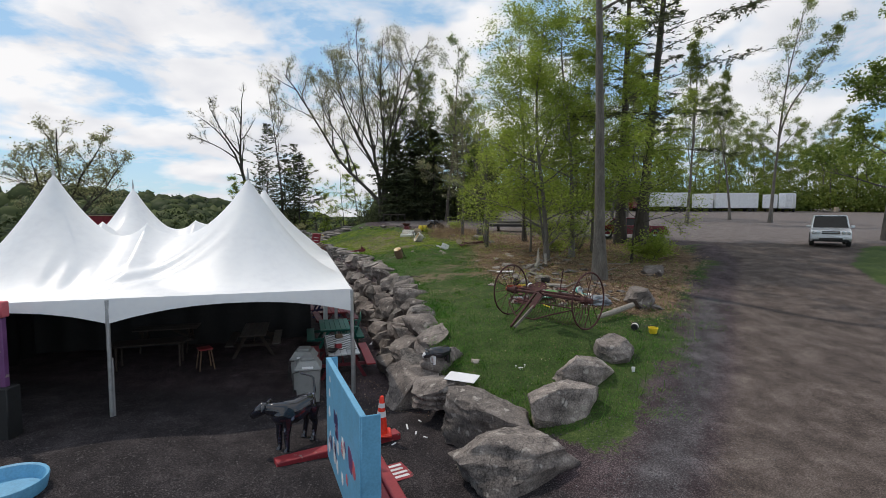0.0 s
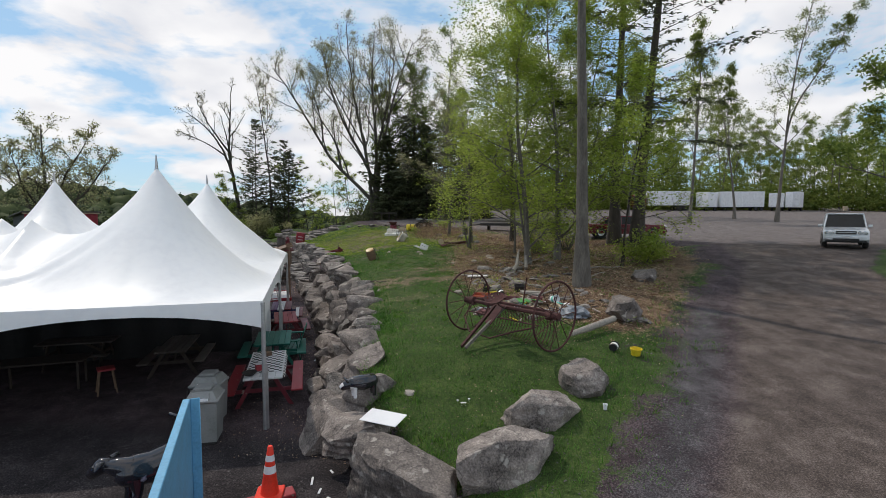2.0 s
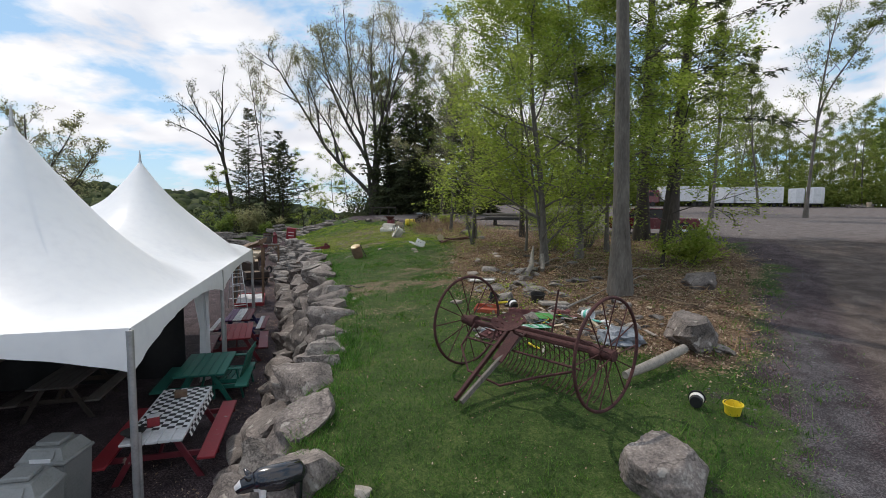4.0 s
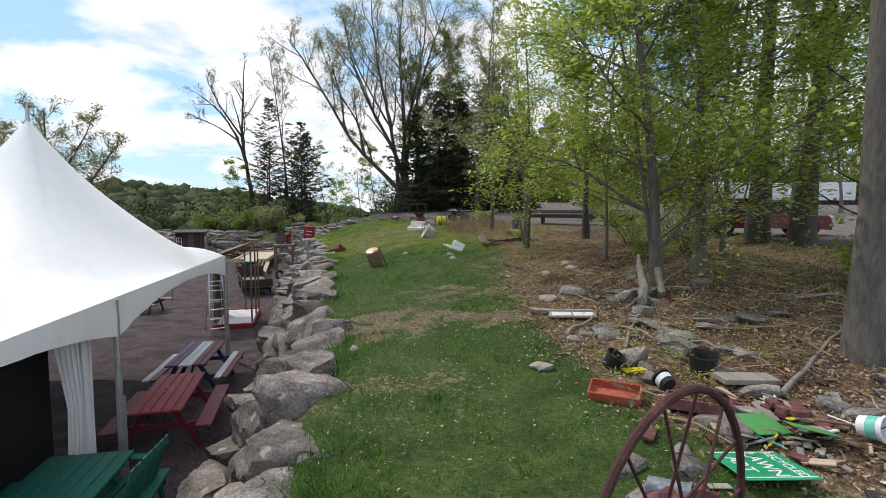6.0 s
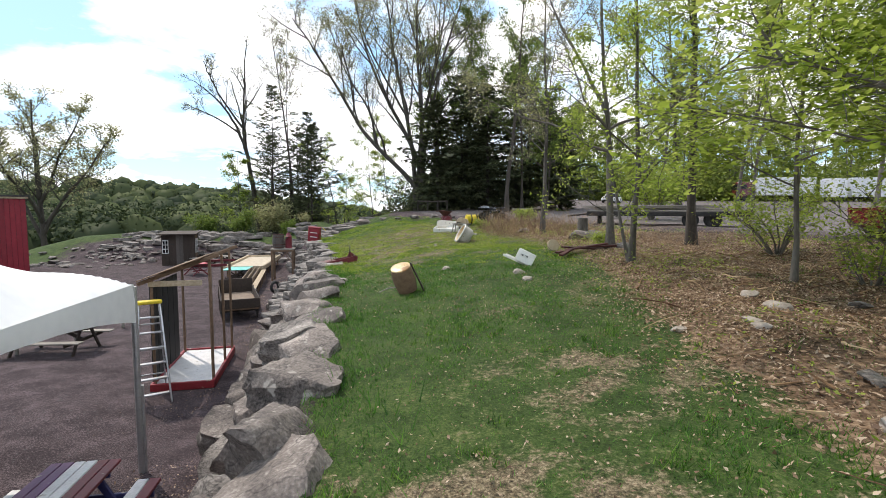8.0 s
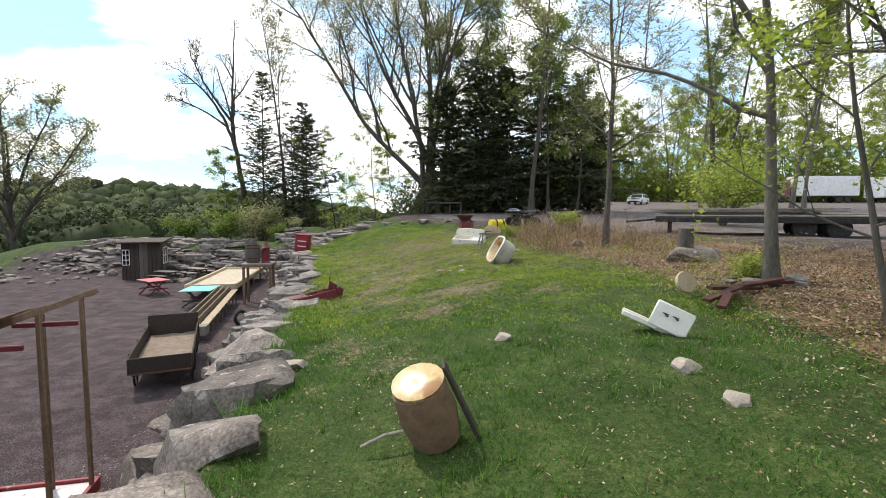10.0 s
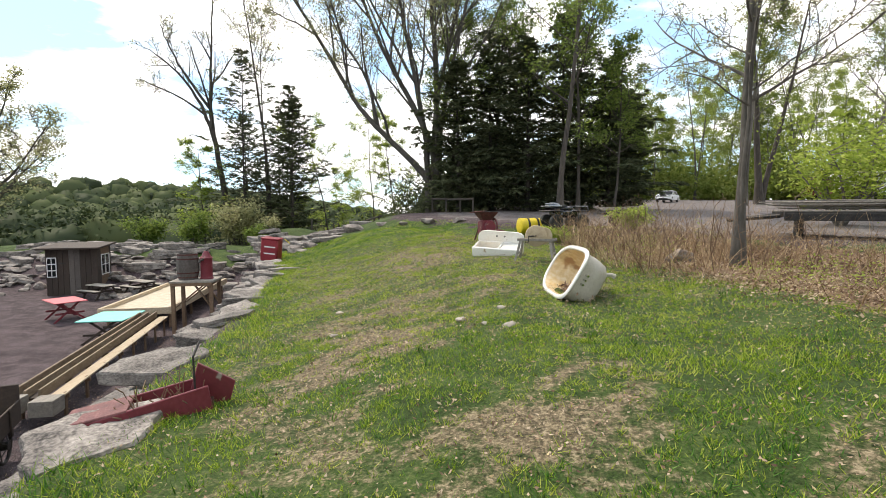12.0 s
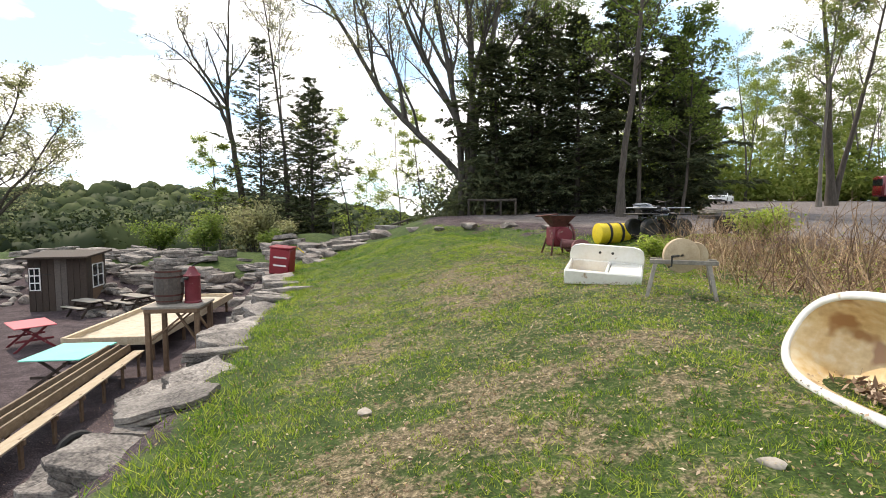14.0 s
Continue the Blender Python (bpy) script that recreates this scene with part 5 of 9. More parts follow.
nap = thing("napkin_box", MT @ pose(-0.12, -0.55, 0, 0, 0, 20), "red napkin box with a pale side", "box")
part("body", Solid().box((0, 0, 0.075), (0.17, 0.13, 0.15), b=0.012), "paint_red", nap)
part("lid", Solid().box((0, 0, 0.158), (0.175, 0.135, 0.016)), "paint_white", nap)
single("cardboard_box", Solid().box((0, 0, 0.05), (0.2, 0.16, 0.1)), "wood_brown", MT @ pose(-0.02, 0.68, 0, 0, 0, 10), "small brown box on the checked cloth", "box")
single("bowl", Solid().lathe([(0.0, 0.004), (0.09, 0.004), (0.16, 0.07), (0.17, 0.075), (0.15, 0.07), (0.085, 0.02), (0.0, 0.02)], 20), "iron", MT @ pose(-0.3, -0.86, -0.002), "shallow black bowl on the table", "bowl")


def glider_chair(m):
    t = thing("garden_chair", m, "dark green wooden garden chair with slatted back", "chair")
    for i in range(5):
        part("seat_slat", Solid().box((0, -0.22 + 0.115 * i, 0.42 - 0.012 * i), (1.0, 0.1, 0.025)), "paint_green", t)
    for i in range(7):
        part("back_slat", Solid().plank((-0.42 + 0.14 * i, 0.27, 0.4), (-0.42 + 0.14 * i, 0.45, 1.0), 0.1, 0.022, (0, 1, -0.3)), "paint_green", t)
    for s in (-1, 1):
        part("front_leg", Solid().plank((s * 0.52, -0.26, -0.04), (s * 0.52, -0.26, 0.66), 0.09, 0.035, (0, 1, 0)), "paint_green", t)
        part("back_leg", Solid().plank((s * 0.52, 0.36, -0.04), (s * 0.52, 0.22, 0.66), 0.09, 0.035, (0, 1, 0)), "paint_green", t)
        part("armrest", Solid().box((s * 0.54, -0.02, 0.675), (0.14, 0.72, 0.028)), "paint_green", t)
        part("side_rail", Solid().box((s * 0.5, 0.02, 0.38), (0.03, 0.6, 0.09)), "paint_green", t)
    part("back_rail", Solid().plank((-0.5, 0.43, 0.9), (0.5, 0.43, 0.9), 0.08, 0.025, (0, 1, 0)), "paint_green", t)
    return t


glider_chair(on_land(-3.35, 17.1, YAW - 95, 0.0, 1.0))
bag = rock_shape(77, 0.28, 0.2, 0.07, 2, 0.35)
single("plastic_sheet", bag, "white_sheet", on_land(-2.35, 16.9, 30, 0.03), "crumpled white plastic sheet on the gravel", "sheet")


def litter_bin(m, label):
    t = thing("litter_bin", m, label, "bin", "litter bins by the tent")
    s = Solid()
    for a, b, z0, z1 in ((0.5, 0.56, 0.06, 0.82),):
        vs = [(x * w / 2, y * w / 2, z) for z, w in ((z0, a), (z1, b)) for x, y in ((-1, -1), (1, -1), (1, 1), (-1, 1))]
        s.add(vs, [(0, 1, 5, 4), (1, 2, 6, 5), (2, 3, 7, 6), (3, 0, 4, 7), (3, 2, 1, 0), (4, 5, 6, 7)])
    part("body", s, "plastic_grey", t, angle=30)
    h = Solid()
    h.box((0, 0, 0.85), (0.62, 0.62, 0.06), b=0.02)
    h.add([(-0.28, -0.28, 0.88), (0.28, -0.28, 0.88), (0.28, 0.28, 0.88), (-0.28, 0.28, 0.88), (-0.2, -0.2, 1.02), (0.2, -0.2, 1.02), (0.2, 0.2, 1.02), (-0.2, 0.2, 1.02)],
          [(0, 1, 5, 4), (1, 2, 6, 5), (2, 3, 7, 6), (3, 0, 4, 7), (4, 5, 6, 7)])
    h.box((0, 0, 1.05), (0.3, 0.3, 0.06), b=0.015)
    part("hood", h, "plastic_grey", t)
    part("flap", Solid().box((0, -0.252, 0.95), (0.3, 0.016, 0.11), (-30, 0, 0)), "plastic_grey", t)
    part("label_plate", Solid().box((0, -0.292, 0.885), (0.26, 0.012, 0.07), (0, 0, 0)), "white_sheet", t, "pale label with an unreadable line")
    part("handle", Solid().tube([(-0.33, -0.28, 0.3), (-0.33, -0.28, 0.78), (-0.2, -0.31, 0.82)], 0.014), "iron", t)
    part("foot", Solid().box((0, 0, 0.03), (0.46, 0.46, 0.06)), "rubber", t)
    return t


litter_bin(on_land(-3.2, 11.45, 12), "grey plastic litter bin with a hooded lid")
litter_bin(on_land(-3.55, 12.35, 5), "grey plastic litter bin with a hooded lid")


def traffic_cone(m):
    t = thing("traffic_cone", m, "orange traffic cone with two white reflective bands", "traffic cone")
    cone = Solid().lathe([(0.135, 0.035), (0.105, 0.24), (0.085, 0.4), (0.062, 0.56), (0.04, 0.74), (0.03, 0.76), (0.0, 0.76)], 20)
    part("cone", cone, "orange", t)
    part("base", Solid().box((0, 0, 0.02), (0.4, 0.4, 0.04), b=0.012), "orange", t)
    for z0, z1, r0, r1 in ((0.36, 0.47, 0.0925, 0.0775), (0.54, 0.63, 0.0675, 0.0565)):
        part("reflective_band", Solid().lathe([(r0, z0), (r1, z1)], 20), "white_sheet", t, "white reflective band")
    return t


# red timbers on the gravel, the cone and the calf on them
tim = Solid().plank((-2.95, 8.35, 0), (-0.9, 9.55, 0), 0.26, 0.14, b=0.015)
single("timber", tim, "paint_red", pose(0, 0, height(-2, 9) + 0.06), "dark red painted timber lying on the gravel", "timber", "red timbers")
tim = Solid().plank((-1.3, 8.75, 0), (-0.6, 7.1, -0.02), 0.22, 0.12, b=0.015)
single("timber", tim, "paint_red", pose(0, 0, height(-0.6, 8) + 0.05), "dark red painted timber lying on the gravel", "timber", "red timbers")
traffic_cone(pose(-1.22, 9.38, height(-1.2, 9.4) + 0.13, 0, 2, 10))


def calf_statue(m):
    s = Solid()
    s.tube([(0.42, 0, 0.68), (0.36, 0, 0.7), (0.18, 0, 0.66), (-0.06, 0, 0.63), (-0.28, 0, 0.67), (-0.4, 0.01, 0.68), (-0.46, 0.03, 0.7)], [0.07, 0.15, 0.2, 0.215, 0.205, 0.15, 0.08], 18)
    s.tube([(-0.3, 0.0, 0.72), (-0.42, 0.07, 0.77), (-0.5, 0.15, 0.79)], [0.16, 0.12, 0.095], 14)
    s.tube([(-0.47, 0.12, 0.82), (-0.52, 0.18, 0.81), (-0.56, 0.26, 0.75), (-0.59, 0.36, 0.66), (-0.6, 0.39, 0.63)], [0.07, 0.105, 0.095, 0.068, 0.045], 14)
    for kx, ky in ((-0.1, -0.06), (0.1, 0.06)):
        s.tube([(-0.5 + kx * 0.6, 0.16 + ky * 0.6, 0.86), (-0.5 + kx * 1.5, 0.14 + ky * 1.5, 0.87), (-0.5 + kx * 2.0, 0.13 + ky * 2.0, 0.83)], [0.03, 0.042, 0.012], 8)
    for k in (-1, 1):
        s.tube([(-0.27, k * 0.1, 0.62), (-0.26, k * 0.1, 0.4), (-0.28, k * 0.095, 0.3), (-0.27, k * 0.095, 0.07), (-0.3, k * 0.095, 0.0)], [0.11, 0.062, 0.055, 0.04, 0.055], 12)
        s.tube([(0.32, k * 0.11, 0.64), (0.3, k * 0.115, 0.44), (0.36, k * 0.115, 0.3), (0.31, k * 0.115, 0.07), (0.28, k * 0.115, 0.0)], [0.13, 0.085, 0.052, 0.042, 0.055], 12)
    s.tube([(0.42, 0, 0.76), (0.47, 0.0, 0.84), (0.46, 0.02, 1.08), (0.42, 0.08, 1.13), (0.38, 0.26, 1.15)], [0.035, 0.022, 0.018, 0.018, 0.024], 8)
    return single("calf_statue", s, "black_gloss", m, "glossy black calf statue with pale marks beside the sign", "statue", angle=80)


calf_statue(pose(-2.84, 9.2, height(-2.84, 9.2), 0, 0, 58) @ Matrix.Scale(1.08, 4))


def blue_sign():
    a, b = Vector((-1.03, 6.15)), Vector((-2.08, 8.75))
    z0, z1 = -1.1, 0.75
    d = (b - a).normalized()
    yaw = math.degrees(math.atan2(d.y, d.x))
    L = (b - a).length
    t = thing("painted_sign", pose((a.x + b.x) / 2, (a.y + b.y) / 2, z0, 0, 0, yaw), "light blue painted plywood sign with bright shapes", "sign")
    h = z1 - z0
    part("panel", Solid().box((0, 0, h / 2 + 0.02), (L, 0.09, h - 0.04), b=0.01), "paint_blue", t)
    part("end_board", Solid().box((-L / 2 - 0.012, -0.1, h / 2 + 0.02), (0.022, 0.26, h - 0.04)), "paint_blue", t)
    part("end_board", Solid().box((L / 2 - 0.012, -0.105, h / 2 + 0.02), (0.022, 0.12, h - 0.04)), "paint_blue", t)
    part("brace", Solid().plank((-0.9, -0.05, h * 0.3), (-0.9, -0.6, 0.03), 0.07, 0.04, (1, 0, 0)), "paint_blue", t)
    part("foot", Solid().box((0, -0.33, 0.035), (L * 0.9, 0.6, 0.06)), "paint_red", t)
    rnd = random.Random(4)
    shapes = [(0.25 + 0.95 * rnd.random(), 0.3 + 1.35 * rnd.random(), rnd.uniform(0.05, 0.12), rnd.choice(["paint_navy", "paint_navy", "paint_white", "paint_purple"])) for i in range(22)]
    shapes += [(-0.1 - 0.9 * rnd.random(), 0.3 + 1.1 * rnd.random(), rnd.uniform(0.06, 0.16), rnd.choice(["paint_pink", "paint_white", "paint_purple"])) for i in range(7)]
    for x, z, r, c in shapes:
        k = 14
        s = Solid()
        vs = [(x + r * (1 + 0.22 * math.sin(3 * q + x * 9)) * math.cos(q), 0.049, z + r * 1.25 * (1 + 0.2 * math.sin(2 * q + z)) * math.sin(q)) for q in (2 * math.pi * i / k for i in range(k))]
        s.add(vs + [(p[0], 0.043, p[2]) for p in vs], [tuple(range(k))[::-1]] + [(i, (i + 1) % k, k + (i + 1) % k, k + i) for i in range(k)])
        part("painted_shape", s, c, t)


blue_sign()
# the fallen red and white notice, the pool tub, stray bits
no = thing("notice", pose(-0.78, 8.15, height(-0.78, 8.15) + 0.03, 4, 3, 35), "red and white plastic notice lying face up", "notice")
part("board", Solid().box((0, 0, 0), (0.42, 0.5, 0.012)), "paint_red", no)
for i in range(4):
    part("line", Solid().box((0.0, 0.17 - 0.11 * i, 0.008), (0.32 - 0.05 * (i % 2), 0.06, 0.006)), "paint_white", no, "white bar of unreadable writing")
pool = Solid().lathe([(0.0, 0.01), (0.5, 0.01), (0.56, 0.2), (0.6, 0.22), (0.61, 0.2), (0.57, 0.0), (0.0, 0.0)], 28)
single("paddling_pool", pool, "paint_blue", on_land(-6.95, 7.45, 0, 0.005), "small light blue plastic paddling pool", "pool")
pole = thing("lamp_post", on_land(-8.75, 9.6), "dark purple post with a pink box on top", "post")
part("post", Solid().box((0, 0, 1.25), (0.11, 0.11, 2.5)), "paint_purple", pole)
part("box", Solid().box((0, 0, 2.58), (0.2, 0.2, 0.32), b=0.02), "paint_pink", pole)
part("base", Solid().box((0, 0, 0.5), (0.34, 0.34, 1.05), b=0.02), "black", pole)
# the table's dark wood colour carries the shade under the canopy
bt = thing("trestle_table", on_land(-8.6, 14.2, 20), "old wooden table, its wood darkened for the tent's shade", "table")
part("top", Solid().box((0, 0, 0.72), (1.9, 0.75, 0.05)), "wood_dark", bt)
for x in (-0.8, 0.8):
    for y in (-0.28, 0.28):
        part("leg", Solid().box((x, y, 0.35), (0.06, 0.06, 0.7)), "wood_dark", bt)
st = thing("stool", on_land(-6.9, 14.0, 40), "small red wooden stool in the tent", "stool")
part("seat", Solid().box((0, 0, 0.6), (0.36, 0.36, 0.05)), "paint_red", st)
for x in (-1, 1):
    for y in (-1, 1):
        part("leg", Solid().tube([(x * 0.2, y * 0.2, 0), (x * 0.13, y * 0.13, 0.58)], 0.02, 8), "wood_brown", st)
# plank colours chosen dark here to paint in the tent's shade
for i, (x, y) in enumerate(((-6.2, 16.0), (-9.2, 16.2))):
    picnic_table(on_land(x, y, YAW + 90 * i), ["wood_cask"] * 5, ["wood_cask"], "wood_dark", "weathered picnic table, its planks darkened for the tent's shade")

# ---- the stall, ladder and wagon ----
def stall():
    t = thing("wooden_stall", on_land(-7.75, 28.75, 20), "open post-framed stall on a red base with a lean-to roof", "stall")
    W, L = 1.15, 2.7
    part("platform", Solid().box((0, 0, 0.08), (W, L, 0.12)), "paint_white", t, "worn pale plank floor")
    for x, y, sx, sy in ((0, -L / 2 - 0.03, W + 0.1, 0.06), (0, L / 2 + 0.03, W + 0.1, 0.06), (-W / 2 - 0.03, 0, 0.06, L), (W / 2 + 0.03, 0, 0.06, L)):
        part("kerb_board", Solid().box((x, y, 0.1), (sx, sy, 0.17)), "paint_red", t)
    for x, y, h in ((W / 2, -L / 2 + 0.15, 2.72), (W / 2, 0.2, 2.72), (W / 2, L / 2 - 0.1, 2.72), (-W / 2, -L / 2 + 0.15, 2.28), (-W / 2, L / 2 - 0.1, 2.28), (0.1, L / 2 - 0.1, 2.5)):
        part("post", Solid().box((x, y, h / 2 + 0.1), (0.055, 0.055, h)), "wood_brown", t)
    for i in range(5):
        y = -L / 2 + 0.32 + i * 0.42
        part("wall_board", Solid().box((-W / 2 - 0.03, y, 1.2), (0.02, 0.4 if i != 2 else 0.34, 2.15)), "black", t, "black painted wall board")
    for y in (-L / 2 + 0.1, 0, L / 2 - 0.1):
        part("rafter", Solid().plank((-W / 2 - 0.25, y, 2.3), (W / 2 + 0.2, y, 2.9), 0.04, 0.08, (0, 0, 1)), "wood_brown", t)
    for y in (-0.6, 0.55):
        part("purlin", Solid().box((W / 2 - 0.1, y, 2.6), (0.7, 0.04, 0.06)), "paint_maroon", t)
    for i in range(3):
        x0 = -W / 2 - 0.22 + i * 0.42
        part("roof_board", Solid().plank((x0 + 0.2, -L / 2 - 0.1, 2.38 + (x0 + W / 2 + 0.42) * 0.375), (x0 + 0.2, L / 2 - 1.0 * (i > 1), 2.38 + (x0 + W / 2 + 0.42) * 0.375), 0.41, 0.02, (-0.375, 0, 1)), "wood_brown", t)
    part("header", Solid().box((-0.1, -L / 2 + 0.11, 2.3), (W - 0.1, 0.04, 0.12)), "wood_tan", t)


stall()


def step_ladder(m):
    t = thing("step_ladder", m, "aluminium folding step ladder with a yellow top", "ladder")
    for s in (-1, 1):
        part("side_rail", Solid().plank((s * 0.27, -0.42, 0), (s * 0.17, 0, 1.8), 0.03, 0.07, (0, 1, 0)), "aluminium", t)
        part("rear_rail", Solid().plank((s * 0.25, 0.42, 0), (s * 0.16, 0.04, 1.76), 0.025, 0.04, (0, 1, 0)), "aluminium", t)
    for i in range(6):
        f = (i + 0.7) / 6.6
        part("tread", Solid().box((0, -0.42 * (1 - f), 1.8 * f), (0.5 - 0.19 * f, 0.09, 0.03)), "aluminium", t)
    for i in range(3):
        f = (i + 0.7) / 3.4
        part("rung", Solid().box((0, 0.42 - 0.38 * f, 1.76 * f), (0.48 - 0.16 * f, 0.02, 0.03)), "aluminium", t)
    part("cap", Solid().box((0, 0.02, 1.83), (0.42, 0.2, 0.06), b=0.015), "yellow", t, "yellow plastic cap")


step_ladder(on_land(-7.55, 26.9, 40, 0, 1.08))


def spoked_wheel(parent, m, r, spokes, rim, hub=0.07, mat="iron", width=0.05):
    w = part("wheel", Solid().tube([m @ Vector((0, r * math.cos(2 * math.pi * i / 32), r * math.sin(2 * math.pi * i / 32))) for i in range(32)], rim, 8, loop=True), mat, parent)
    part("hub", Solid().tube([m @ Vector((-width * 1.4, 0, 0)), m @ Vector((width * 1.4, 0, 0))], hub, 12), mat, w)
    for i in range(spokes):
        a = 2 * math.pi * i / spokes
        part("spoke", Solid().tube([m @ Vector(((-1) ** i * width, hub * 0.8 * math.cos(a), hub * 0.8 * math.sin(a))), m @ Vector((0, r * math.cos(a), r * math.sin(a)))], 0.009, 5), mat, w)
    return w


def wagon():
    t = thing("farm_wagon", on_land(-10.55, 35.85, 31), "dark wooden farm wagon with iron wheels and a sandy bed", "wagon")
    W, L, z0, z1 = 1.25, 3.7, 0.46, 0.82
    part("bed", Solid().box((0, 0, z0), (W, L, 0.06)), "wood_brown", t)
    g = Solid()
    n = 14
    g.add([(-W / 2 + 0.03 + (W - 0.06) * i / n, -L / 2 + 0.05 + (L - 0.1) * j / n, z0 + 0.045 + 0.03 * noise.noise(Vector((i * 0.5, j * 0.6, 3)))) for j in range(n + 1) for i in range(n + 1)],
          [(j * (n + 1) + i, j * (n + 1) + i + 1, (j + 1) * (n + 1) + i + 1, (j + 1) * (n + 1) + i) for j in range(n) for i in range(n)])
    part("sand_layer", g, "dusty_boards", t, "thin layer of dry brown dust")
    for s in (-1, 1):
        part("side_board", Solid().box((s * (W / 2 + 0.02), 0, (z0 + z1) / 2), (0.035, L + 0.06, z1 - z0)), "wood_dark", t)
        for y in (-1.4, 0, 1.4):
            part("stake", Solid().box((s * (W / 2 + 0.055), y, (z0 + z1) / 2 - 0.03), (0.03, 0.07, z1 - z0 + 0.1)), "wood_dark", t)
    part("tail_board", Solid().box((0, -L / 2 - 0.02, 0.66), (W, 0.035, 0.34)), "wood_dark", t)
    part("head_board", Solid().box((0, L / 2 + 0.02, 0.78), (W + 0.06, 0.04, 0.6)), "wood_dark", t)
    part("reach", Solid().box((0, 0, 0.36), (0.1, L - 0.3, 0.1)), "wood_dark", t)
    for y in (-1.15, 1.3):
        part("axle", Solid().tube([(-0.62, y, 0.28), (0.62, y, 0.28)], 0.035, 8), "iron", t)
        part("bolster", Solid().box((0, y, 0.37), (W * 0.9, 0.12, 0.14)), "wood_dark", t)
        for s in (-1, 1):
            spoked_wheel(t, pose(s * 0.6, y, 0.28), 0.27, 10, 0.026)


wagon()
# ---- sluice, sand table, barrel stand ----
def sluice():
    t = thing("sluice_trough", pose(0, 0, 0), "long double wooden sluice trough on legs", "trough")
    a, b = Vector((-11.95, 38.9, -1.02)), Vector((-14.65, 45.7, -0.94))
    d = (b - a).normalized()
    side = Vector((d.y, -d.x, 0)).normalized()
    for k, o in enumerate((-0.34, -0.1, 0.14)):
        part("rail", Solid().plank(a + side * o, b + side * o, 0.05, 0.2, (0, 0, 1)), "wood_sluice", t)
    for o in (-0.22, 0.02):
        part("floor_board", Solid().plank(a + side * o - Vector((0, 0, 0.07)), b + side * o - Vector((0, 0, 0.07)), 0.19, 0.025, (0, 0, 1)), "wood_dark", t)
    part("walk_plank", Solid().plank(a + side * 0.36 - Vector((0, 0, 0.1)), b + side * 0.36 - Vector((0, 0, 0.1)), 0.26, 0.035, (0, 0, 1)), "wood_tan", t)
    part("end_box", Solid().box(tuple(a - d * 0.22 - side * 0.28 - Vector((0, 0, 0.1))), (0.5, 0.4, 0.3), (0, 0, 18)), "wood_grey", t)
    part("end_box", Solid().box(tuple(a - d * 0.2 + side * 0.34 - Vector((0, 0, 0.16))), (0.42, 0.4, 0.3), (0, 0, 18)), "wood_grey", t)
    for i in range(8):
        p = a.lerp(b, (i + 0.3) / 7.6)
        for o in (-0.3, 0.44):
            q = p + side * o
            g = min(height(q.x, q.y), p.z - 0.3)
            part("leg", Solid().plank((q.x, q.y, g - 0.05), (q.x, q.y, p.z - 0.08), 0.09, 0.045, tuple(side)), "wood_brown", t)
        part("bearer", Solid().plank(p + side * -0.4 - Vector((0, 0, 0.15)), p + side * 0.52 - Vector((0, 0, 0.15)), 0.045, 0.09, (0, 0, 1)), "wood_brown", t)


sluice()
single("rubber_tyre", Solid().tube([(0.24 * math.cos(2 * math.pi * i / 24), 0.02 * (i % 2), 0.24 * math.sin(2 * math.pi * i / 24)) for i in range(24)], 0.07, 8, loop=True), "rubber", on_land(-11.6, 41.4, 70, 0.27), "old tyre leaning by the sluice", "tyre")


def sand_table():
    t = thing("sand_table", pose(-17.05, 50.2, height(-17, 50), 0, 0, 17), "large timber-framed sand table", "sand table")
    W, L, H = 2.3, 7.6, 0.72
    part("tray", Solid().box((0, 0, H - 0.16), (W, L, 0.05)), "wood_grey", t)
    n = 16
    part("sand", Solid().add([(-W / 2 + 0.05 + (W - 0.1) * i / n, -L / 2 + 0.05 + (L - 0.1) * j / n, H - 0.07 + 0.05 * noise.noise(Vector((i * 0.4, j * 0.7, 9)))) for j in range(n + 1) for i in range(n + 1)],
                             [(j * (n + 1) + i, j * (n + 1) + i + 1, (j + 1) * (n + 1) + i + 1, (j + 1) * (n + 1) + i) for j in range(n) for i in range(n)]), "sand", t)
    for s in (-1, 1):
        part("side_board", Solid().box((s * W / 2, 0, H - 0.05), (0.12, L + 0.1, 0.26)), "wood_tan", t)
        part("end_board", Solid().box((0, s * L / 2, H - 0.06), (W, 0.1, 0.24)), "wood_tan", t)
        for y in (-3.5, -1.2, 1.2, 3.5):
            part("leg", Solid().box((s * (W / 2 - 0.12), y, H / 2 - 0.12), (0.09, 0.09, H - 0.2)), "wood_brown", t)


sand_table()


def plain_table(m, top, legs, label, W=0.85, L=1.3, H=0.72):
    t = thing("play_table", m, label, "table", "small painted tables")
    part("top", Solid().box((0, 0, H - 0.02), (W, L, 0.035), b=0.012), top, t)
    for y in (-L * 0.36, L * 0.36):
        for s in (-1, 1):
            part("leg", Solid().plank((s * W * 0.5, y, -0.03), (-s * W * 0.3, y, H - 0.04), 0.07, 0.035, (0, 1, 0)), legs, t)
        part("cross_bar", Solid().box((0, y + 0.04, 0.3), (W * 0.9, 0.03, 0.07)), legs, t)
    return t


plain_table(on_land(-15.5, 45.0, 15), "paint_teal", "wood_dark", "low table with a pale turquoise top", 1.35, 1.6, 0.8)
plain_table(on_land(-19.75, 47.6, 60), "paint_pink", "paint_maroon", "small faded red picnic table", 1.05, 1.5, 0.76)


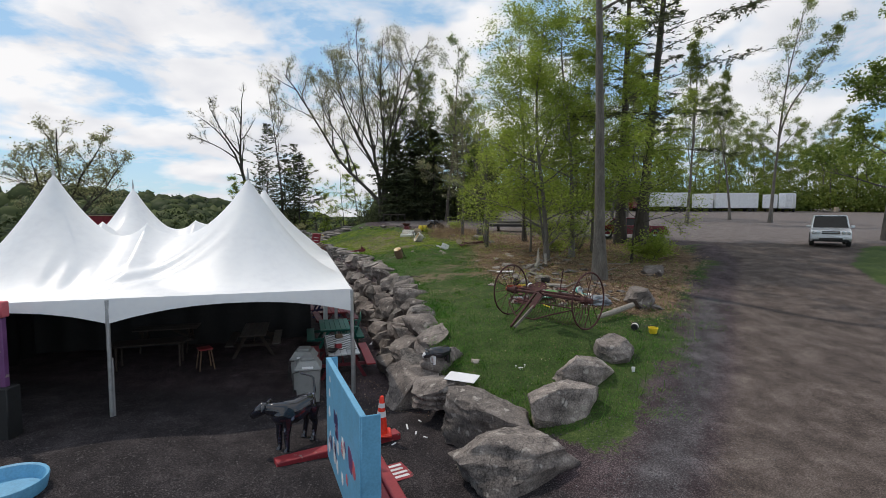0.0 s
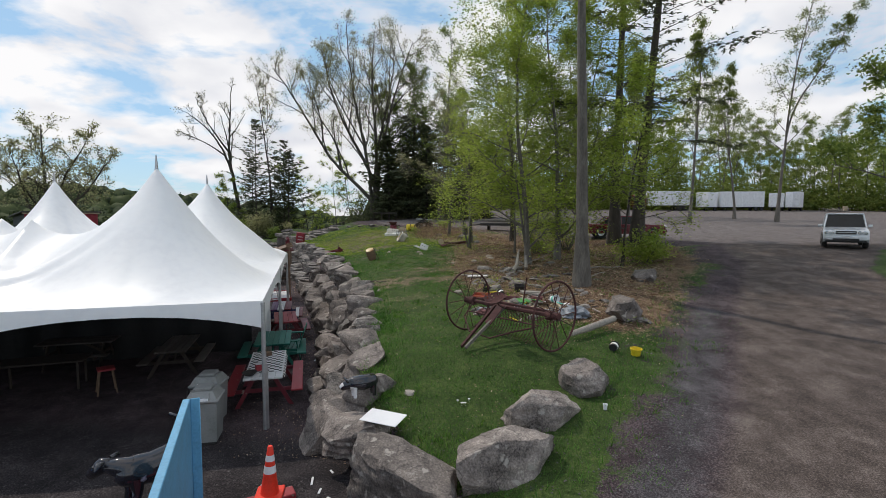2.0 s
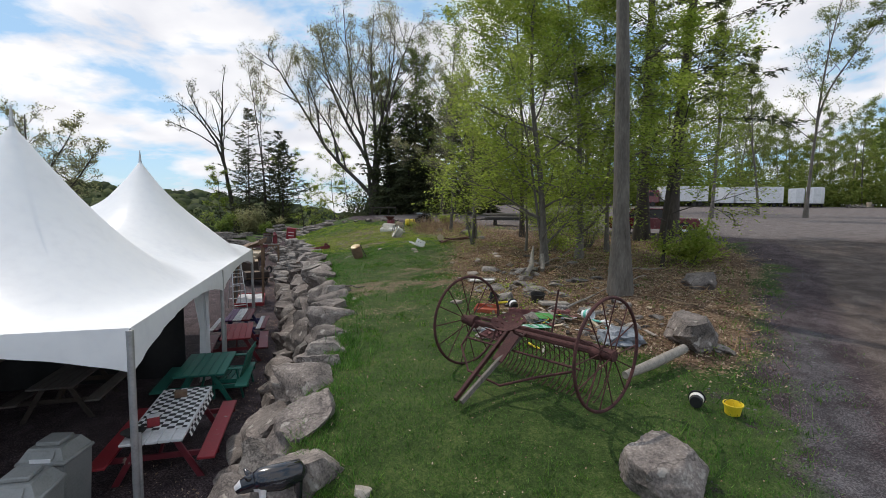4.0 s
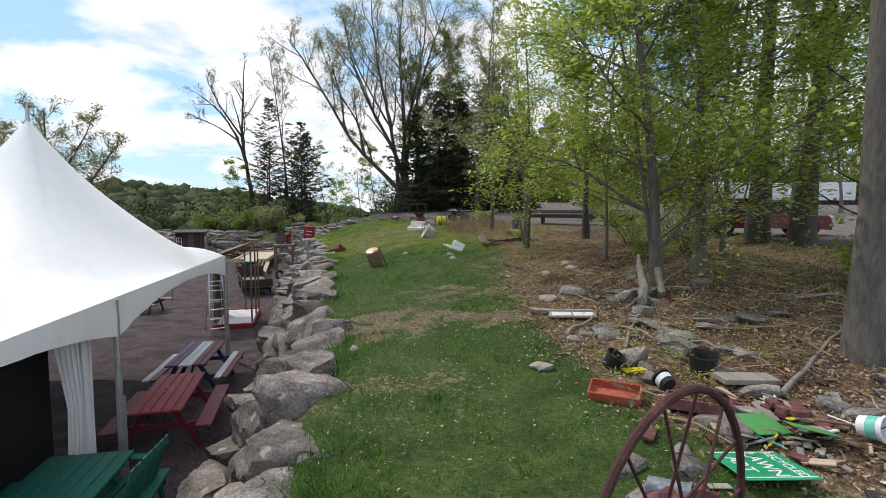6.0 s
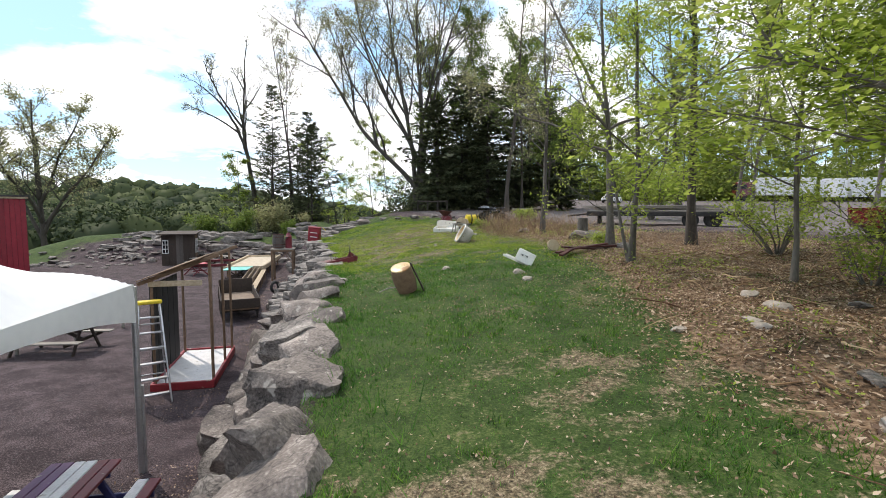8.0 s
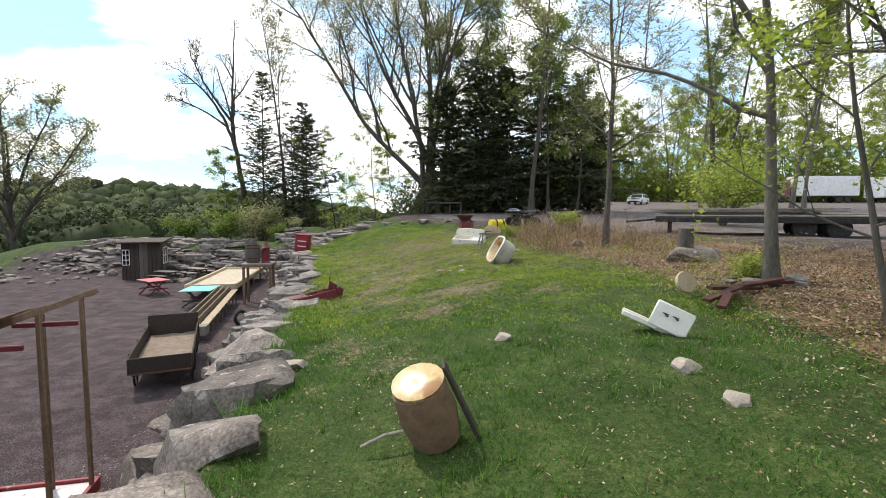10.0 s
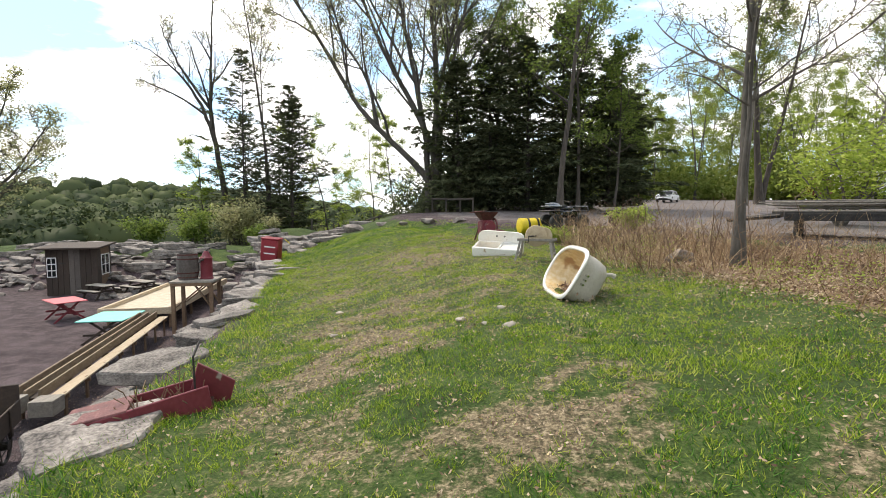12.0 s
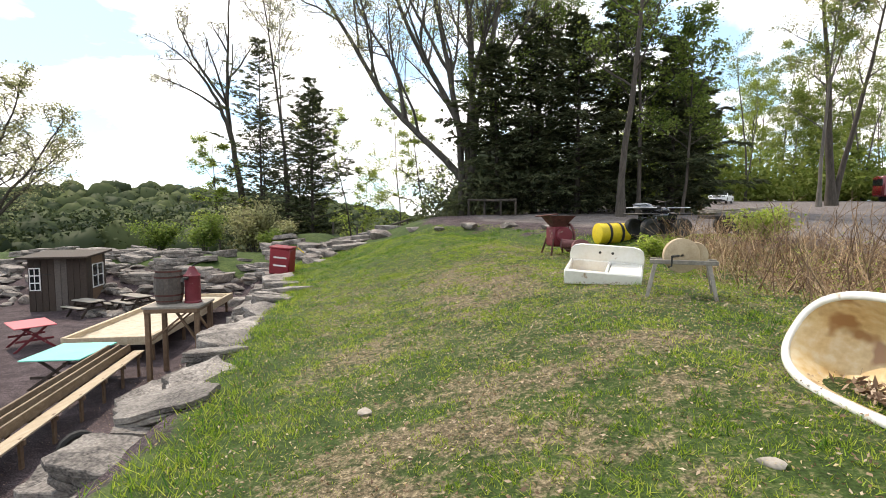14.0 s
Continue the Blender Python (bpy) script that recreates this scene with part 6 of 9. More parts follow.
def barrel_stand():
    c = Vector((-13.12, 45.9))
    zt = 0.26
    t = thing("barrel_stand", pose(c.x, c.y, zt, 0, 0, 17), "tall rough timber stand for a barrel", "stand")
    part("top", Solid().box((0, 0, -0.03), (1.35, 1.15, 0.06)), "wood_grey", t)
    m = pose(c.x, c.y, zt, 0, 0, 17)
    for x in (-0.58, 0.58):
        for y in (-0.48, 0.48):
            w = m @ Vector((x, y, 0))
            part("leg", Solid().box((x, y, (height(w.x, w.y) - zt - 0.06) / 2), (0.11, 0.11, zt - height(w.x, w.y) + 0.02)), "wood_brown", t)
        part("apron", Solid().box((x, 0, -0.11), (0.05, 1.05, 0.1)), "wood_brown", t)
    for y in (-0.48, 0.48):
        part("apron", Solid().box((0, y - 0.08 * (y < 0) + 0.08 * (y > 0), -0.11), (1.25, 0.05, 0.1)), "wood_brown", t)
        part("diagonal_brace", Solid().plank((-0.5, y, -0.85), (0.35, y, -0.15), 0.04, 0.1, (0, 1, 0)), "wood_brown", t)
        part("diagonal_brace", Solid().plank((0.55, y, -0.85), (0.1, y, -0.15), 0.04, 0.1, (0, 1, 0)), "wood_brown", t)
    # cask
    b = thing("wooden_barrel", pose(c.x - 0.25, c.y - 0.05, zt + 0.002), "grey wooden barrel with iron hoops", "barrel")
    k = 20
    H = 0.86
    prof = [0.29, 0.325, 0.345, 0.345, 0.325, 0.29]
    for i in range(k):
        s = Solid()
        a0, a1 = 2 * math.pi * (i + 0.03) / k, 2 * math.pi * (i + 0.97) / k
        vs = []
        for j, r in enumerate(prof):
            z = H * j / 5
            for rr in (r, r - 0.025):
                vs += [(rr * math.cos(a0), rr * math.sin(a0), z), (rr * math.cos(a1), rr * math.sin(a1), z)]
        fs = []
        for j in range(5):
            o = j * 4
            fs += [(o, o + 1, o + 5, o + 4), (o + 3, o + 2, o + 6, o + 7), (o + 2, o, o + 4, o + 6), (o + 1, o + 3, o + 7, o + 5)]
        fs += [(0, 2, 3, 1), (20, 21, 23, 22)]
        part("stave", s.add(vs, fs), "wood_cask", b)
    for z, r in ((0.06, 0.302), (0.2, 0.328), (0.66, 0.328), (0.8, 0.302)):
        part("hoop", Solid().lathe([(r, z), (r + 0.006, z), (r + 0.006, z + 0.045), (r, z + 0.045)], 28), "rust", b)
    part("head", Solid().lathe([(0.0, 0.8), (0.28, 0.8)], 20), "wood_dark", b)
    p = thing("hand_pump", pose(c.x + 0.3, c.y + 0.12, zt + 0.002) @ Matrix.Diagonal((1.25, 1.25, 1.08, 1)), "old dark red cast-iron hand pump", "pump")
    part("body", Solid().lathe([(0.0, 0.0), (0.17, 0.0), (0.17, 0.03), (0.15, 0.05), (0.15, 0.62), (0.17, 0.65), (0.12, 0.7), (0.08, 0.8), (0.05, 0.86), (0.0, 0.86)], 18), "paint_maroon", p)
    part("spout", Solid().tube([(0, -0.1, 0.6), (0, -0.28, 0.6), (0, -0.32, 0.53)], 0.035, 8), "iron", p)
    part("pump_handle", Solid().tube([(0, 0.0, 0.86), (0.1, 0.02, 0.95), (0.34, 0.05, 1.02)], 0.018, 8), "iron", p)


barrel_stand()


def shed():
    t = thing("plank_shed", pose(-25.0, 53.9, height(-25, 53) - 0.05, 0, 0, 24), "small weathered plank shed with a flat roof", "shed")
    W, D, H = 2.2, 2.0, 2.45
    n = 9
    for i in range(n):
        x = -W / 2 + W * (i + 0.5) / n
        part("front_board", Solid().box((x, -D / 2, H / 2), (W / n - 0.012, 0.03, H)), "wood_dark" if i not in (4, 5) else "wood_cask", t)
        part("back_board", Solid().box((x, D / 2, H / 2), (W / n - 0.012, 0.03, H)), "wood_dark", t)
    for i in range(7):
        y = -D / 2 + D * (i + 0.5) / 7
        part("side_board", Solid().box((-W / 2, y, H / 2), (0.03, D / 7 - 0.012, H)), "wood_dark", t)
        if i < 2 or i > 5:
            part("side_board", Solid().box((W / 2, y, H / 2), (0.03, D / 7 - 0.012, H)), "wood_dark", t)
    part("sill_wall", Solid().box((W / 2, 0.12, 0.5), (0.035, 1.2, 1.0)), "wood_brown", t)
    part("head_wall", Solid().box((W / 2, 0.12, 2.25), (0.035, 1.2, 0.4)), "wood_brown", t)
    win = part("window_frame", Solid().box((W / 2 + 0.02, -0.44, 1.52), (0.05, 0.05, 1.06)).box((W / 2 + 0.02, 0.7, 1.52), (0.05, 0.05, 1.06)).box((W / 2 + 0.02, 0.13, 1.52), (0.05, 0.04, 1.06)).box((W / 2 + 0.02, 0.13, 2.05), (0.05, 1.18, 0.05)).box((W / 2 + 0.02, 0.13, 1.0), (0.05, 1.18, 0.05)).box((W / 2 + 0.02, 0.13, 1.52), (0.05, 1.18, 0.035)), "paint_white", t)
    for y in (-0.16, 0.42):
        for z in (1.26, 1.79):
            part("pane", Solid().box((W / 2 + 0.005, y, z), (0.008, 0.5, 0.46)), "dark_glass", win)
    fw = part("window_frame", Solid().box((-0.85, -D / 2 - 0.03, 1.5), (0.42, 0.03, 1.0)), "paint_white", t)
    for x in (-0.945, -0.755):
        for z in (1.18, 1.5, 1.82):
            part("pane", Solid().box((x, -D / 2 - 0.047, z), (0.15, 0.01, 0.27)), "dark_glass", fw)
    part("roof", Solid().box((0, -0.1, H + 0.07), (W + 0.5, D + 0.7, 0.09), (3, 0, 0)), "wood_dark", t)
    part("door_hinge", Solid().box((-0.4, -D / 2 - 0.025, 1.7), (0.3, 0.014, 0.05)), "iron", t)


shed()
picnic_table(on_land(-22.6, 52.5, 75), ["wood_grey"] * 4, ["wood_grey"], "wood_dark", "small weathered picnic table by the shed", L=1.4, W=0.6, H=0.66)
picnic_table(on_land(-21.1, 53.4, 70), ["wood_grey"] * 4, ["wood_grey"], "wood_dark", "small weathered picnic table by the shed", L=1.5, W=0.6, H=0.66)
picnic_table(on_land(-12.6, 29.9, 100), ["wood_dark"] * 4, ["wood_grey"], "wood_dark", "dark picnic table beyond the tent", L=2.2)
rail = thing("hitching_rail", on_land(-13.2, 31.2, 84), "low weathered rail on posts", "rail")
part("top_rail", Solid().tube([(-1.8, 0, 0.62), (1.8, 0, 0.6)], 0.04, 8), "wood_grey", rail)
for x in (-1.7, 0, 1.7):
    part("post", Solid().tube([(x, 0, -0.1), (x, 0, 0.66)], 0.045, 8), "wood_grey", rail)


def barn():
    t = thing("red_barn", pose(-33.0, 45.25, height(-32, 47) - 0.2, 0, 0, 50), "red painted board building with a pale eave", "barn")
    W, D, H = 5.0, 5.0, 3.26 - height(-32, 47) + 0.2
    for i in range(20):
        part("front_board", Solid().box((-W / 2 + 0.25 * (i + 0.5), -D / 2, H / 2), (0.242, 0.04, H)), "barn_red", t)
    for i in range(20):
        part("side_board", Solid().box((W / 2, -D / 2 + 0.25 * (i + 0.5), H / 2), (0.04, 0.242, H)), "barn_red", t)
    part("core_wall", Solid().box((0, 0, H / 2), (W - 0.08, D - 0.08, H - 0.02)), "black", t)
    part("eave_board", Solid().box((0, -D / 2 - 0.08, H + 0.02), (W + 0.3, 0.14, 0.14)), "wood_tan", t)
    part("roof", Solid().plank((0, -D / 2 - 0.25, H + 0.12), (0, D / 2 + 0.25, H - 0.3), W + 0.5, 0.1, (0, 0, 1)), "iron", t)


barn()

# ---- things on the lawn ----
def hay_rake():
    a, b = Vector((1.97, 14.1, 1.12)), Vector((3.65, 12.2, 1.1))
    mid = (a + b) / 2
    yaw = math.degrees(math.atan2(b.y - a.y, b.x - a.x))
    g = height(mid.x, mid.y)
    t = thing("hay_rake", pose(mid.x, mid.y, g, 0, 0, yaw), "rusted horse-drawn hay rake with tall spoked wheels", "hay rake")
    L, z = (b - a).length, 0.74
    for s in (-1, 1):
        spoked_wheel(t, pose(s * L / 2, 0, z), 0.715, 14, 0.022, 0.075, "rust_old", 0.07)
    part("axle_beam", Solid().box((0, 0, z), (L - 0.1, 0.085, 0.08), b=0.02).box((0, 0.05, z + 0.07), (L - 0.5, 0.05, 0.05)), "rust_old", t)
    for s in (-1, 1):
        part("collar", Solid().tube([(s * (L / 2 - 0.2), 0, z), (s * (L / 2 - 0.06), 0, z)], 0.1, 14), "rust_old", t)
    for i in range(24):
        x = -L / 2 + 0.28 + (L - 0.56) * i / 23
        pts = [(x, 0.05 + 0.42 * math.sin(q) * 1.0, z - 0.36 + 0.4 * math.cos(q)) for q in (0.2, 0.7, 1.2, 1.7, 2.2, 2.6, 2.9)]
        part("tine", Solid().tube(pts, 0.008, 5), "rust_old", t)
    part("tine_bar", Solid().tube([(-L / 2 + 0.2, 0.3, z - 0.05), (L / 2 - 0.2, 0.3, z - 0.05)], 0.016, 6), "rust_old", t)
    part("cleaner_bar", Solid().tube([(-L / 2 + 0.22, -0.25, z - 0.2), (L / 2 - 0.22, -0.25, z - 0.2)], 0.018, 6), "rust_old", t)
    for i in range(12):
        x = -L / 2 + 0.35 + (L - 0.7) * i / 11
        part("cleaner_rod", Solid().tube([(x, -0.25, z - 0.2), (x, 0.1, z - 0.1), (x, 0.42, z - 0.35)], 0.006, 4), "rust_old", t)
    part("foot_lever", Solid().tube([(-1.0, -0.1, z), (-1.05, -0.35, z - 0.32), (-0.6, -0.62, z - 0.55), (0.1, -0.7, z - 0.56), (0.5, -0.45, z - 0.4), (0.95, -0.2, z - 0.25)], 0.018, 6), "rust_old", t)
    for s in (-1, 1):
        part("tongue_bar", Solid().plank((-0.25 + s * 0.14, -0.02, z - 0.02), (-0.14 + s * 0.06, -1.24, 0.03), 0.05, 0.07, (0, 0.6, 1)), "bark" if s > 0 else "rust_old", t)
    part("tongue_plate", Solid().plank((-0.15, -0.1, z + 0.02), (-0.1, -0.55, z - 0.3), 0.17, 0.02, (0, 0.6, 1)), "rust_old", t)
    part("seat_spring", Solid().tube([(-0.05, 0.0, z + 0.02), (0.05, -0.2, z + 0.02), (0.05, -0.36, z + 0.1), (0.05, -0.42, z + 0.2)], 0.02, 6), "rust_old", t)
    # pressed-iron seat with drain holes
    vs, fs, nr, na = [], [], 7, 24
    for i in range(nr + 1):
        r = i / nr
        for j in range(na):
            q = 2 * math.pi * j / na
            wx, wy = 0.25 * r * math.cos(q), 0.2 * r * math.sin(q)
            lift = 0.11 * r ** 2.2 * (1.15 if math.sin(q) < 0.2 else 0.55)
            vs.append((wx, wy, lift))
    fs = [(i * na + j, i * na + (j + 1) % na, (i + 1) * na + (j + 1) % na, (i + 1) * na + j) for i in range(nr) for j in range(na)
          if not (i in (3, 5) and j % 3 == 0)]
    seat = Solid().add(vs + [(x, y, h - 0.008) for x, y, h in vs], fs + [tuple(k + len(vs) for k in reversed(f)) for f in fs])
    part("seat", seat.move(pose(0.05, -0.44, z + 0.21, 38, 0, 8)), "rust_old", t, "pierced pressed-iron seat")
    part("lever", Solid().tube([(0.35, 0.06, z), (0.42, 0.12, z + 0.7)], 0.014, 6), "rust_old", t)


hay_rake()


def keg_stump(m):
    t = thing("wooden_keg", m, "tilted old wooden keg with a dark board leaning on it", "keg")
    part("keg", Solid().lathe([(0.0, 0.0), (0.2, 0.0), (0.235, 0.25), (0.215, 0.5), (0.19, 0.5), (0.19, 0.47), (0.0, 0.47)], 16), "wood_brown", t, at=pose(0, 0, 0.04, 14, -18, 0))
    part("cap", Solid().lathe([(0.0, 0.0), (0.2, 0.0), (0.21, 0.03), (0.17, 0.05), (0.0, 0.03)], 18), "enamel_stained", t, "rust-streaked pale cap", at=pose(-0.15, -0.12, 0.52, 16, -20, 15))
    part("board", Solid().plank((0.36, 0.05, -0.02), (0.05, 0.08, 0.62), 0.3, 0.03, (1, 0, 0.5)), "wood_dark", t)
    part("stick", Solid().tube([(-0.25, -0.05, 0.12), (-0.42, -0.08, 0.1), (-0.6, -0.1, 0.02)], 0.014, 6), "wood_grey", t)


keg_stump(on_land(-2.45, 27.85, 10))


def lying_sink(m):
    t = thing("kitchen_sink", m, "white enamel sink with drainboard tipped on its side", "sink")
    # the sink lies on one end: its back panel leans and faces the lawn, the drainboard sticks out low
    part("backsplash", Solid().box((0.3, 0, 0.33), (0.66, 0.05, 0.46), (-10, 24, 0), b=0.022), "enamel", t)
    for x, z in ((0.2, 0.43), (0.36, 0.37)):
        part("tap", Solid().tube([(x, -0.02, z), (x, -0.08, z), (x + 0.03, -0.12, z - 0.03)], 0.017, 8).tube([(x - 0.05, -0.08, z + 0.03), (x + 0.05, -0.08, z - 0.01)], 0.011, 6), "iron", t)
    part("drainboard", Solid().box((-0.22, 0.2, 0.26), (0.62, 0.42, 0.04), (-6, 22, 0), b=0.018), "enamel", t)
    part("rim", Solid().box((-0.22, 0.0, 0.29), (0.62, 0.035, 0.09), (-6, 22, 0), b=0.014).box((-0.22, 0.4, 0.26), (0.62, 0.035, 0.09), (-6, 22, 0), b=0.014), "enamel", t)
    part("bowl", Solid().box((0.26, 0.25, 0.14), (0.52, 0.44, 0.22), (-6, 14, 0), b=0.06), "enamel", t)


lying_sink(on_land(-0.08, 30.25, -14, -0.03, 0.7))
single("log_slice", Solid().lathe([(0.0, 0.0), (0.17, 0.0), (0.18, 0.03), (0.17, 0.07), (0.0, 0.07)], 18), "stone_wheel", pose(1.05, 32.4, height(1.05, 32.4) + 0.2, 70, 0, 20), "pale cut log slice leaning in the brush", "log slice")


def trough_planter():
    t = thing("planter_trough", pose(-6.15, 34.75, 0.4, 8, 0, -59) @ Matrix.Diagonal((1.25, 1, 1.45, 1)), "dark red wooden trough with dead plants", "planter")
    L = 1.08
    for s in (-1, 1):
        part("side_board", Solid().plank((s * 0.17, -L / 2, 0.13), (s * 0.14, L / 2, 0.17), 0.025, 0.26, (0, 0, 1)), "paint_maroon", t)
    part("bottom", Solid().box((0, 0, 0.05), (0.32, L - 0.04, 0.03)), "paint_maroon", t)
    part("end_board", Solid().plank((-0.17, L / 2 - 0.12, 0.02), (-0.17, L / 2 + 0.08, 0.34), 0.03, 0.34, (0, 1, 0)).move(pose(0.17, 0, 0)), "paint_maroon", t)
    part("end_board", Solid().box((0, -L / 2, 0.13), (0.36, 0.025, 0.26)), "paint_maroon", t)
    part("cover_board", Solid().box((0, -0.36, 0.27), (0.34, 0.5, 0.02)), "rust_red", t)
    soil = Solid().box((0, 0.15, 0.16), (0.28, 0.8, 0.06))
    part("soil", soil, "rust", t)
    rnd = random.Random(6)
    st = Solid()
    for i in range(40):
        p = Vector((rnd.uniform(-0.1, 0.1), rnd.uniform(-0.15, 0.5), 0.17))
        st.tube(limb(rnd, p, (rnd.gauss(0, 0.5), rnd.gauss(0, 0.5), 1), rnd.uniform(0.1, 0.3), 3, 0.3, -0.05), 0.005, 4)
    part("dead_stems", st, "wood_brown", t)
    part("handle", Solid().tube([(0.1, 0.42, 0.28), (0.12, 0.46, 0.5), (0.0, 0.52, 0.56)], 0.01, 6), "iron", t)


trough_planter()


def drinks_cooler():
    x, y = -13.45, 51.9
    t = thing("drinks_cooler", pose(x, y, height(x, y) + 0.02, 3, 6, 4), "old red metal drinks cooler, tilted, on the stony edge", "cooler")
    part("body", Solid().box((0, 0, 0.5), (0.78, 0.6, 0.98), b=0.04), "barn_red", t)
    part("lid", Solid().box((0, 0, 1.02), (0.82, 0.64, 0.07), b=0.025), "barn_red", t)
    for z in (0.66, 0.36):
        part("panel_mark", Solid().box((0.03, -0.304, z), (0.5, 0.008, 0.06)), "paint_white", t, "pale band of worn lettering")
    part("cross_stick", Solid().tube([(0.5, 0.2, 1.02), (0.75, 0.2, 0.85)], 0.018, 6), "yellow", t)


drinks_cooler()


def bath_tub():
    # rests on one long side; the mouth looks to the wall
    X = Vector((0.16, -1, 0.0)).normalized()
    Z = Vector((-0.86, -0.14, 0.5)); Z = (Z - X * Z.dot(X)).normalized()
    Y = Z.cross(X)
    m = Matrix((X, Y, Z)).transposed().to_4x4()
    m.translation = Vector((-2.05, 38.38, 1.6))
    t = thing("bath_tub", m, "old white cast-iron bath on its side, stained inside", "bath tub")
    L, W, D = 1.42, 0.76, 0.42

    def ring(k, grow, z):
        """Outline of the bath: square drain end, round head end; k shrinks it."""
        out = []
        n = 48
        for i in range(n):
            q = 2 * math.pi * i / n
            cx, cy = math.cos(q), math.sin(q)
            e = 0.45 if cx > 0 else 0.75
            x = math.copysign(abs(cx) ** e, cx) * (L / 2 + grow) * (k if cx > 0 else k * 0.96 - (1 - k) * 0.35)
            y = math.copysign(abs(cy) ** e, cy) * (W / 2 + grow) * k
            out.append((x, y, z))
        return out
    n = 48

    def loft(rings):
        s = Solid()
        s.add([p for r in rings for p in r], [(i * n + j, i * n + (j + 1) % n, (i + 1) * n + (j + 1) % n, (i + 1) * n + j) for i in range(len(rings) - 1) for j in range(n)])
        return s
    inner = loft([ring(1.0, -0.02, 0.0), ring(0.97, -0.02, -0.05), ring(0.92, -0.02, -0.2), ring(0.84, -0.02, -0.34), ring(0.72, -0.02, -0.4), ring(0.3, 0, -0.41), ring(0.01, 0, -0.41)])
    part("basin", inner, "enamel_stained", t, "rust-stained enamel inside", angle=80)
    outer = loft([ring(0.985, 0.0, -0.02), ring(0.97, 0.01, -0.2), ring(0.9, 0.01, -0.36), ring(0.76, 0.0, -0.44), ring(0.3, 0, -0.455), ring(0.01, 0, -0.455)])
    part("outside", outer, "iron_cream", t, angle=80)
    lip = []
    for a in np.linspace(0, 2 * math.pi, 9):
        lip.append(ring(1.0, 0.012 + 0.036 * math.cos(a), 0.005 + 0.026 * math.sin(a)))
    part("rim", loft(lip), "enamel", t, "rolled white enamel rim", angle=80)
    part("drain", Solid().lathe([(0.0, 0.0), (0.03, 0.0), (0.035, 0.006)], 14, pose(0.48, 0, -0.392)), "iron", t)
    for y, r in ((-0.07, 0.016), (0.07, 0.016), (0.0, 0.013)):
        part("tap_fitting", Solid().tube([(L / 2 - 0.08, y, -0.1), (L / 2 + 0.07, y, -0.11)], r, 10), "chrome", t)
    for x in (-0.45, 0.45):
        for s in (-1, 1):
            part("claw_foot", Solid().tube([(x, s * 0.22, -0.43), (x * 1.05, s * 0.27, -0.5), (x * 1.05, s * 0.27, -0.56)], [0.035, 0.028, 0.04], 8), "iron_cream", t)
    inv = m.inverted()
    lv, lf = [], []
    rnd = random.Random(9)
    heap = Solid()
    for i in range(420):
        c = inv @ (m @ Vector((rnd.gauss(0.2, 0.2), -0.26 + abs(rnd.gauss(0, 0.05)), rnd.uniform(-0.34, -0.12))))
        a = Vector((rnd.gauss(0, 1), rnd.gauss(0, 1), rnd.gauss(0, 1))).normalized() * rnd.uniform(0.02, 0.06)
        b = a.cross(Vector((rnd.gauss(0, 1), rnd.gauss(0, 1), rnd.gauss(0, 1)))).normalized() * 0.016
        heap.add([c + a, c + b, c - a, c - b], [(0, 1, 2, 3)])
    tagged(part("leaf_mulch", heap, "dead_leaf", t, "heap of wet brown leaves", smooth=False), kind="stuff")


bath_tub()


def farm_sink():
    t = thing("farm_sink", pose(-3.08, 43.0, height(-3.08, 43.0) + 0.0, 14, 3, -14), "white enamel double farm sink with backsplash on the grass", "sink")
    W, D, H = 1.18, 0.56, 0.26
    for x, y, sx, sy in ((0, -D / 2, W, 0.06), (0, D / 2, W, 0.07), (-W / 2 + 0.03, 0, 0.06, D), (W / 2 - 0.03, 0, 0.06, D), (0.06, 0, 0.05, D)):
        part("wall", Solid().box((x, y, H / 2), (sx, sy, H), b=0.022), "enamel", t)
    part("floor", Solid().box((0, 0, 0.05), (W - 0.06, D - 0.06, 0.04)), "enamel_stained", t)
    part("drainboard", Solid().box((0.34, 0, H - 0.04), (0.5, D - 0.08, 0.03), (0, -2, 0)), "enamel", t)
    bs = Solid()
    k = 12
    prof = [(-W / 2, 0), (W / 2, 0), (W / 2, 0.1)] + [(W / 2 - 0.18 + 0.18 * math.cos(q), 0.12 + 0.14 * math.sin(q)) for q in (0.5, 1.0, 1.57)] + [(-W / 2 + 0.18 - 0.18 * math.cos(q), 0.12 + 0.14 * math.sin(q)) for q in (1.57, 1.0, 0.5)] + [(-W / 2, 0.1)]
    n = len(prof)
    bs.add([(x, y, H + z) for y in (D / 2 - 0.02, D / 2 + 0.035) for x, z in prof], [tuple(range(n)), tuple(range(n, 2 * n))[::-1]] + [(i, i + n, (i + 1) % n + n, (i + 1) % n) for i in range(n)])
    part("backsplash", bs, "enamel", t)
    for x in (-0.1, 0.1):
        part("tap_hole", Solid().tube([(x, D / 2 - 0.03, H + 0.14), (x, D / 2 - 0.018, H + 0.14)], 0.022, 12), "iron", t)


farm_sink()


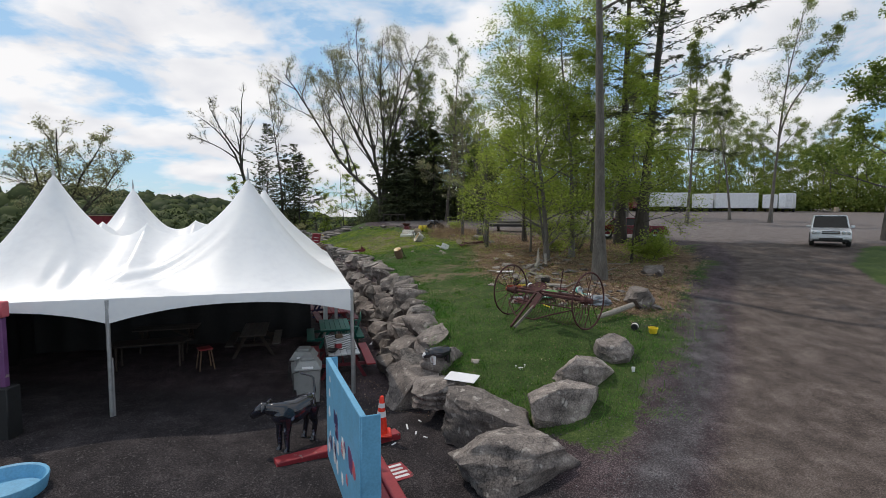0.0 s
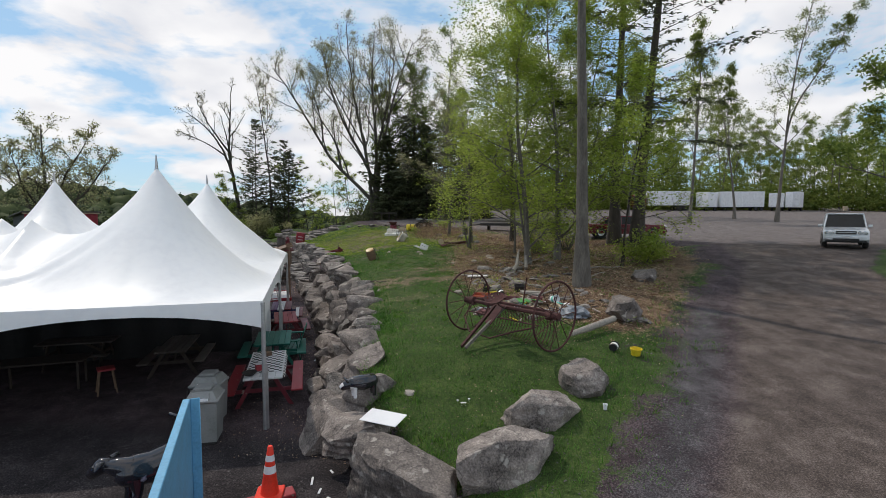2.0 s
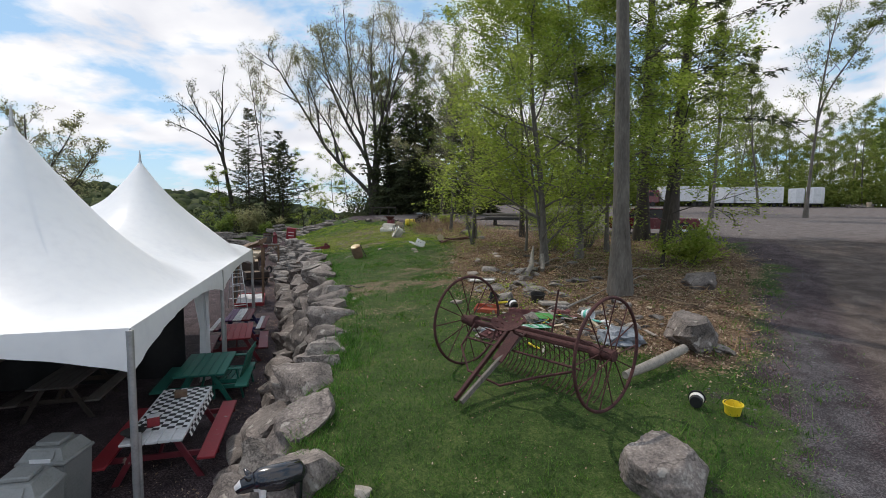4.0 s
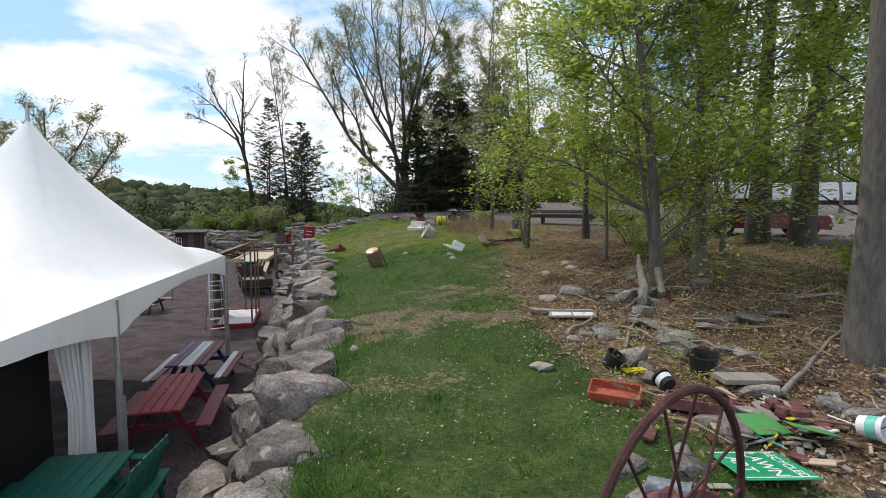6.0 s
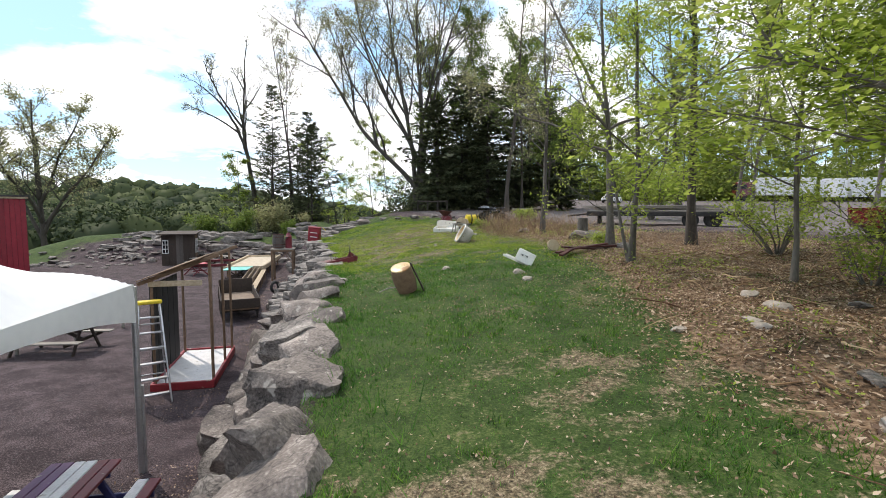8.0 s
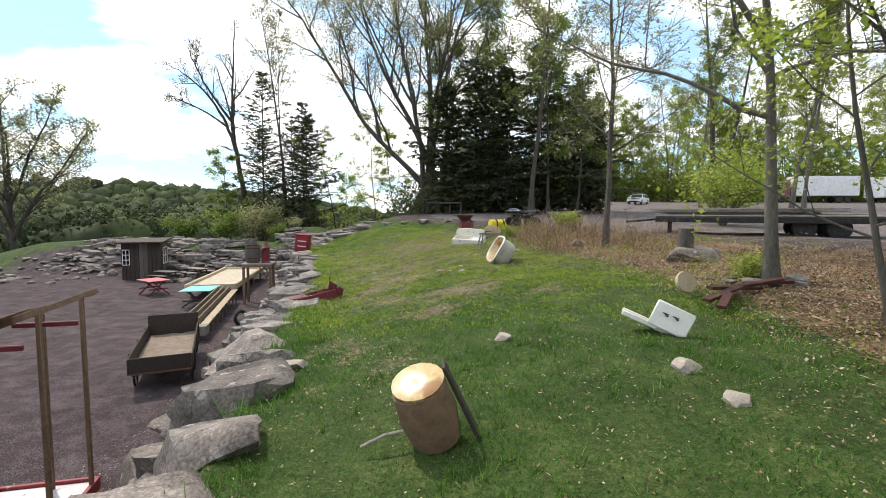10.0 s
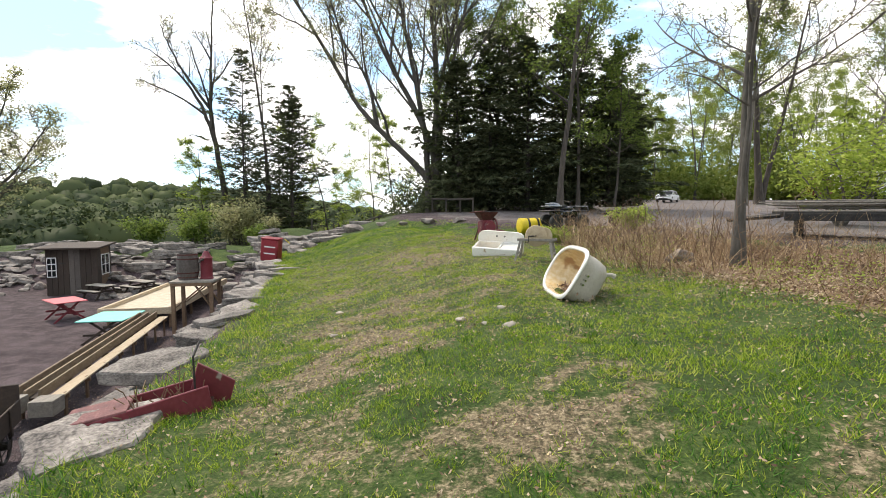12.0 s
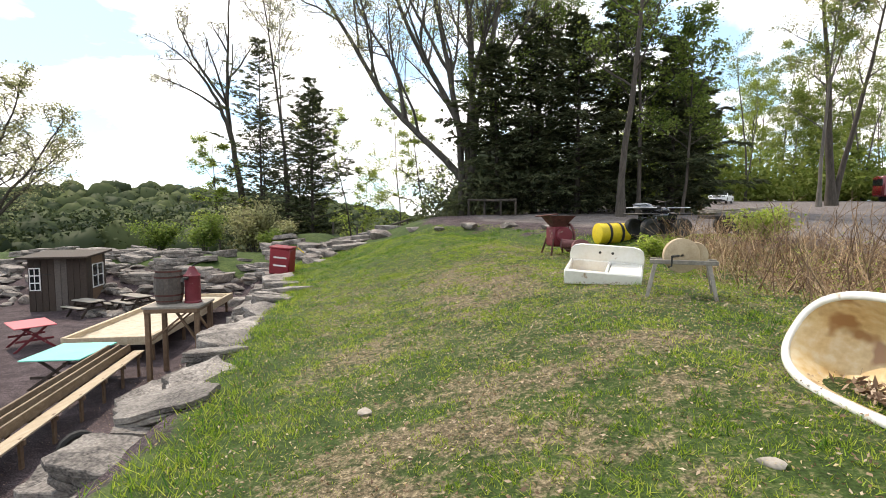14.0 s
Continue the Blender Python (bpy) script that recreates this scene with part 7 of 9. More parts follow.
def grindstone():
    t = thing("grindstone", pose(-2.22, 41.85, height(-2.22, 41.85), 0, 0, -14) @ Matrix.Scale(0.82, 4), "round sandstone grindstone on a splayed wooden frame", "grindstone")
    for y in (-0.17, 0.17):
        part("beam", Solid().plank((-0.5, y, 0.56), (0.52, y, 0.56), 0.06, 0.07), "wood_grey", t)
    for x in (-0.42, 0.4):
        for s in (-1, 1):
            part("leg", Solid().plank((x * 1.25, s * 0.33, -0.03), (x * 0.95, s * 0.15, 0.58), 0.06, 0.055, (0, 1, 0.2)), "wood_grey", t)
    part("stretcher", Solid().plank((-0.48, -0.26, 0.2), (-0.48, 0.26, 0.2), 0.04, 0.05), "wood_grey", t)
    part("stretcher", Solid().plank((0.46, -0.26, 0.2), (0.46, 0.26, 0.2), 0.04, 0.05), "wood_grey", t)
    part("stone", Solid().lathe([(0.03, -0.06), (0.27, -0.06), (0.29, -0.045), (0.29, 0.045), (0.27, 0.06), (0.03, 0.06)], 36, pose(-0.02, 0, 0.66, 90, 0, 18)), "stone_wheel", t)
    part("stone", Solid().lathe([(0.03, -0.03), (0.22, -0.03), (0.23, 0.0), (0.22, 0.03), (0.03, 0.03)], 30, pose(0.18, 0.1, 0.66, 90, 0, 18)), "stone_wheel", t, "smaller dark second wheel")
    part("axle", Solid().tube([(-0.16, -0.3, 0.66), (0.12, 0.36, 0.66)], 0.02, 8), "iron", t)
    part("crank", Solid().tube([(-0.16, -0.3, 0.66), (-0.17, -0.31, 0.5), (-0.21, -0.42, 0.5)], 0.014, 6), "iron", t)


grindstone()


def corn_sheller():
    t = thing("corn_sheller", pose(-3.55, 47.5, height(-3.55, 47.5), 0, 0, 20), "old dark red iron corn mill with hopper and flywheel", "machine")
    part("body", Solid().box((0, 0, 0.45), (0.42, 0.5, 0.5), b=0.04), "paint_maroon", t)
    for x in (-0.2, 0.2):
        for y in (-0.22, 0.22):
            part("leg", Solid().tube([(x, y, 0.4), (x * 1.5, y * 1.5, -0.03)], 0.025, 6), "rust", t)
    hop = [(-0.14, -0.14, 0.7), (0.14, -0.14, 0.7), (0.14, 0.14, 0.7), (-0.14, 0.14, 0.7), (-0.34, -0.34, 0.98), (0.34, -0.34, 0.98), (0.34, 0.34, 0.98), (-0.34, 0.34, 0.98)]
    part("hopper", Solid().add(hop, [(0, 1, 5, 4), (1, 2, 6, 5), (2, 3, 7, 6), (3, 0, 4, 7)]).add([(p[0] * 0.96, p[1] * 0.96, p[2]) for p in hop], [(4, 5, 1, 0), (5, 6, 2, 1), (6, 7, 3, 2), (7, 4, 0, 3)]), "rust", t)
    part("hopper_board", Solid().box((-0.3, 0, 0.99), (0.5, 0.3, 0.025), (0, -6, 0)), "rust", t)
    part("flywheel", Solid().tube([(0.3, 0.34 * math.cos(2 * math.pi * i / 24), 0.42 + 0.34 * math.sin(2 * math.pi * i / 24)) for i in range(24)], 0.035, 8, loop=True).tube([(0.3, -0.34, 0.42), (0.3, 0.34, 0.42)], 0.02).tube([(0.3, 0, 0.08), (0.3, 0, 0.76)], 0.02), "rust_red", t)
    part("gear_case", Solid().lathe([(0.0, -0.08), (0.18, -0.08), (0.2, 0), (0.18, 0.08), (0.0, 0.08)], 16, pose(0.05, -0.32, 0.5, 90, 0, 0)), "paint_maroon", t)
    part("cylinder", Solid().tube([(-0.1, -0.45, 0.3), (0.35, -0.55, 0.25)], 0.12, 12), "rust_red", t)


corn_sheller()
single("iron_wheel", Solid().lathe([(0.05, -0.04), (0.26, -0.05), (0.28, 0), (0.26, 0.05), (0.05, 0.04)], 24), "rust_red", pose(-3.05, 46.4, height(-3.05, 46.4) + 0.2, 62, 0, 25), "faded red iron wheel leaning by the mill", "wheel")
single("iron_wheel", Solid().lathe([(0.05, -0.03), (0.22, -0.04), (0.24, 0), (0.22, 0.04), (0.05, 0.03)], 24), "iron", pose(-2.6, 45.6, height(-2.6, 45.6) + 0.17, 55, 0, -10), "dark iron wheel leaning by the mill", "wheel")
yb = thing("steel_drum", pose(-1.95, 49.2, height(-1.95, 49.2) + 0.27, 0, 90, 22), "yellow steel drum lying on its side", "drum")
part("shell", Solid().lathe([(0.0, -0.45), (0.27, -0.45), (0.29, -0.44), (0.285, -0.15), (0.3, -0.15), (0.3, -0.12), (0.285, -0.12), (0.285, 0.12), (0.3, 0.12), (0.3, 0.15), (0.285, 0.15), (0.29, 0.44), (0.27, 0.45), (0.0, 0.45)], 24), "yellow", yb)
for z in (-0.2, 0.16):
    part("rust_band", Solid().lathe([(0.3, z), (0.303, z + 0.02), (0.303, z + 0.06), (0.3, z + 0.08)], 24), "iron", yb, "dark worn band")


def tyre(parent, c, r, w, axis_yaw, rim="chrome"):
    m = pose(*c, 90, 0, axis_yaw)
    ty = part("tyre", Solid().lathe([(r * 0.55, -w / 2), (r * 0.92, -w / 2), (r, -w * 0.3), (r, w * 0.3), (r * 0.92, w / 2), (r * 0.55, w / 2)], 20, m), "rubber", parent)
    part("rim", Solid().lathe([(0.0, -w * 0.36), (r * 0.45, -w * 0.36), (r * 0.58, -w * 0.5), (r * 0.58, w * 0.5), (r * 0.45, w * 0.36), (0.0, w * 0.36)], 16, m), rim, ty)


def quad_bike():
    x, y = -0.75, 49.1
    t = thing("quad_bike", pose(x, y, height(x, y), 0, 0, 24) @ Matrix.Scale(0.86, 4), "dark muddy quad bike with grey racks", "quad bike")
    for a in (-0.6, 0.6):
        for s in (-0.42, 0.42):
            tyre(t, (a, s, 0.28), 0.3, 0.22, 0, "iron")
    part("body", Solid().box((0, 0, 0.6), (1.3, 0.42, 0.34), b=0.1).box((0.1, 0, 0.82), (0.6, 0.3, 0.2), b=0.08), "black_gloss", t)
    part("seat", Solid().box((-0.25, 0, 0.9), (0.62, 0.3, 0.14), (0, -4, 0), b=0.06), "rubber", t)
    for a in (-0.62, 0.62):
        part("fender", Solid().box((a, 0, 0.72), (0.62, 1.02, 0.06), b=0.025), "iron", t)
        rk = Solid()
        for k in range(5):
            rk.tube([(a - 0.28, -0.32 + 0.16 * k, 0.92), (a + 0.28, -0.32 + 0.16 * k, 0.92)], 0.012, 6)
        rk.tube([(a - 0.3, -0.34, 0.92), (a + 0.3, -0.34, 0.92), (a + 0.3, 0.34, 0.92), (a - 0.3, 0.34, 0.92)], 0.014, 6, loop=True)
        part("rack", rk, "aluminium", t)
    part("handlebar", Solid().tube([(0.3, 0, 0.9), (0.25, 0, 1.1), (0.2, -0.38, 1.16)], 0.016, 6).tube([(0.25, 0, 1.1), (0.2, 0.38, 1.16)], 0.016, 6), "iron", t)
    part("cover", rock_shape(55, 0.36, 0.34, 0.12, 2, 0.3).move(pose(-0.62, 0, 0.98)), "tarp", t, "grey cover on the rack")


quad_bike()
tb = thing("boat_trailer", pose(1.35, 49.6, height(1.35, 49.6), 0, 0, 6), "small trailer heaped with boards and brush", "trailer")
part("frame", Solid().box((0, 0, 0.5), (1.5, 0.9, 0.08)), "iron", tb)
for s in (-0.5, 0.5):
    tyre(tb, (0, s, 0.28), 0.28, 0.16, 0, "iron")
for i in range(5):
    part("board", Solid().plank((-0.8, -0.3 + 0.15 * i, 0.62 + 0.05 * (i % 3)), (0.9, -0.35 + 0.16 * i, 0.72 + 0.06 * (i % 2)), 0.14, 0.03), "wood_grey", tb)

# ---- boulders and slabs along the lawn's end ----
for i, (x, y, s) in enumerate(((-11.1, 57.2, 0.55), (-13.6, 55.2, 0.4), (-6.6, 54.6, 0.45), (-8.0, 55.2, 0.3), (-5.0, 53.6, 0.35), (-9.4, 56.4, 0.3), (-12.3, 57.5, 0.35), (-3.6, 52.6, 0.3))):
    boulder(500 + i, x, y, height(x, y) + s * 0.25, s, s * 0.8, s * (0.75 if i == 0 else 0.4), i * 40, "pale boulder along the end of the lawn", "boulders at the lawn's end")
for i, (x, y, s) in enumerate(((1.8, 18.0, 0.22), (-3.5, 37.05, 0.12), (-3.2, 36.7, 0.1), (-3.0, 37.55, 0.1), (-2.9, 36.5, 0.13), (-5.75, 38.8, 0.13), (-5.3, 37.2, 0.1), (-0.1, 29.1, 0.26), (0.05, 28.4, 0.2), (-1.9, 30.4, 0.2), (-4.5, 29.75, 0.3), (-0.9, 19.0, 0.14), (0.75, 11.2, 0.16), (2.4, 21.6, 0.3), (2.65, 24.2, 0.22), (3.5, 25.4, 0.3), (1.7, 24.3, 0.16), (3.5, 26.2, 0.25), (2.7, 24.5, 0.2))):
    boulder(540 + i, x, y, height(x, y) + s * 0.1, s * 0.7, s * 0.55, s * 0.34, i * 57, "flat pale stone half sunk in the ground", "stones in the grass", "stone_pale", level=2)
# white panel and the painted piglet on the stones
single("white_board", Solid().box((0, 0, 0.02), (0.68, 0.4, 0.014)), "white_sheet", pose(0.4, 10.15, -0.11, 7, 0, -24), "blank white board lying on the stones", "board")
pig = Solid()
pig.tube([(0.26, 0, 0.24), (0.2, 0, 0.26), (0, 0, 0.24), (-0.2, 0, 0.25), (-0.28, 0, 0.23)], [0.05, 0.125, 0.14, 0.12, 0.08], 12)
pig.tube([(-0.24, 0, 0.25), (-0.36, 0, 0.22), (-0.42, 0, 0.19)], [0.1, 0.075, 0.045], 10)
for k in (-1, 1):
    pig.tube([(-0.3, k * 0.05, 0.31), (-0.34, k * 0.09, 0.36)], [0.03, 0.01], 6)
    for x in (-0.17, 0.18):
        pig.tube([(x, k * 0.07, 0.2), (x, k * 0.07, 0.0)], [0.045, 0.03], 8)
piglet = single("piglet_statue", pig, "black_gloss", pose(-0.07, 11.0, -0.04, 0, 0, 25), "small black and white piglet statue on the stones", "statue", angle=80)
piglet.data.materials.append(M["paint_white"])
for f in piglet.data.polygons:
    if -0.235 < f.center.x < -0.15 or f.center.x < -0.4:
        f.material_index = 1

single("paper_cup", Solid().lathe([(0.0, 0.0), (0.03, 0.0), (0.04, 0.1), (0.036, 0.1), (0.028, 0.01), (0.0, 0.01)], 14), "white_sheet", on_land(4.15, 10.5, 0, 0.01), "small white paper cup in the grass", "cup")
rnd = random.Random(61)
for x, y, w in ((-0.55, 9.7, 0.14), (-0.75, 10.0, 0.24), (-0.35, 9.5, 0.1), (-1.5, 9.9, 0.12), (-0.95, 9.2, 0.12), (-0.5, 10.3, 0.12)):
    single("wood_chip", Solid().box((0, 0, 0.012), (w, 0.035, 0.014), b=0.004), "white_sheet", on_land(x, y, rnd.uniform(0, 180), 0.0), "pale splintered chip of wood on the gravel", "wood chip", "chips by the cone")
for i in range(5):
    x, y = 1.73 + rnd.uniform(-0.14, 0.14), 10.8 + rnd.uniform(-0.14, 0.14)
    single("white_flower", Solid().tube([(0, 0, 0), (0.01, 0, 0.045)], 0.002, 5).lathe([(0.003, 0.045), (0.024, 0.062), (0.014, 0.05), (0.0, 0.046)], 9), "white_sheet", on_land(x, y, i * 40), "small white flower in the lawn", "flower", "flowers in the lawn")

# ---- the scrap heap under the trees ----
def flat_board(name, x, y, w, l, th, mat, label, rz=0, tilt=(0, 0), dz=0.03, cat="board", group="scrap boards"):
    return single(name, Solid().box((0, 0, 0), (w, l, th), b=0.005), mat, pose(x, y, height(x, y) + dz + 0.5 * (abs(tilt[0]) * l + abs(tilt[1]) * w) / 57.3, tilt[0], tilt[1], rz), label, cat, group)


def text_line(parent, body, size, at, mat):
    cu = bpy.data.curves.new("lettering", "FONT")
    cu.body, cu.size, cu.align_x, cu.extrude = body, size, "CENTER", 0.002
    cu.materials.append(M[mat])
    ob = new("lettering", cu)
    ob.parent = parent
    ob.matrix_basis = at
    return ob


sg = thing("green_sign", pose(3.33, 15.85, height(3.33, 15.85) + 0.06, 0, -6, -84), "green and white painted metal sign lying in the grass", "sign")
part("plate", Solid().box((0, 0, 0), (0.56, 0.6, 0.012)), "sign_green", sg)
part("border", Solid().box((0.245, 0, 0.007), (0.014, 0.56, 0.004)).box((-0.245, 0, 0.007), (0.014, 0.56, 0.004)), "paint_white", sg)
for i, word in enumerate(("RECYCLED", "LAWN", "ART")):
    text_line(sg, word, 0.105 if i == 0 else 0.16, pose(0, 0.16 - 0.19 * i, 0.008), "white_sheet")


def open_box(x, y, w, l, h, mat, label, rz=0, tilt=0):
    t = thing("wooden_tray", pose(x, y, height(x, y) + 0.02, tilt, 0, rz), label, "tray", "scrap heap trays")
    part("bottom", Solid().box((0, 0, 0.015), (w, l, 0.02)), mat, t)
    for s in (-1, 1):
        part("side", Solid().box((s * w / 2, 0, h / 2), (0.02, l, h)), mat, t)
        part("end", Solid().box((0, s * l / 2, h / 2), (w, 0.02, h)), mat, t)


open_box(2.5, 17.15, 0.52, 0.26, 0.11, "faded_orange", "faded orange-red wooden tray on the scrap heap", -22, 16)
open_box(3.3, 16.95, 0.6, 0.4, 0.12, "rust_red", "brown-red wooden tray on the scrap heap", -20, -8)
flat_board("plastic_sheet", 3.68, 16.5, 0.42, 0.34, 0.015, "sheet_green", "bright green plastic sheet in the scrap heap", 20, (10, 6), 0.05, "sheet", "green sheets")
flat_board("plastic_sheet", 4.03, 16.35, 0.36, 0.3, 0.015, "sheet_green", "bright green plastic sheet in the scrap heap", -15, (-14, 8), 0.07, "sheet", "green sheets")
flat_board("board", 2.95, 17.95, 0.3, 0.12, 0.03, "yellow", "short yellow painted board", 15)
flat_board("board", 2.6, 16.35, 0.12, 0.3, 0.03, "rust_red", "short red painted board end", -25, (0, 10))
for i in range(9):
    rnd = random.Random(600 + i)
    single("brick", Solid().box((0, 0, 0), (0.1, 0.2, 0.06), b=0.008), "rust_red", pose(3.95 + rnd.uniform(0, 0.45), 16.55 + rnd.uniform(0, 0.4), height(4.1, 16.7) + 0.03 + 0.05 * (i % 3), rnd.uniform(-15, 15), rnd.uniform(-15, 15), rnd.uniform(0, 180)), "broken red-brown brick in the heap", "brick", "broken bricks")


def pail(x, y, r, h, mat, label, tilt=0, rz=0, dz=0.0, band=None):
    t = thing("bucket", pose(x, y, height(x, y) + dz, tilt, 0, rz), label, "bucket", "old buckets")
    part("body", Solid().lathe([(0.0, 0.0), (r * 0.82, 0.0), (r, h), (r + 0.012, h), (r + 0.012, h - 0.02), (r * 0.97, h - 0.01), (r * 0.8, 0.02), (0.0, 0.02)], 20), mat, t)
    if band:
        part("band", Solid().lathe([(r * 0.9, h * 0.35), (r * 0.98, h * 0.75)], 20), band, t, "pale printed band")
    part("bail", Solid().tube([(r * math.cos(q), 0.02 + 0.3 * r * math.sin(q), h - 0.02 + r * 0.5 * math.sin(q)) for q in (0, 0.6, 1.2, 1.57, 2, 2.5, 3.14)], 0.005, 5), "iron", t)


pail(4.48, 16.4, 0.11, 0.2, "white_sheet", "white and turquoise bucket tipped over", 80, 30, 0.14, "paint_teal")
pail(4.98, 12.62, 0.095, 0.17, "black", "black bucket with a white rim tipped over", 85, 150, 0.1, "enamel")
pail(5.47, 12.62, 0.115, 0.15, "yellow", "yellow plastic bucket standing in the grass", 4, 0, 0.0)
pail(3.78, 18.0, 0.17, 0.22, "iron", "dark iron pot on the scrap heap", 8, 0, 0.02)
pail(2.66, 18.05, 0.12, 0.2, "black", "black plastic pot half buried", 30, 60, 0.02)
pail(3.15, 17.35, 0.1, 0.16, "black", "black pot with a white rim", 70, 200, 0.1, "white_sheet")
pail(2.3, 15.45, 0.1, 0.3, "tarp", "grey-blue can lying by the rake", 88, 60, 0.1)


def crumple(seed, sx, sy, sz):
    """Sheet material thrown in a heap: sharp folds every way."""
    off = Vector((seed * 3.1, seed * 1.7, seed))
    v, f = BALL[3]
    pts = []
    for p in v:
        k = 0.7 + 0.5 * abs(noise.noise(p * 2.2 + off)) + 0.5 * abs(noise.noise(p * 5.0 + off)) + 0.12 * noise.noise(p * 11 + off)
        pts.append((p.x * sx * k, p.y * sy * k, max(-0.04, p.z * sz * k * 1.3)))
    return Solid().add(pts, f)


single("crumpled_tarp", crumple(81, 0.42, 0.34, 0.2), "tarp", on_land(4.75, 14.95, -30, 0.03), "crumpled grey tarpaulin heap", "tarp", angle=12)
single("crumpled_tarp", crumple(82, 0.28, 0.2, 0.12), "rust_red", on_land(2.52, 15.35, 10, 0.03), "crumpled reddish rag on the heap", "rag", angle=12)
lg = Solid().tube([(4.25, 13.25, 0.55), (4.8, 13.6, 0.62), (5.5, 14.1, 0.72)], [0.06, 0.08, 0.075], 12)
single("log", lg, "wood_grey", pose(0, 0, 0), "pale barkless log lying by the hay rake", "log", "old logs")
lg = Solid().tube([(3.95, 20.9, 1.08), (4.2, 21.6, 1.25), (4.35, 22.4, 1.55), (4.45, 22.8, 1.75)], [0.085, 0.08, 0.055, 0.03], 12)
single("log", lg, "wood_grey", pose(0, 0, 0), "weathered split log propped on stones", "log", "old logs")
lg = Solid().tube([(4.55, 21.6, 1.1), (4.6, 21.9, 1.3), (4.62, 22.1, 1.55)], [0.07, 0.07, 0.065], 12)
single("log", lg, "wood_grey", pose(0, 0, 0), "short pale cut log end", "log", "old logs")
for i, (a, b, r) in enumerate((((3.6, 20.7, 1.05), (6.3, 24.0, 1.7), 0.025), ((4.3, 17.3, 0.98), (6.0, 18.9, 1.12), 0.03), ((5.6, 18.2, 1.15), (7.2, 20.2, 1.2), 0.025), ((3.0, 18.6, 1.0), (3.7, 20.2, 1.1), 0.03), ((2.3, 19.2, 1.0), (2.9, 19.9, 1.04), 0.03), ((4.0, 18.9, 1.0), (4.6, 18.0, 1.1), 0.02), ((3.2, 19.6, 1.0), (3.3, 18.4, 1.25), 0.02), ((6.6, 21.0, 1.2), (8.4, 21.6, 1.25), 0.03), ((1.6, 33.2, 1.3), (2.9, 34.2, 1.5), 0.045), ((1.9, 34.2, 1.35), (3.1, 33.5, 1.5), 0.04), ((-1.3, 19.95, 0.82), (-0.75, 19.7, 0.84), 0.025))):
    rnd = random.Random(700 + i)
    a, b = Vector(a), Vector(b)
    if i < 8:
        a.z, b.z = height(a.x, a.y) + 0.04, height(b.x, b.y) + (0.5 if i == 0 else 0.3 if i == 6 else 0.08)
    pts = [a.lerp(b, k / 6) + Vector((rnd.gauss(0, 0.03), rnd.gauss(0, 0.03), rnd.gauss(0, 0.02))) for k in range(7)]
    single("branch", Solid().tube(pts, taper(r, r * 0.5, 7), 7), "wood_grey" if i < 8 else "bark", pose(0, 0, 0), "dead fallen branch among the leaves", "branch", "fallen branches")
# shutters on the ground
sh = thing("old_shutter", pose(2.55, 20.05, height(2.55, 20.05) + 0.07, 3, -2, -6) @ Matrix.Scale(0.88, 4), "pale flaking louvred shutter lying flat", "shutter")
part("frame", Solid().box((0, 0, 0), (0.86, 0.42, 0.035)), "wood_grey", sh)
for i in range(2):
    part("panel", Solid().box((-0.2 + 0.4 * i, -0.06, 0.022), (0.36, 0.24, 0.012)), "paint_white", sh)
part("rail", Solid().box((0, 0.16, 0.03), (0.86, 0.06, 0.02)), "wood_grey", sh)
flat_board("board", 2.3, 20.4, 0.9, 0.16, 0.03, "wood_grey", "weathered grey board on the leaves", -4, (2, 2))
flat_board("board", 2.75, 20.45, 0.5, 0.1, 0.03, "wood_grey", "weathered grey board on the leaves", 10, (2, 2))
flat_board("slab", 4.1, 17.6, 0.7, 0.24, 0.06, "wood_grey", "grey split slab of wood on the heap", 12, (4, 3), 0.06, "slab")
# stones and rubble of the heap
rnd = random.Random(31)
k = 0
while k < 110:
    x, y = rnd.uniform(2.2, 6.6), rnd.uniform(14.6, 25.5)
    if x < 2.2 + 0.9 * math.sin(y) ** 2 or (x - 5.81) ** 2 + (y - 18.1) ** 2 < 0.4:
        continue
    if y > 20 and not (20.4 < y < 24 and 2.8 < x < 5.2) and rnd.random() < 0.8:
        continue
    if abs(x - 3.33) < 0.5 and abs(y - 15.85) < 0.5:
        continue
    s = rnd.uniform(0.07, 0.22) if rnd.random() < 0.85 else rnd.uniform(0.22, 0.34)
    boulder(800 + k, x, y, height(x, y) + s * 0.14, s, s * rnd.uniform(0.6, 0.9), s * rnd.uniform(0.25, 0.55), rnd.uniform(0, 180), "flat grey stone in the rubble under the trees", "rubble stones", "slate", level=2, tilt=(rnd.uniform(-12, 12), rnd.uniform(-12, 12)))
    k += 1
for i in range(120):
    x, y = (rnd.uniform(2.7, 5.2), rnd.uniform(14.6, 17.6)) if i < 50 else (rnd.gauss(4.3, 0.6), rnd.gauss(16.1, 0.6))
    c = rnd.choice(["wood_grey", "wood_grey", "wood_tan", "white_sheet", "wood_brown", "rust_red", "paint_white", "tarp", "wood_tan", "wood_grey", "wood_tan", "stone_pale", "stone_pale", "rust", "wood_dark", "wood_brown", "tarp", "paint_teal", "yellow"])
    if abs(x - 3.33) < 0.38 and abs(y - 15.85) < 0.4:
        continue
    flat_board("scrap_piece", x, y, rnd.uniform(0.02, 0.1), rnd.uniform(0.06, 0.34), rnd.uniform(0.01, 0.03), c, "small piece of broken scrap on the heap", rnd.uniform(0, 180), (rnd.uniform(-20, 20), rnd.uniform(-16, 16)), 0.02, "scrap", "scrap pieces")
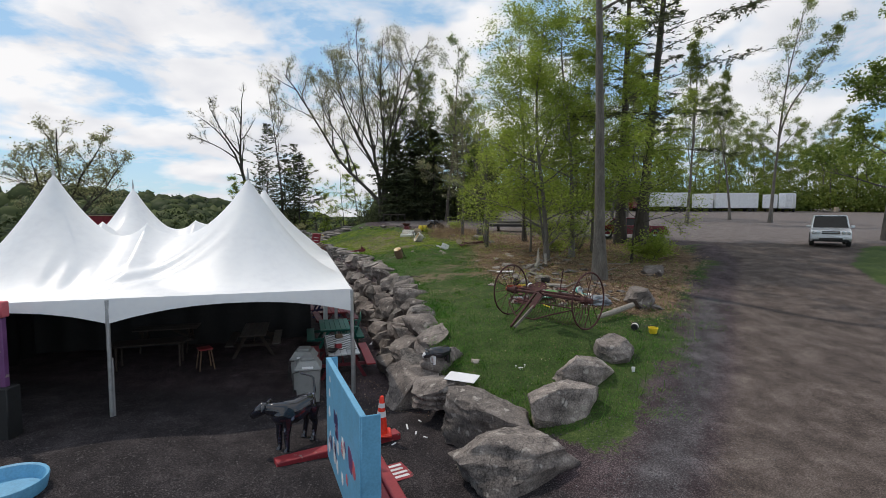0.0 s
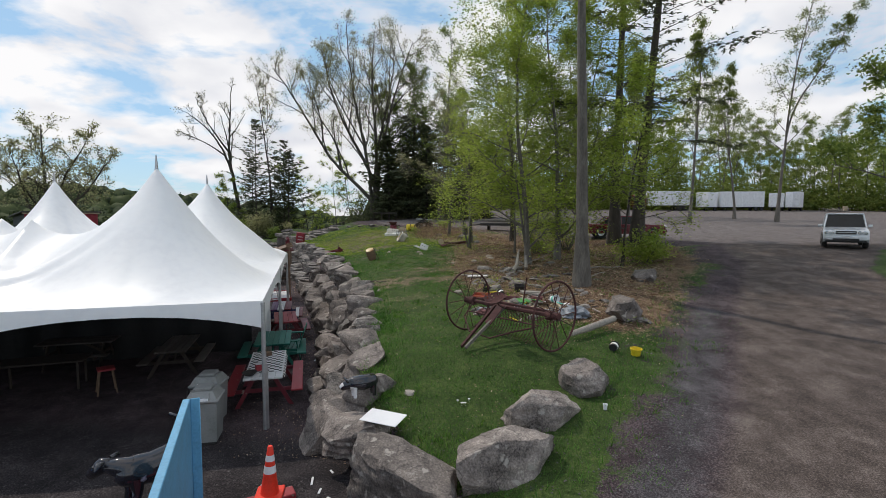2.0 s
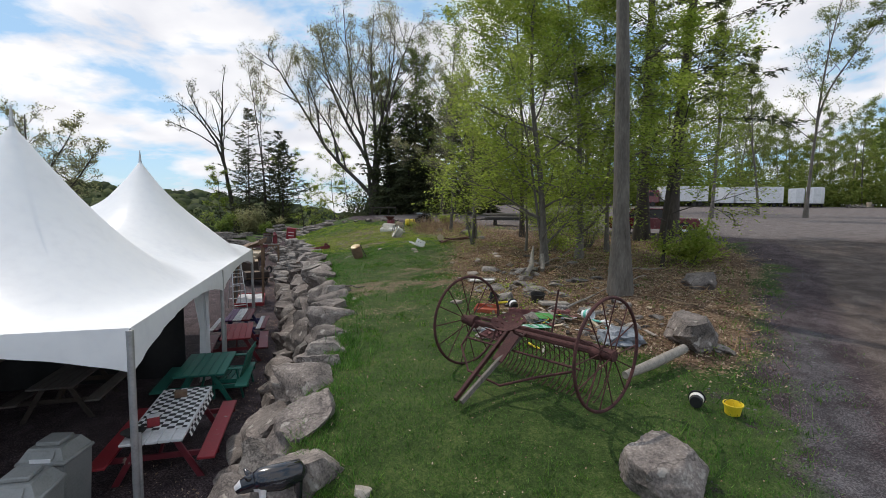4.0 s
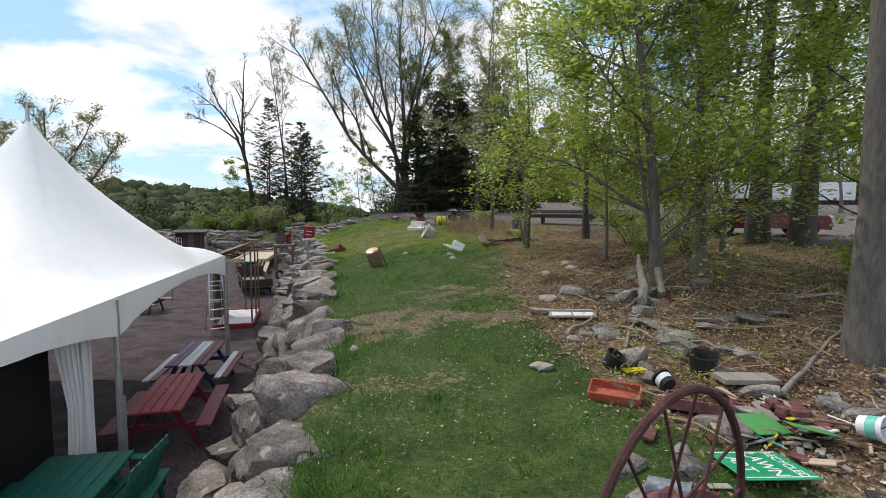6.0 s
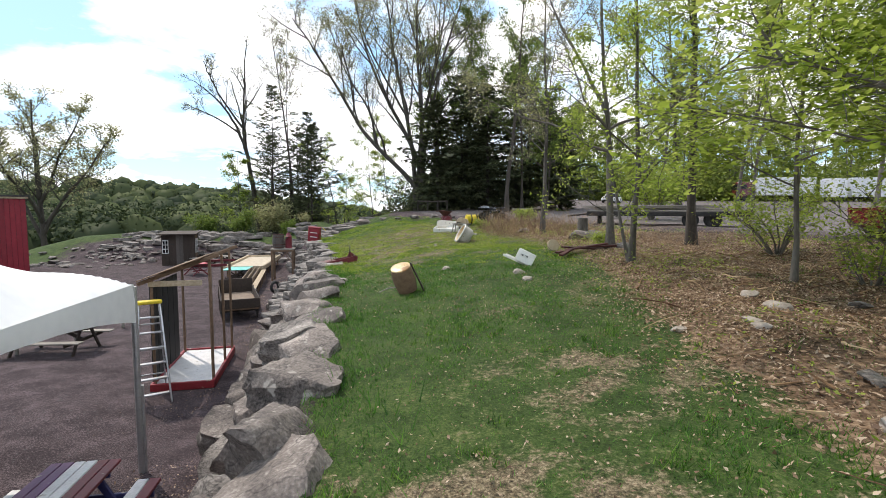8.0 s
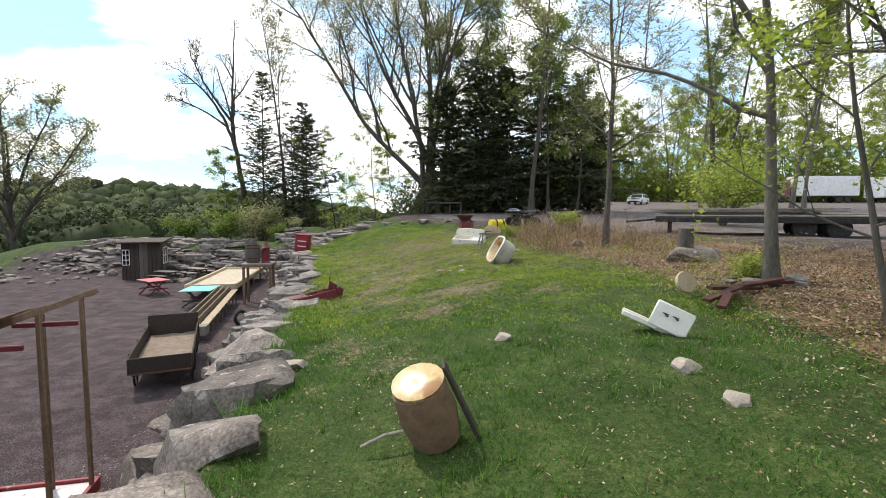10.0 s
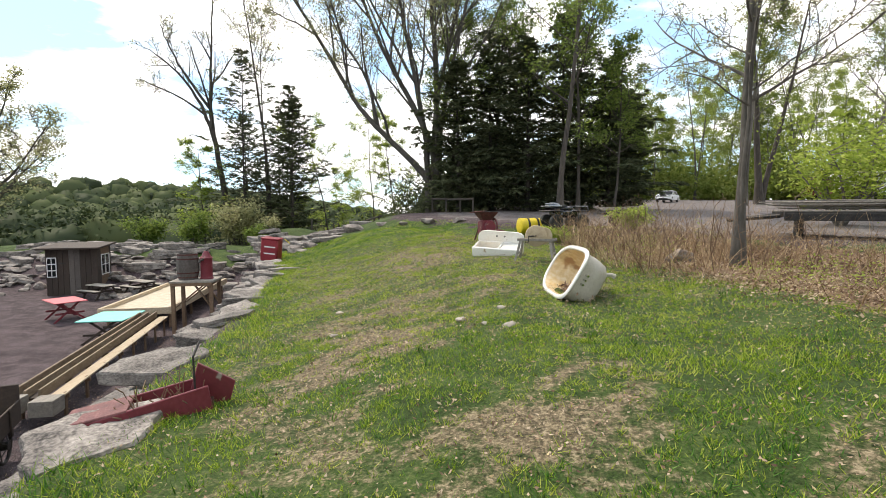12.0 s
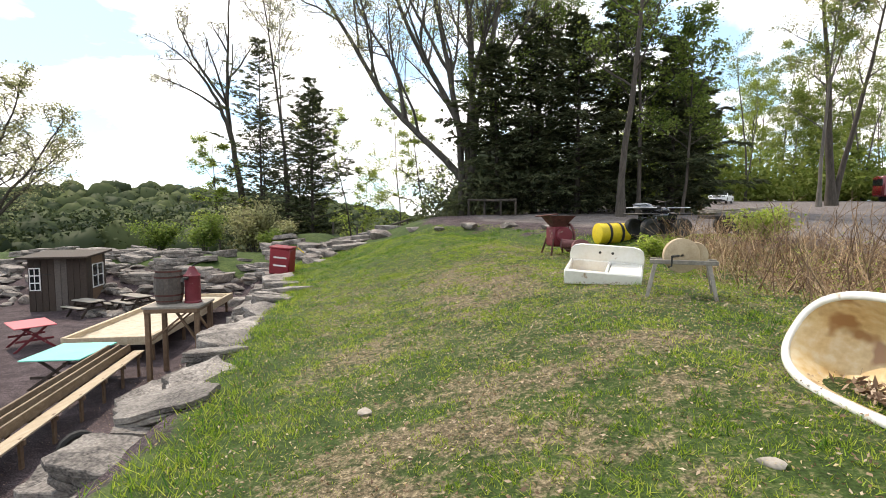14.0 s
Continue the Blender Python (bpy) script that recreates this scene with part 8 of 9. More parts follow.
# rotten red-brown planks and pale stones at the foot of the leaning tree
for i, (x, y, l, rz, tx) in enumerate(((1.45, 31.9, 1.3, -48, 6), (1.8, 32.3, 1.5, -60, -4), (2.2, 32.5, 1.2, -75, 8), (1.3, 31.5, 0.8, -30, 10), (2.6, 32.9, 1.0, -85, 3))):
    flat_board("rotten_plank", x, y, 0.12, l * 0.8, 0.05, "rust", "rotten red-brown plank in the dead leaves", rz, (tx, 4), 0.08, "plank", "rotten planks")
for i, (x, y, s) in enumerate(((2.5, 33.2, 0.2), (2.75, 33.05, 0.16), (3.3, 33.3, 0.24), (3.15, 33.0, 0.15), (2.2, 33.4, 0.14))):
    boulder(585 + i, x, y, height(x, y) + s * 0.3, s, s * 0.8, s * 0.6, i * 50, "pale stone at the foot of the leaning tree", "stones round the tree", level=2)
# stump on its stone
stp = thing("tree_stump", pose(2.72, 37.0, 1.6), "cut grey stump with spreading roots on a stone", "stump")
part("trunk", Solid().lathe([(0.3, -0.3), (0.24, -0.05), (0.2, 0.2), (0.19, 0.62), (0.185, 0.66), (0.0, 0.67)], 14), "bark", stp)
for i in range(5):
    q = i * 1.3
    part("root", Solid().tube([(0.15 * math.cos(q), 0.15 * math.sin(q), 0.1), (0.35 * math.cos(q), 0.35 * math.sin(q), -0.1), (0.55 * math.cos(q), 0.55 * math.sin(q), -0.28)], [0.09, 0.07, 0.03], 7), "bark", stp)
boulder(571, 2.85, 36.75, height(2.85, 36.75) + 0.12, 0.75, 0.55, 0.36, 20, "rounded boulder under the old stump")
boulder(572, 0.75, 41.6, height(0.75, 41.6) + 0.1, 0.32, 0.24, 0.26, 20, "squared pale stone block in the brush")

# ---- stone terraces beyond the yard ----
terrace = thing("stone_terrace", pose(0, 0, 0), "loose terraces of grey stone beyond the yard", "wall", kind="structure")
rnd = random.Random(77)
for i in range(230):
    u = rnd.random()
    x = -13.0 - 19.0 * u
    row = rnd.choice((0, 0, 1, 1, 2, 3))
    y = 53.6 + row * 1.15 + rnd.uniform(-0.35, 0.35) + 1.0 * math.sin(x * 0.35)
    if -27.2 < x < -22.6 and y < 56:
        y += 2.2
    if -20.5 < x < -13.5 and y < 54.8:
        y += 1.3
    s = rnd.uniform(0.25, 0.6) if row < 3 else rnd.uniform(0.3, 0.9)
    part("stone", rock_shape(1000 + i, s, s * rnd.uniform(0.5, 0.8), s * rnd.uniform(0.2, 0.5), 2), "slate" if i % 3 else "rock", terrace, angle=35, at=pose(x, y, height(x, y) + s * 0.12, 0, 0, rnd.uniform(-40, 40)))
for i in range(70):
    x, y = rnd.uniform(-42, -27), rnd.uniform(50, 56)
    s = rnd.uniform(0.2, 0.5)
    part("stone", rock_shape(1300 + i, s, s * 0.7, s * 0.4, 2), "slate", terrace, angle=35, at=pose(x, y, height(x, y) + s * 0.12, 0, 0, rnd.uniform(0, 180)))
for i in range(110):
    x = rnd.uniform(-33, -11.5)
    y = 56.2 + rnd.choice((0, 1.3, 2.4, 3.8)) + rnd.uniform(-0.3, 0.3) + 0.8 * math.sin(x * 0.4)
    s = rnd.uniform(0.4, 1.1)
    part("stone", slab_shape(2400 + i, s, s * rnd.uniform(0.4, 0.7), rnd.uniform(0.08, 0.2), 2), "slate", terrace, angle=25, at=pose(x, y, height(x, y) + 0.06, rnd.uniform(-5, 5), rnd.uniform(-5, 5), rnd.uniform(-25, 25)))
# rails and logs at the wood's edge
for i, (a, b) in enumerate((((-24, 67.5), (-12, 67.0)), ((-22, 66.5), (-15, 66.2)), ((-7.8, 64.0), (-4.9, 63.8)))):
    z = height(*a) + 0.95 - 0.3 * (i % 2)
    t = thing("pole_fence", pose(0, 0, 0), "rough pole rail at the wood's edge", "fence", "pole fences")
    part("rail", Solid().tube([(*a, z), ((a[0] + b[0]) / 2, (a[1] + b[1]) / 2, z - 0.05), (*b, height(*b) + 0.9 - 0.3 * (i % 2))], 0.07, 7), "bark_dark", t)
    for f in (0.02, 0.35, 0.68, 0.98):
        px, py = a[0] + (b[0] - a[0]) * f, a[1] + (b[1] - a[1]) * f
        part("post", Solid().tube([(px, py, height(px, py) - 0.1), (px, py, height(px, py) + 1.0)], 0.06, 7), "bark_dark", t)

# ---- vehicles round the parking ground ----
def car(m, paint_name, label, L=4.2, W=1.74, H=1.66, nose=1.05, suv=True, cat="car"):
    """A car facing -y: body with wheel arches, glazed cabin, lamps, mirrors."""
    t = thing("parked_car", m, label, cat)
    zb, zs = 0.3, 0.98 if suv else 0.86
    prof = [(-L / 2, 0.42), (-L / 2 + 0.04, 0.74), (-L / 2 + 0.16, 0.86), (-L / 2 + nose, zs + 0.02), (L / 2 - (0.1 if suv else 0.9), zs + 0.04), (L / 2 - 0.03, 0.9), (L / 2, 0.45), (L / 2 - 0.1, zb), (-L / 2 + 0.1, zb)]
    n = len(prof)
    s = Solid()
    rows = []
    for x, k in ((-W / 2, 0.93), (-W / 2 + 0.05, 1.0), (W / 2 - 0.05, 1.0), (W / 2, 0.93)):
        rows.append([(x, y * (0.985 if k < 1 else 1), zb + (z - zb) * k) for y, z in prof])
    s.add([p for r in rows for p in r], [(i * n + j, (i + 1) * n + j, (i + 1) * n + (j + 1) % n, i * n + (j + 1) % n) for i in range(3) for j in range(n)] + [tuple(range(n)), tuple(range(3 * n, 4 * n))[::-1]])
    part("body", s, paint_name, t, angle=35)
    y0, y1, y2, y3 = -L / 2 + nose, -L / 2 + nose + 0.62, L / 2 - (0.45 if suv else 1.25), L / 2 - (0.12 if suv else 0.7)
    wb, wt = W * 0.465, W * 0.405
    cab = [(-wb, y0, zs), (wb, y0, zs), (wb, y3, zs), (-wb, y3, zs), (-wt, y1, H - 0.04), (wt, y1, H - 0.04), (wt, y2, H - 0.04), (-wt, y2, H - 0.04)]
    part("cabin_glass", Solid().add(cab, [(0, 1, 5, 4), (1, 2, 6, 5), (2, 3, 7, 6), (3, 0, 4, 7), (4, 5, 6, 7)]), "glass_dark", t, "dark tinted windows", angle=20)
    part("roof", Solid().box((0, (y1 + y2) / 2, H - 0.02), (wt * 2 + 0.06, y2 - y1 + 0.08, 0.06), b=0.025), paint_name, t)
    for sgn in (-1, 1):
        for (ya, yb_) in ((y0, y1), (y3, y2)):
            part("pillar", Solid().tube([(sgn * wb * 1.01, ya, zs), (sgn * wt * 1.01, yb_, H - 0.03)], 0.035, 6), paint_name, t)
        ym = (y1 + y2) / 2
        part("pillar", Solid().tube([(sgn * wb * 1.015, ym, zs), (sgn * wt * 1.015, ym, H - 0.03)], 0.03, 6), paint_name, t)
        part("headlight", Solid().box((sgn * (W / 2 - 0.24), -L / 2 + 0.05, 0.74), (0.38, 0.12, 0.19), b=0.05), "chrome", t)
        part("tail_light", Solid().box((sgn * (W / 2 - 0.12), L / 2 - 0.02, 0.85), (0.18, 0.06, 0.2), b=0.02), "car_red", t)
        part("wing_mirror", Solid().box((sgn * (W / 2 + 0.1), y0 + 0.25, zs + 0.08), (0.2, 0.1, 0.13), b=0.03), paint_name, t)
        part("fog_lamp", Solid().box((sgn * (W / 2 - 0.25), -L / 2 + 0.0, 0.46), (0.16, 0.05, 0.09), b=0.02), "glass_dark", t)
        for y in (-L / 2 + 0.78, L / 2 - 0.78):
            tyre(t, (sgn * (W / 2 - 0.08), y, 0.34), 0.34, 0.21, 90, "aluminium")
    part("grille", Solid().box((0, -L / 2 + 0.01, 0.75), (0.78, 0.06, 0.16), b=0.02), "iron", t)
    part("grille_bar", Solid().box((0, -L / 2 - 0.024, 0.75), (0.74, 0.02, 0.035), b=0.006), "chrome", t)
    part("bumper", Solid().box((0, -L / 2 - 0.01, 0.48), (W * 0.92, 0.12, 0.2), b=0.04), paint_name, t)
    part("air_intake", Solid().box((0, -L / 2 - 0.072, 0.41), (1.0, 0.014, 0.12)), "iron", t)
    part("skirt", Solid().box((0, -L / 2 + 0.06, 0.32), (W * 0.9, 0.16, 0.1), b=0.02), "rubber", t)
    part("number_plate", Solid().box((0, -L / 2 - 0.078, 0.55), (0.3, 0.012, 0.12)), "paint_white", t, "plain plate with a blank bar")
    return t


car(on_land(20.6, 26.2, -36, 0, 0.94), "car_white", "white compact SUV parked facing the drive")
car(on_land(12.6, 33.4, 82), "car_red", "dark red saloon car parked behind the pines", L=4.6, H=1.38, nose=1.25, suv=False)
car(on_land(17.2, 94.5, -30), "trailer_white", "pale saloon car parked far off", L=4.6, H=1.4, nose=1.2, suv=False)


def box_trailer(m, L, label, H=2.7, W=2.5):
    t = thing("box_trailer", m, label, "trailer", "white box trailers")
    z0 = 0.75
    part("box", Solid().box((0, 0, z0 + H / 2), (L, W, H), b=0.04), "trailer_white", t)
    for i in range(int(L / 0.6)):
        x = -L / 2 + 0.3 + 0.6 * i
        for s in (-1, 1):
            part("rib", Solid().box((x, s * (W / 2 + 0.008), z0 + H / 2), (0.04, 0.02, H - 0.2)), "trailer_white", t)
    part("chassis", Solid().box((0, 0, z0 - 0.1), (L * 0.95, 0.9, 0.2)), "iron", t)
    for x in (L * 0.32, L * 0.45):
        for s in (-1, 1):
            tyre(t, (x, s * 0.95, 0.4), 0.4, 0.3, 0, "iron")
    for s in (-1, 1):
        part("landing_leg", Solid().box((-L * 0.33, s * 0.7, 0.5), (0.14, 0.14, 1.0)), "iron", t)
    part("door", Solid().box((-L / 2 - 0.012, 0.62, z0 + H / 2), (0.025, 1.16, H - 0.16)), "trailer_white", t)
    part("door", Solid().box((-L / 2 - 0.012, -0.62, z0 + H / 2), (0.025, 1.16, H - 0.16)), "trailer_white", t)
    part("bumper", Solid().box((L / 2, 0, 0.6), (0.12, W * 0.9, 0.14)), "iron", t)
    return t


for x, y, rz, L, lab in ((56.3, 107.0, 40, 4.6, "white box trailer, its end doors to the yard"), (63.7, 108.0, -3, 9.0, "white box trailer with faint worn lettering"), (71.0, 107.0, 52, 4.2, "white box trailer among thin trees"), (74.7, 107.0, 46, 4.2, "short white box trailer among thin trees")):
    box_trailer(on_land(x, y, rz), L, lab, H=2.9 + 0.5 * (x % 1))
bt2 = thing("box_truck", on_land(46.0, 108.0, -3), "red-cabbed truck with a long white box body", "truck")
part("box", Solid().box((2.6, 0, 2.55), (9.2, 2.5, 3.0), b=0.05), "trailer_white", bt2)
for i in range(13):
    part("rib", Solid().box((-1.7 + 0.7 * i, -1.26, 2.55), (0.05, 0.02, 2.8)), "trailer_white", bt2)
part("cab", Solid().box((-3.6, 0, 2.0), (2.6, 2.3, 2.7), b=0.2), "car_red", bt2)
part("windscreen", Solid().box((-4.8, 0, 2.5), (0.25, 2.0, 0.9), b=0.03), "glass_dark", bt2)
part("side_window", Solid().box((-3.9, -1.15, 2.5), (0.9, 0.06, 0.7), b=0.02), "glass_dark", bt2)
for x in (-3.6, 4.5, 5.7):
    for s in (-1, 1):
        tyre(bt2, (x, s * 1.0, 0.5), 0.5, 0.3, 0, "iron")


def flatbed():
    t = thing("flatbed_trailer", on_land(8.1, 44.2, -20, -0.12), "low flatbed trailer stacked with grey boards", "trailer")
    L, W = 7.4, 2.2
    part("deck_frame", Solid().box((0, 0, 0.72), (L, W, 0.14)), "iron", t)
    rnd = random.Random(12)
    for i in range(8):
        part("deck_board", Solid().box((0, -W / 2 + W * (i + 0.5) / 8, 0.81), (L, W / 8 - 0.015, 0.04)), "wood_grey", t)
    for i in range(16):
        x0, ln = rnd.uniform(-4.2, -2.6), rnd.uniform(4.5, 7.2)
        y0 = rnd.uniform(-0.9, 0.9)
        part("loose_board", Solid().plank((x0, y0, 0.87 + 0.03 * i * 0.5), (x0 + ln, y0 + rnd.uniform(-0.2, 0.2), 0.87 + 0.03 * i * 0.5 + rnd.uniform(-0.01, 0.03)), 0.2, 0.03), "wood_grey", t)
    for x in (1.2, 2.2):
        for s in (-1, 1):
            tyre(t, (x, s * 0.85, 0.38), 0.38, 0.25, 0, "iron")
    part("side_rail", Solid().box((0, -W / 2 - 0.03, 0.66), (L, 0.05, 0.2)), "iron", t)
    part("drawbar", Solid().tube([(-L / 2, 0.5, 0.68), (-L / 2 - 1.2, 0, 0.55)], 0.06, 6).tube([(-L / 2, -0.5, 0.68), (-L / 2 - 1.2, 0, 0.55)], 0.06, 6), "iron", t)
    part("jack_stand", Solid().box((-L / 2 + 0.5, 0, 0.33), (0.16, 0.5, 0.68)), "iron", t)


flatbed()
heap2 = thing("scrap_heap", on_land(81.0, 104), "low heap of scrap and brush by the trailers", "heap")
rnd = random.Random(41)
hs = Solid()
for i in range(30):
    hs.plank((rnd.uniform(-3, 3), rnd.uniform(-1, 1), 0.1), (rnd.uniform(-3, 3), rnd.uniform(-1, 1), rnd.uniform(0.3, 0.9)), 0.2, 0.05)
part("boards", hs, "wood_grey", heap2)
part("pallet", Solid().box((2, 0, 0.6), (0.7, 0.5, 1.1)), "wood_tan", heap2)

# ---- grass, leaves, brush ----
def scatter(seed, n, x0, x1, y0, y1, share):
    """n tries at random places; share(x, y) is the chance to keep one."""
    rg = np.random.default_rng(seed)
    x, y = rg.uniform(x0, x1, n), rg.uniform(y0, y1, n)
    k = rg.random(n) < share(x, y)
    return rg, x[k], y[k]


def patchy(x, y, s):
    return 0.5 + 0.25 * (np.sin(x * s + 1.3 * np.sin(y * s * 0.7)) + np.sin(y * s * 1.3 + 1.7 * np.sin(x * s * 0.6 + 2)))


def lawn_share(x, y):
    tx, rx = top_x(y), ragged(x, y)
    a = smooth(-0.55, 0.1, x - tx) * smooth(1.0, -1.3, x - rx)
    a = a * (1 - 0.82 * np.clip(bare_share(x, y) * 1.2, 0, 1)) * (1 - 0.85 * wood_share(x, y))
    return np.clip(a, 0, 1)


def blades(name, rg, x, y, h, w, lean):
    n = len(x)
    z = land(x, y) - 0.01
    q = rg.uniform(0, 2 * math.pi, n)
    dx, dy = np.cos(q) * w, np.sin(q) * w
    lx, ly = rg.normal(0, lean, n) * h, rg.normal(0, lean, n) * h
    a = np.stack([x - dx, y - dy, z], -1)
    b = np.stack([x + dx, y + dy, z], -1)
    c = np.stack([x + lx, y + ly, z + h], -1)
    return fast_mesh(name, np.stack([a, b, c], 1).reshape(-1, 3), np.arange(3 * n).reshape(-1, 3))


def make_grass():
    def upper(x, y):
        return smooth(33, 37.5, y + 0.3 * x) * smooth(53, 47, y)
    rg, x, y = scatter(1, 1500000, -14, 10, 8.5, 56, lambda x, y: lawn_share(x, y) * (0.42 + 0.58 * tufted(x, y)) * (1 - 0.45 * upper(x, y)))
    tall = value_noise(x, y, 0.9, 5)
    h = rg.uniform(0.02, 0.055, len(x)) * (0.5 + 1.1 * tall) * (1 + 1.1 * smooth(0.9, 0, x - top_x(y)))
    dry = y + 0.3 * x + rg.normal(0, 1.5, len(y)) + 5 * value_noise(x, y, 1.6, 6) > 35.5
    for pick, mat, label in ((~dry, "grass_blade", "short uneven spring grass of the lawn"), (dry, "grass_dry", "thin yellowing grass of the upper lawn")):
        me = blades("lawn_grass", rg, x[pick], y[pick], h[pick], 0.0055, 0.65)
        me.materials.append(M[mat])
        tagged(new("lawn_grass", me), label, "grass", kind="stuff")
    # separate tufts on the thin upper lawn
    rg, cx, cy = scatter(9, 52000, -11, 1.5, 31, 50, lambda x, y: smooth(-0.3, 0.3, x - top_x(y)) * (0.04 + 0.8 * tufted(x, y)) * (1 - 0.9 * wood_share(x, y)))
    k = 8
    size = rg.uniform(0.5, 1.4, len(cx))
    x = (cx[:, None] + rg.normal(0, 0.022, (len(cx), k)) * size[:, None]).ravel()
    y = (cy[:, None] + rg.normal(0, 0.022, (len(cx), k)) * size[:, None]).ravel()
    me = blades("short_tufts", rg, x, y, rg.uniform(0.02, 0.06, len(x)) * np.repeat(size, k), 0.0048, 0.7)
    me.materials.append(M["grass_dry"])
    tagged(new("short_tufts", me), "short tufts of sunlit grass with soil between", "grass", kind="stuff")
    rg, x, y = scatter(10, 190000, -11, 3, 26, 50, lambda x, y: smooth(-0.3, 0.3, x - top_x(y)) * (0.06 + 0.5 * (1 - tufted(x, y))) * (0.1 + 0.9 * upper(x, y)))
    me = flakes("dead_thatch", rg, x, y, 0.014, 0.7, 0.008)
    me.materials.append(M["straw"])
    tagged(new("dead_thatch", me), "bits of brown dead leaf and straw between the grass", "leaf litter", kind="stuff")
    # clumps of coarser, darker grass all over the lawn
    rg, cx, cy = scatter(8, 20000, -14, 10, 9, 56, lambda x, y: lawn_share(x, y) * smooth(0.5, 0.62, value_noise(x, y, 0.7, 8)) * (0.9 - 0.7 * upper(x, y)))
    k = 16
    x = (cx[:, None] + rg.normal(0, 0.045, (len(cx), k))).ravel()
    y = (cy[:, None] + rg.normal(0, 0.045, (len(cx), k))).ravel()
    me = blades("grass_clumps", rg, x, y, rg.uniform(0.045, 0.12, len(x)), 0.006, 0.5)
    me.materials.append(M["clump_blade"])
    tagged(new("grass_clumps", me), "darker clumps of coarse grass in the lawn", "grass", kind="stuff")
    # long tufts along the wall and round the stones
    rg, x, y = scatter(2, 90000, -14, 10, 8.5, 54, lambda x, y: np.exp(-((x - top_x(y) - 0.15) / 0.45) ** 2) * (value_noise(x, y, 0.6, 9) > 0.55) * np.where(y > 31, 0.5, 1) + 0.35 * np.exp(-((x - road_x(y) + 0.7) / 0.6) ** 2) * (y < 26))
    me = blades("long_grass", rg, x, y, rg.uniform(0.1, 0.3, len(x)) * np.where(y > 31, 0.6, 1), 0.008, 0.4)
    me.materials.append(M["grass_blade"])
    tagged(new("long_grass", me), "longer grass tufts along the wall and verge", "grass", kind="stuff")


def flakes(name, rg, x, y, size, tilt, dz):
    n = len(x)
    c = np.stack([x, y, land(x, y) + dz + rg.uniform(0, 0.03, n)], -1)
    nrm = rg.normal(0, tilt, (n, 3)); nrm[:, 2] = 1
    nrm /= np.linalg.norm(nrm, axis=1)[:, None]
    a = np.cross(nrm, rg.normal(0, 1, (n, 3))); a /= np.linalg.norm(a, axis=1)[:, None]
    b = np.cross(nrm, a)
    s = size * rg.uniform(0.5, 1.4, n)[:, None]
    # ragged, curled outlines
    k = rg.uniform(0.45, 1.25, (4, n, 1))
    up = nrm * s * rg.uniform(-0.35, 0.5, (2, n, 1))
    v = np.stack([c + a * s * k[0] + up[0], c + b * s * 0.55 * k[1] + a * s * (k[0] - 0.8) * 0.6, c - a * s * k[2] + up[1], c - b * s * 0.55 * k[3] - a * s * (k[1] - 0.8) * 0.6], 1).reshape(-1, 3)
    return fast_mesh(name, v, np.arange(4 * n).reshape(-1, 4))


def make_litter():
    rg, x, y = scatter(3, 460000, -3, 13, 12, 47, lambda x, y: wood_share(x, y) * (0.3 + 0.7 * value_noise(x, y, 0.8, 12)))
    me = flakes("leaf_litter", rg, x, y, 0.028, 0.45, 0.012)
    me.materials.append(M["dead_leaf"])
    tagged(new("leaf_litter", me), "brown and tan dead leaves under the trees", "leaf litter", kind="stuff")
    rg, x, y = scatter(4, 300000, -14, 8, 10, 56, lambda x, y: (0.05 + 0.3 * value_noise(x, y, 1.1, 11) ** 2) * lawn_share(x, y) + 0.9 * np.clip(bare_share(x, y), 0, 1) * smooth(-0.3, 0.3, x - top_x(y)) + 0.7 * np.exp(-((x - foot_x(y) + 0.5) / 0.9) ** 2) * (patchy(x, y, 1.3) > 0.45))
    n = len(x)
    me = flakes("lawn_leaves", rg, x, y, 0.017, 0.5, 0.025)
    me.materials.append(M["dead_leaf"])
    tagged(new("lawn_leaves", me), "pale dead leaves and straw caught in the grass", "leaf litter", kind="stuff")


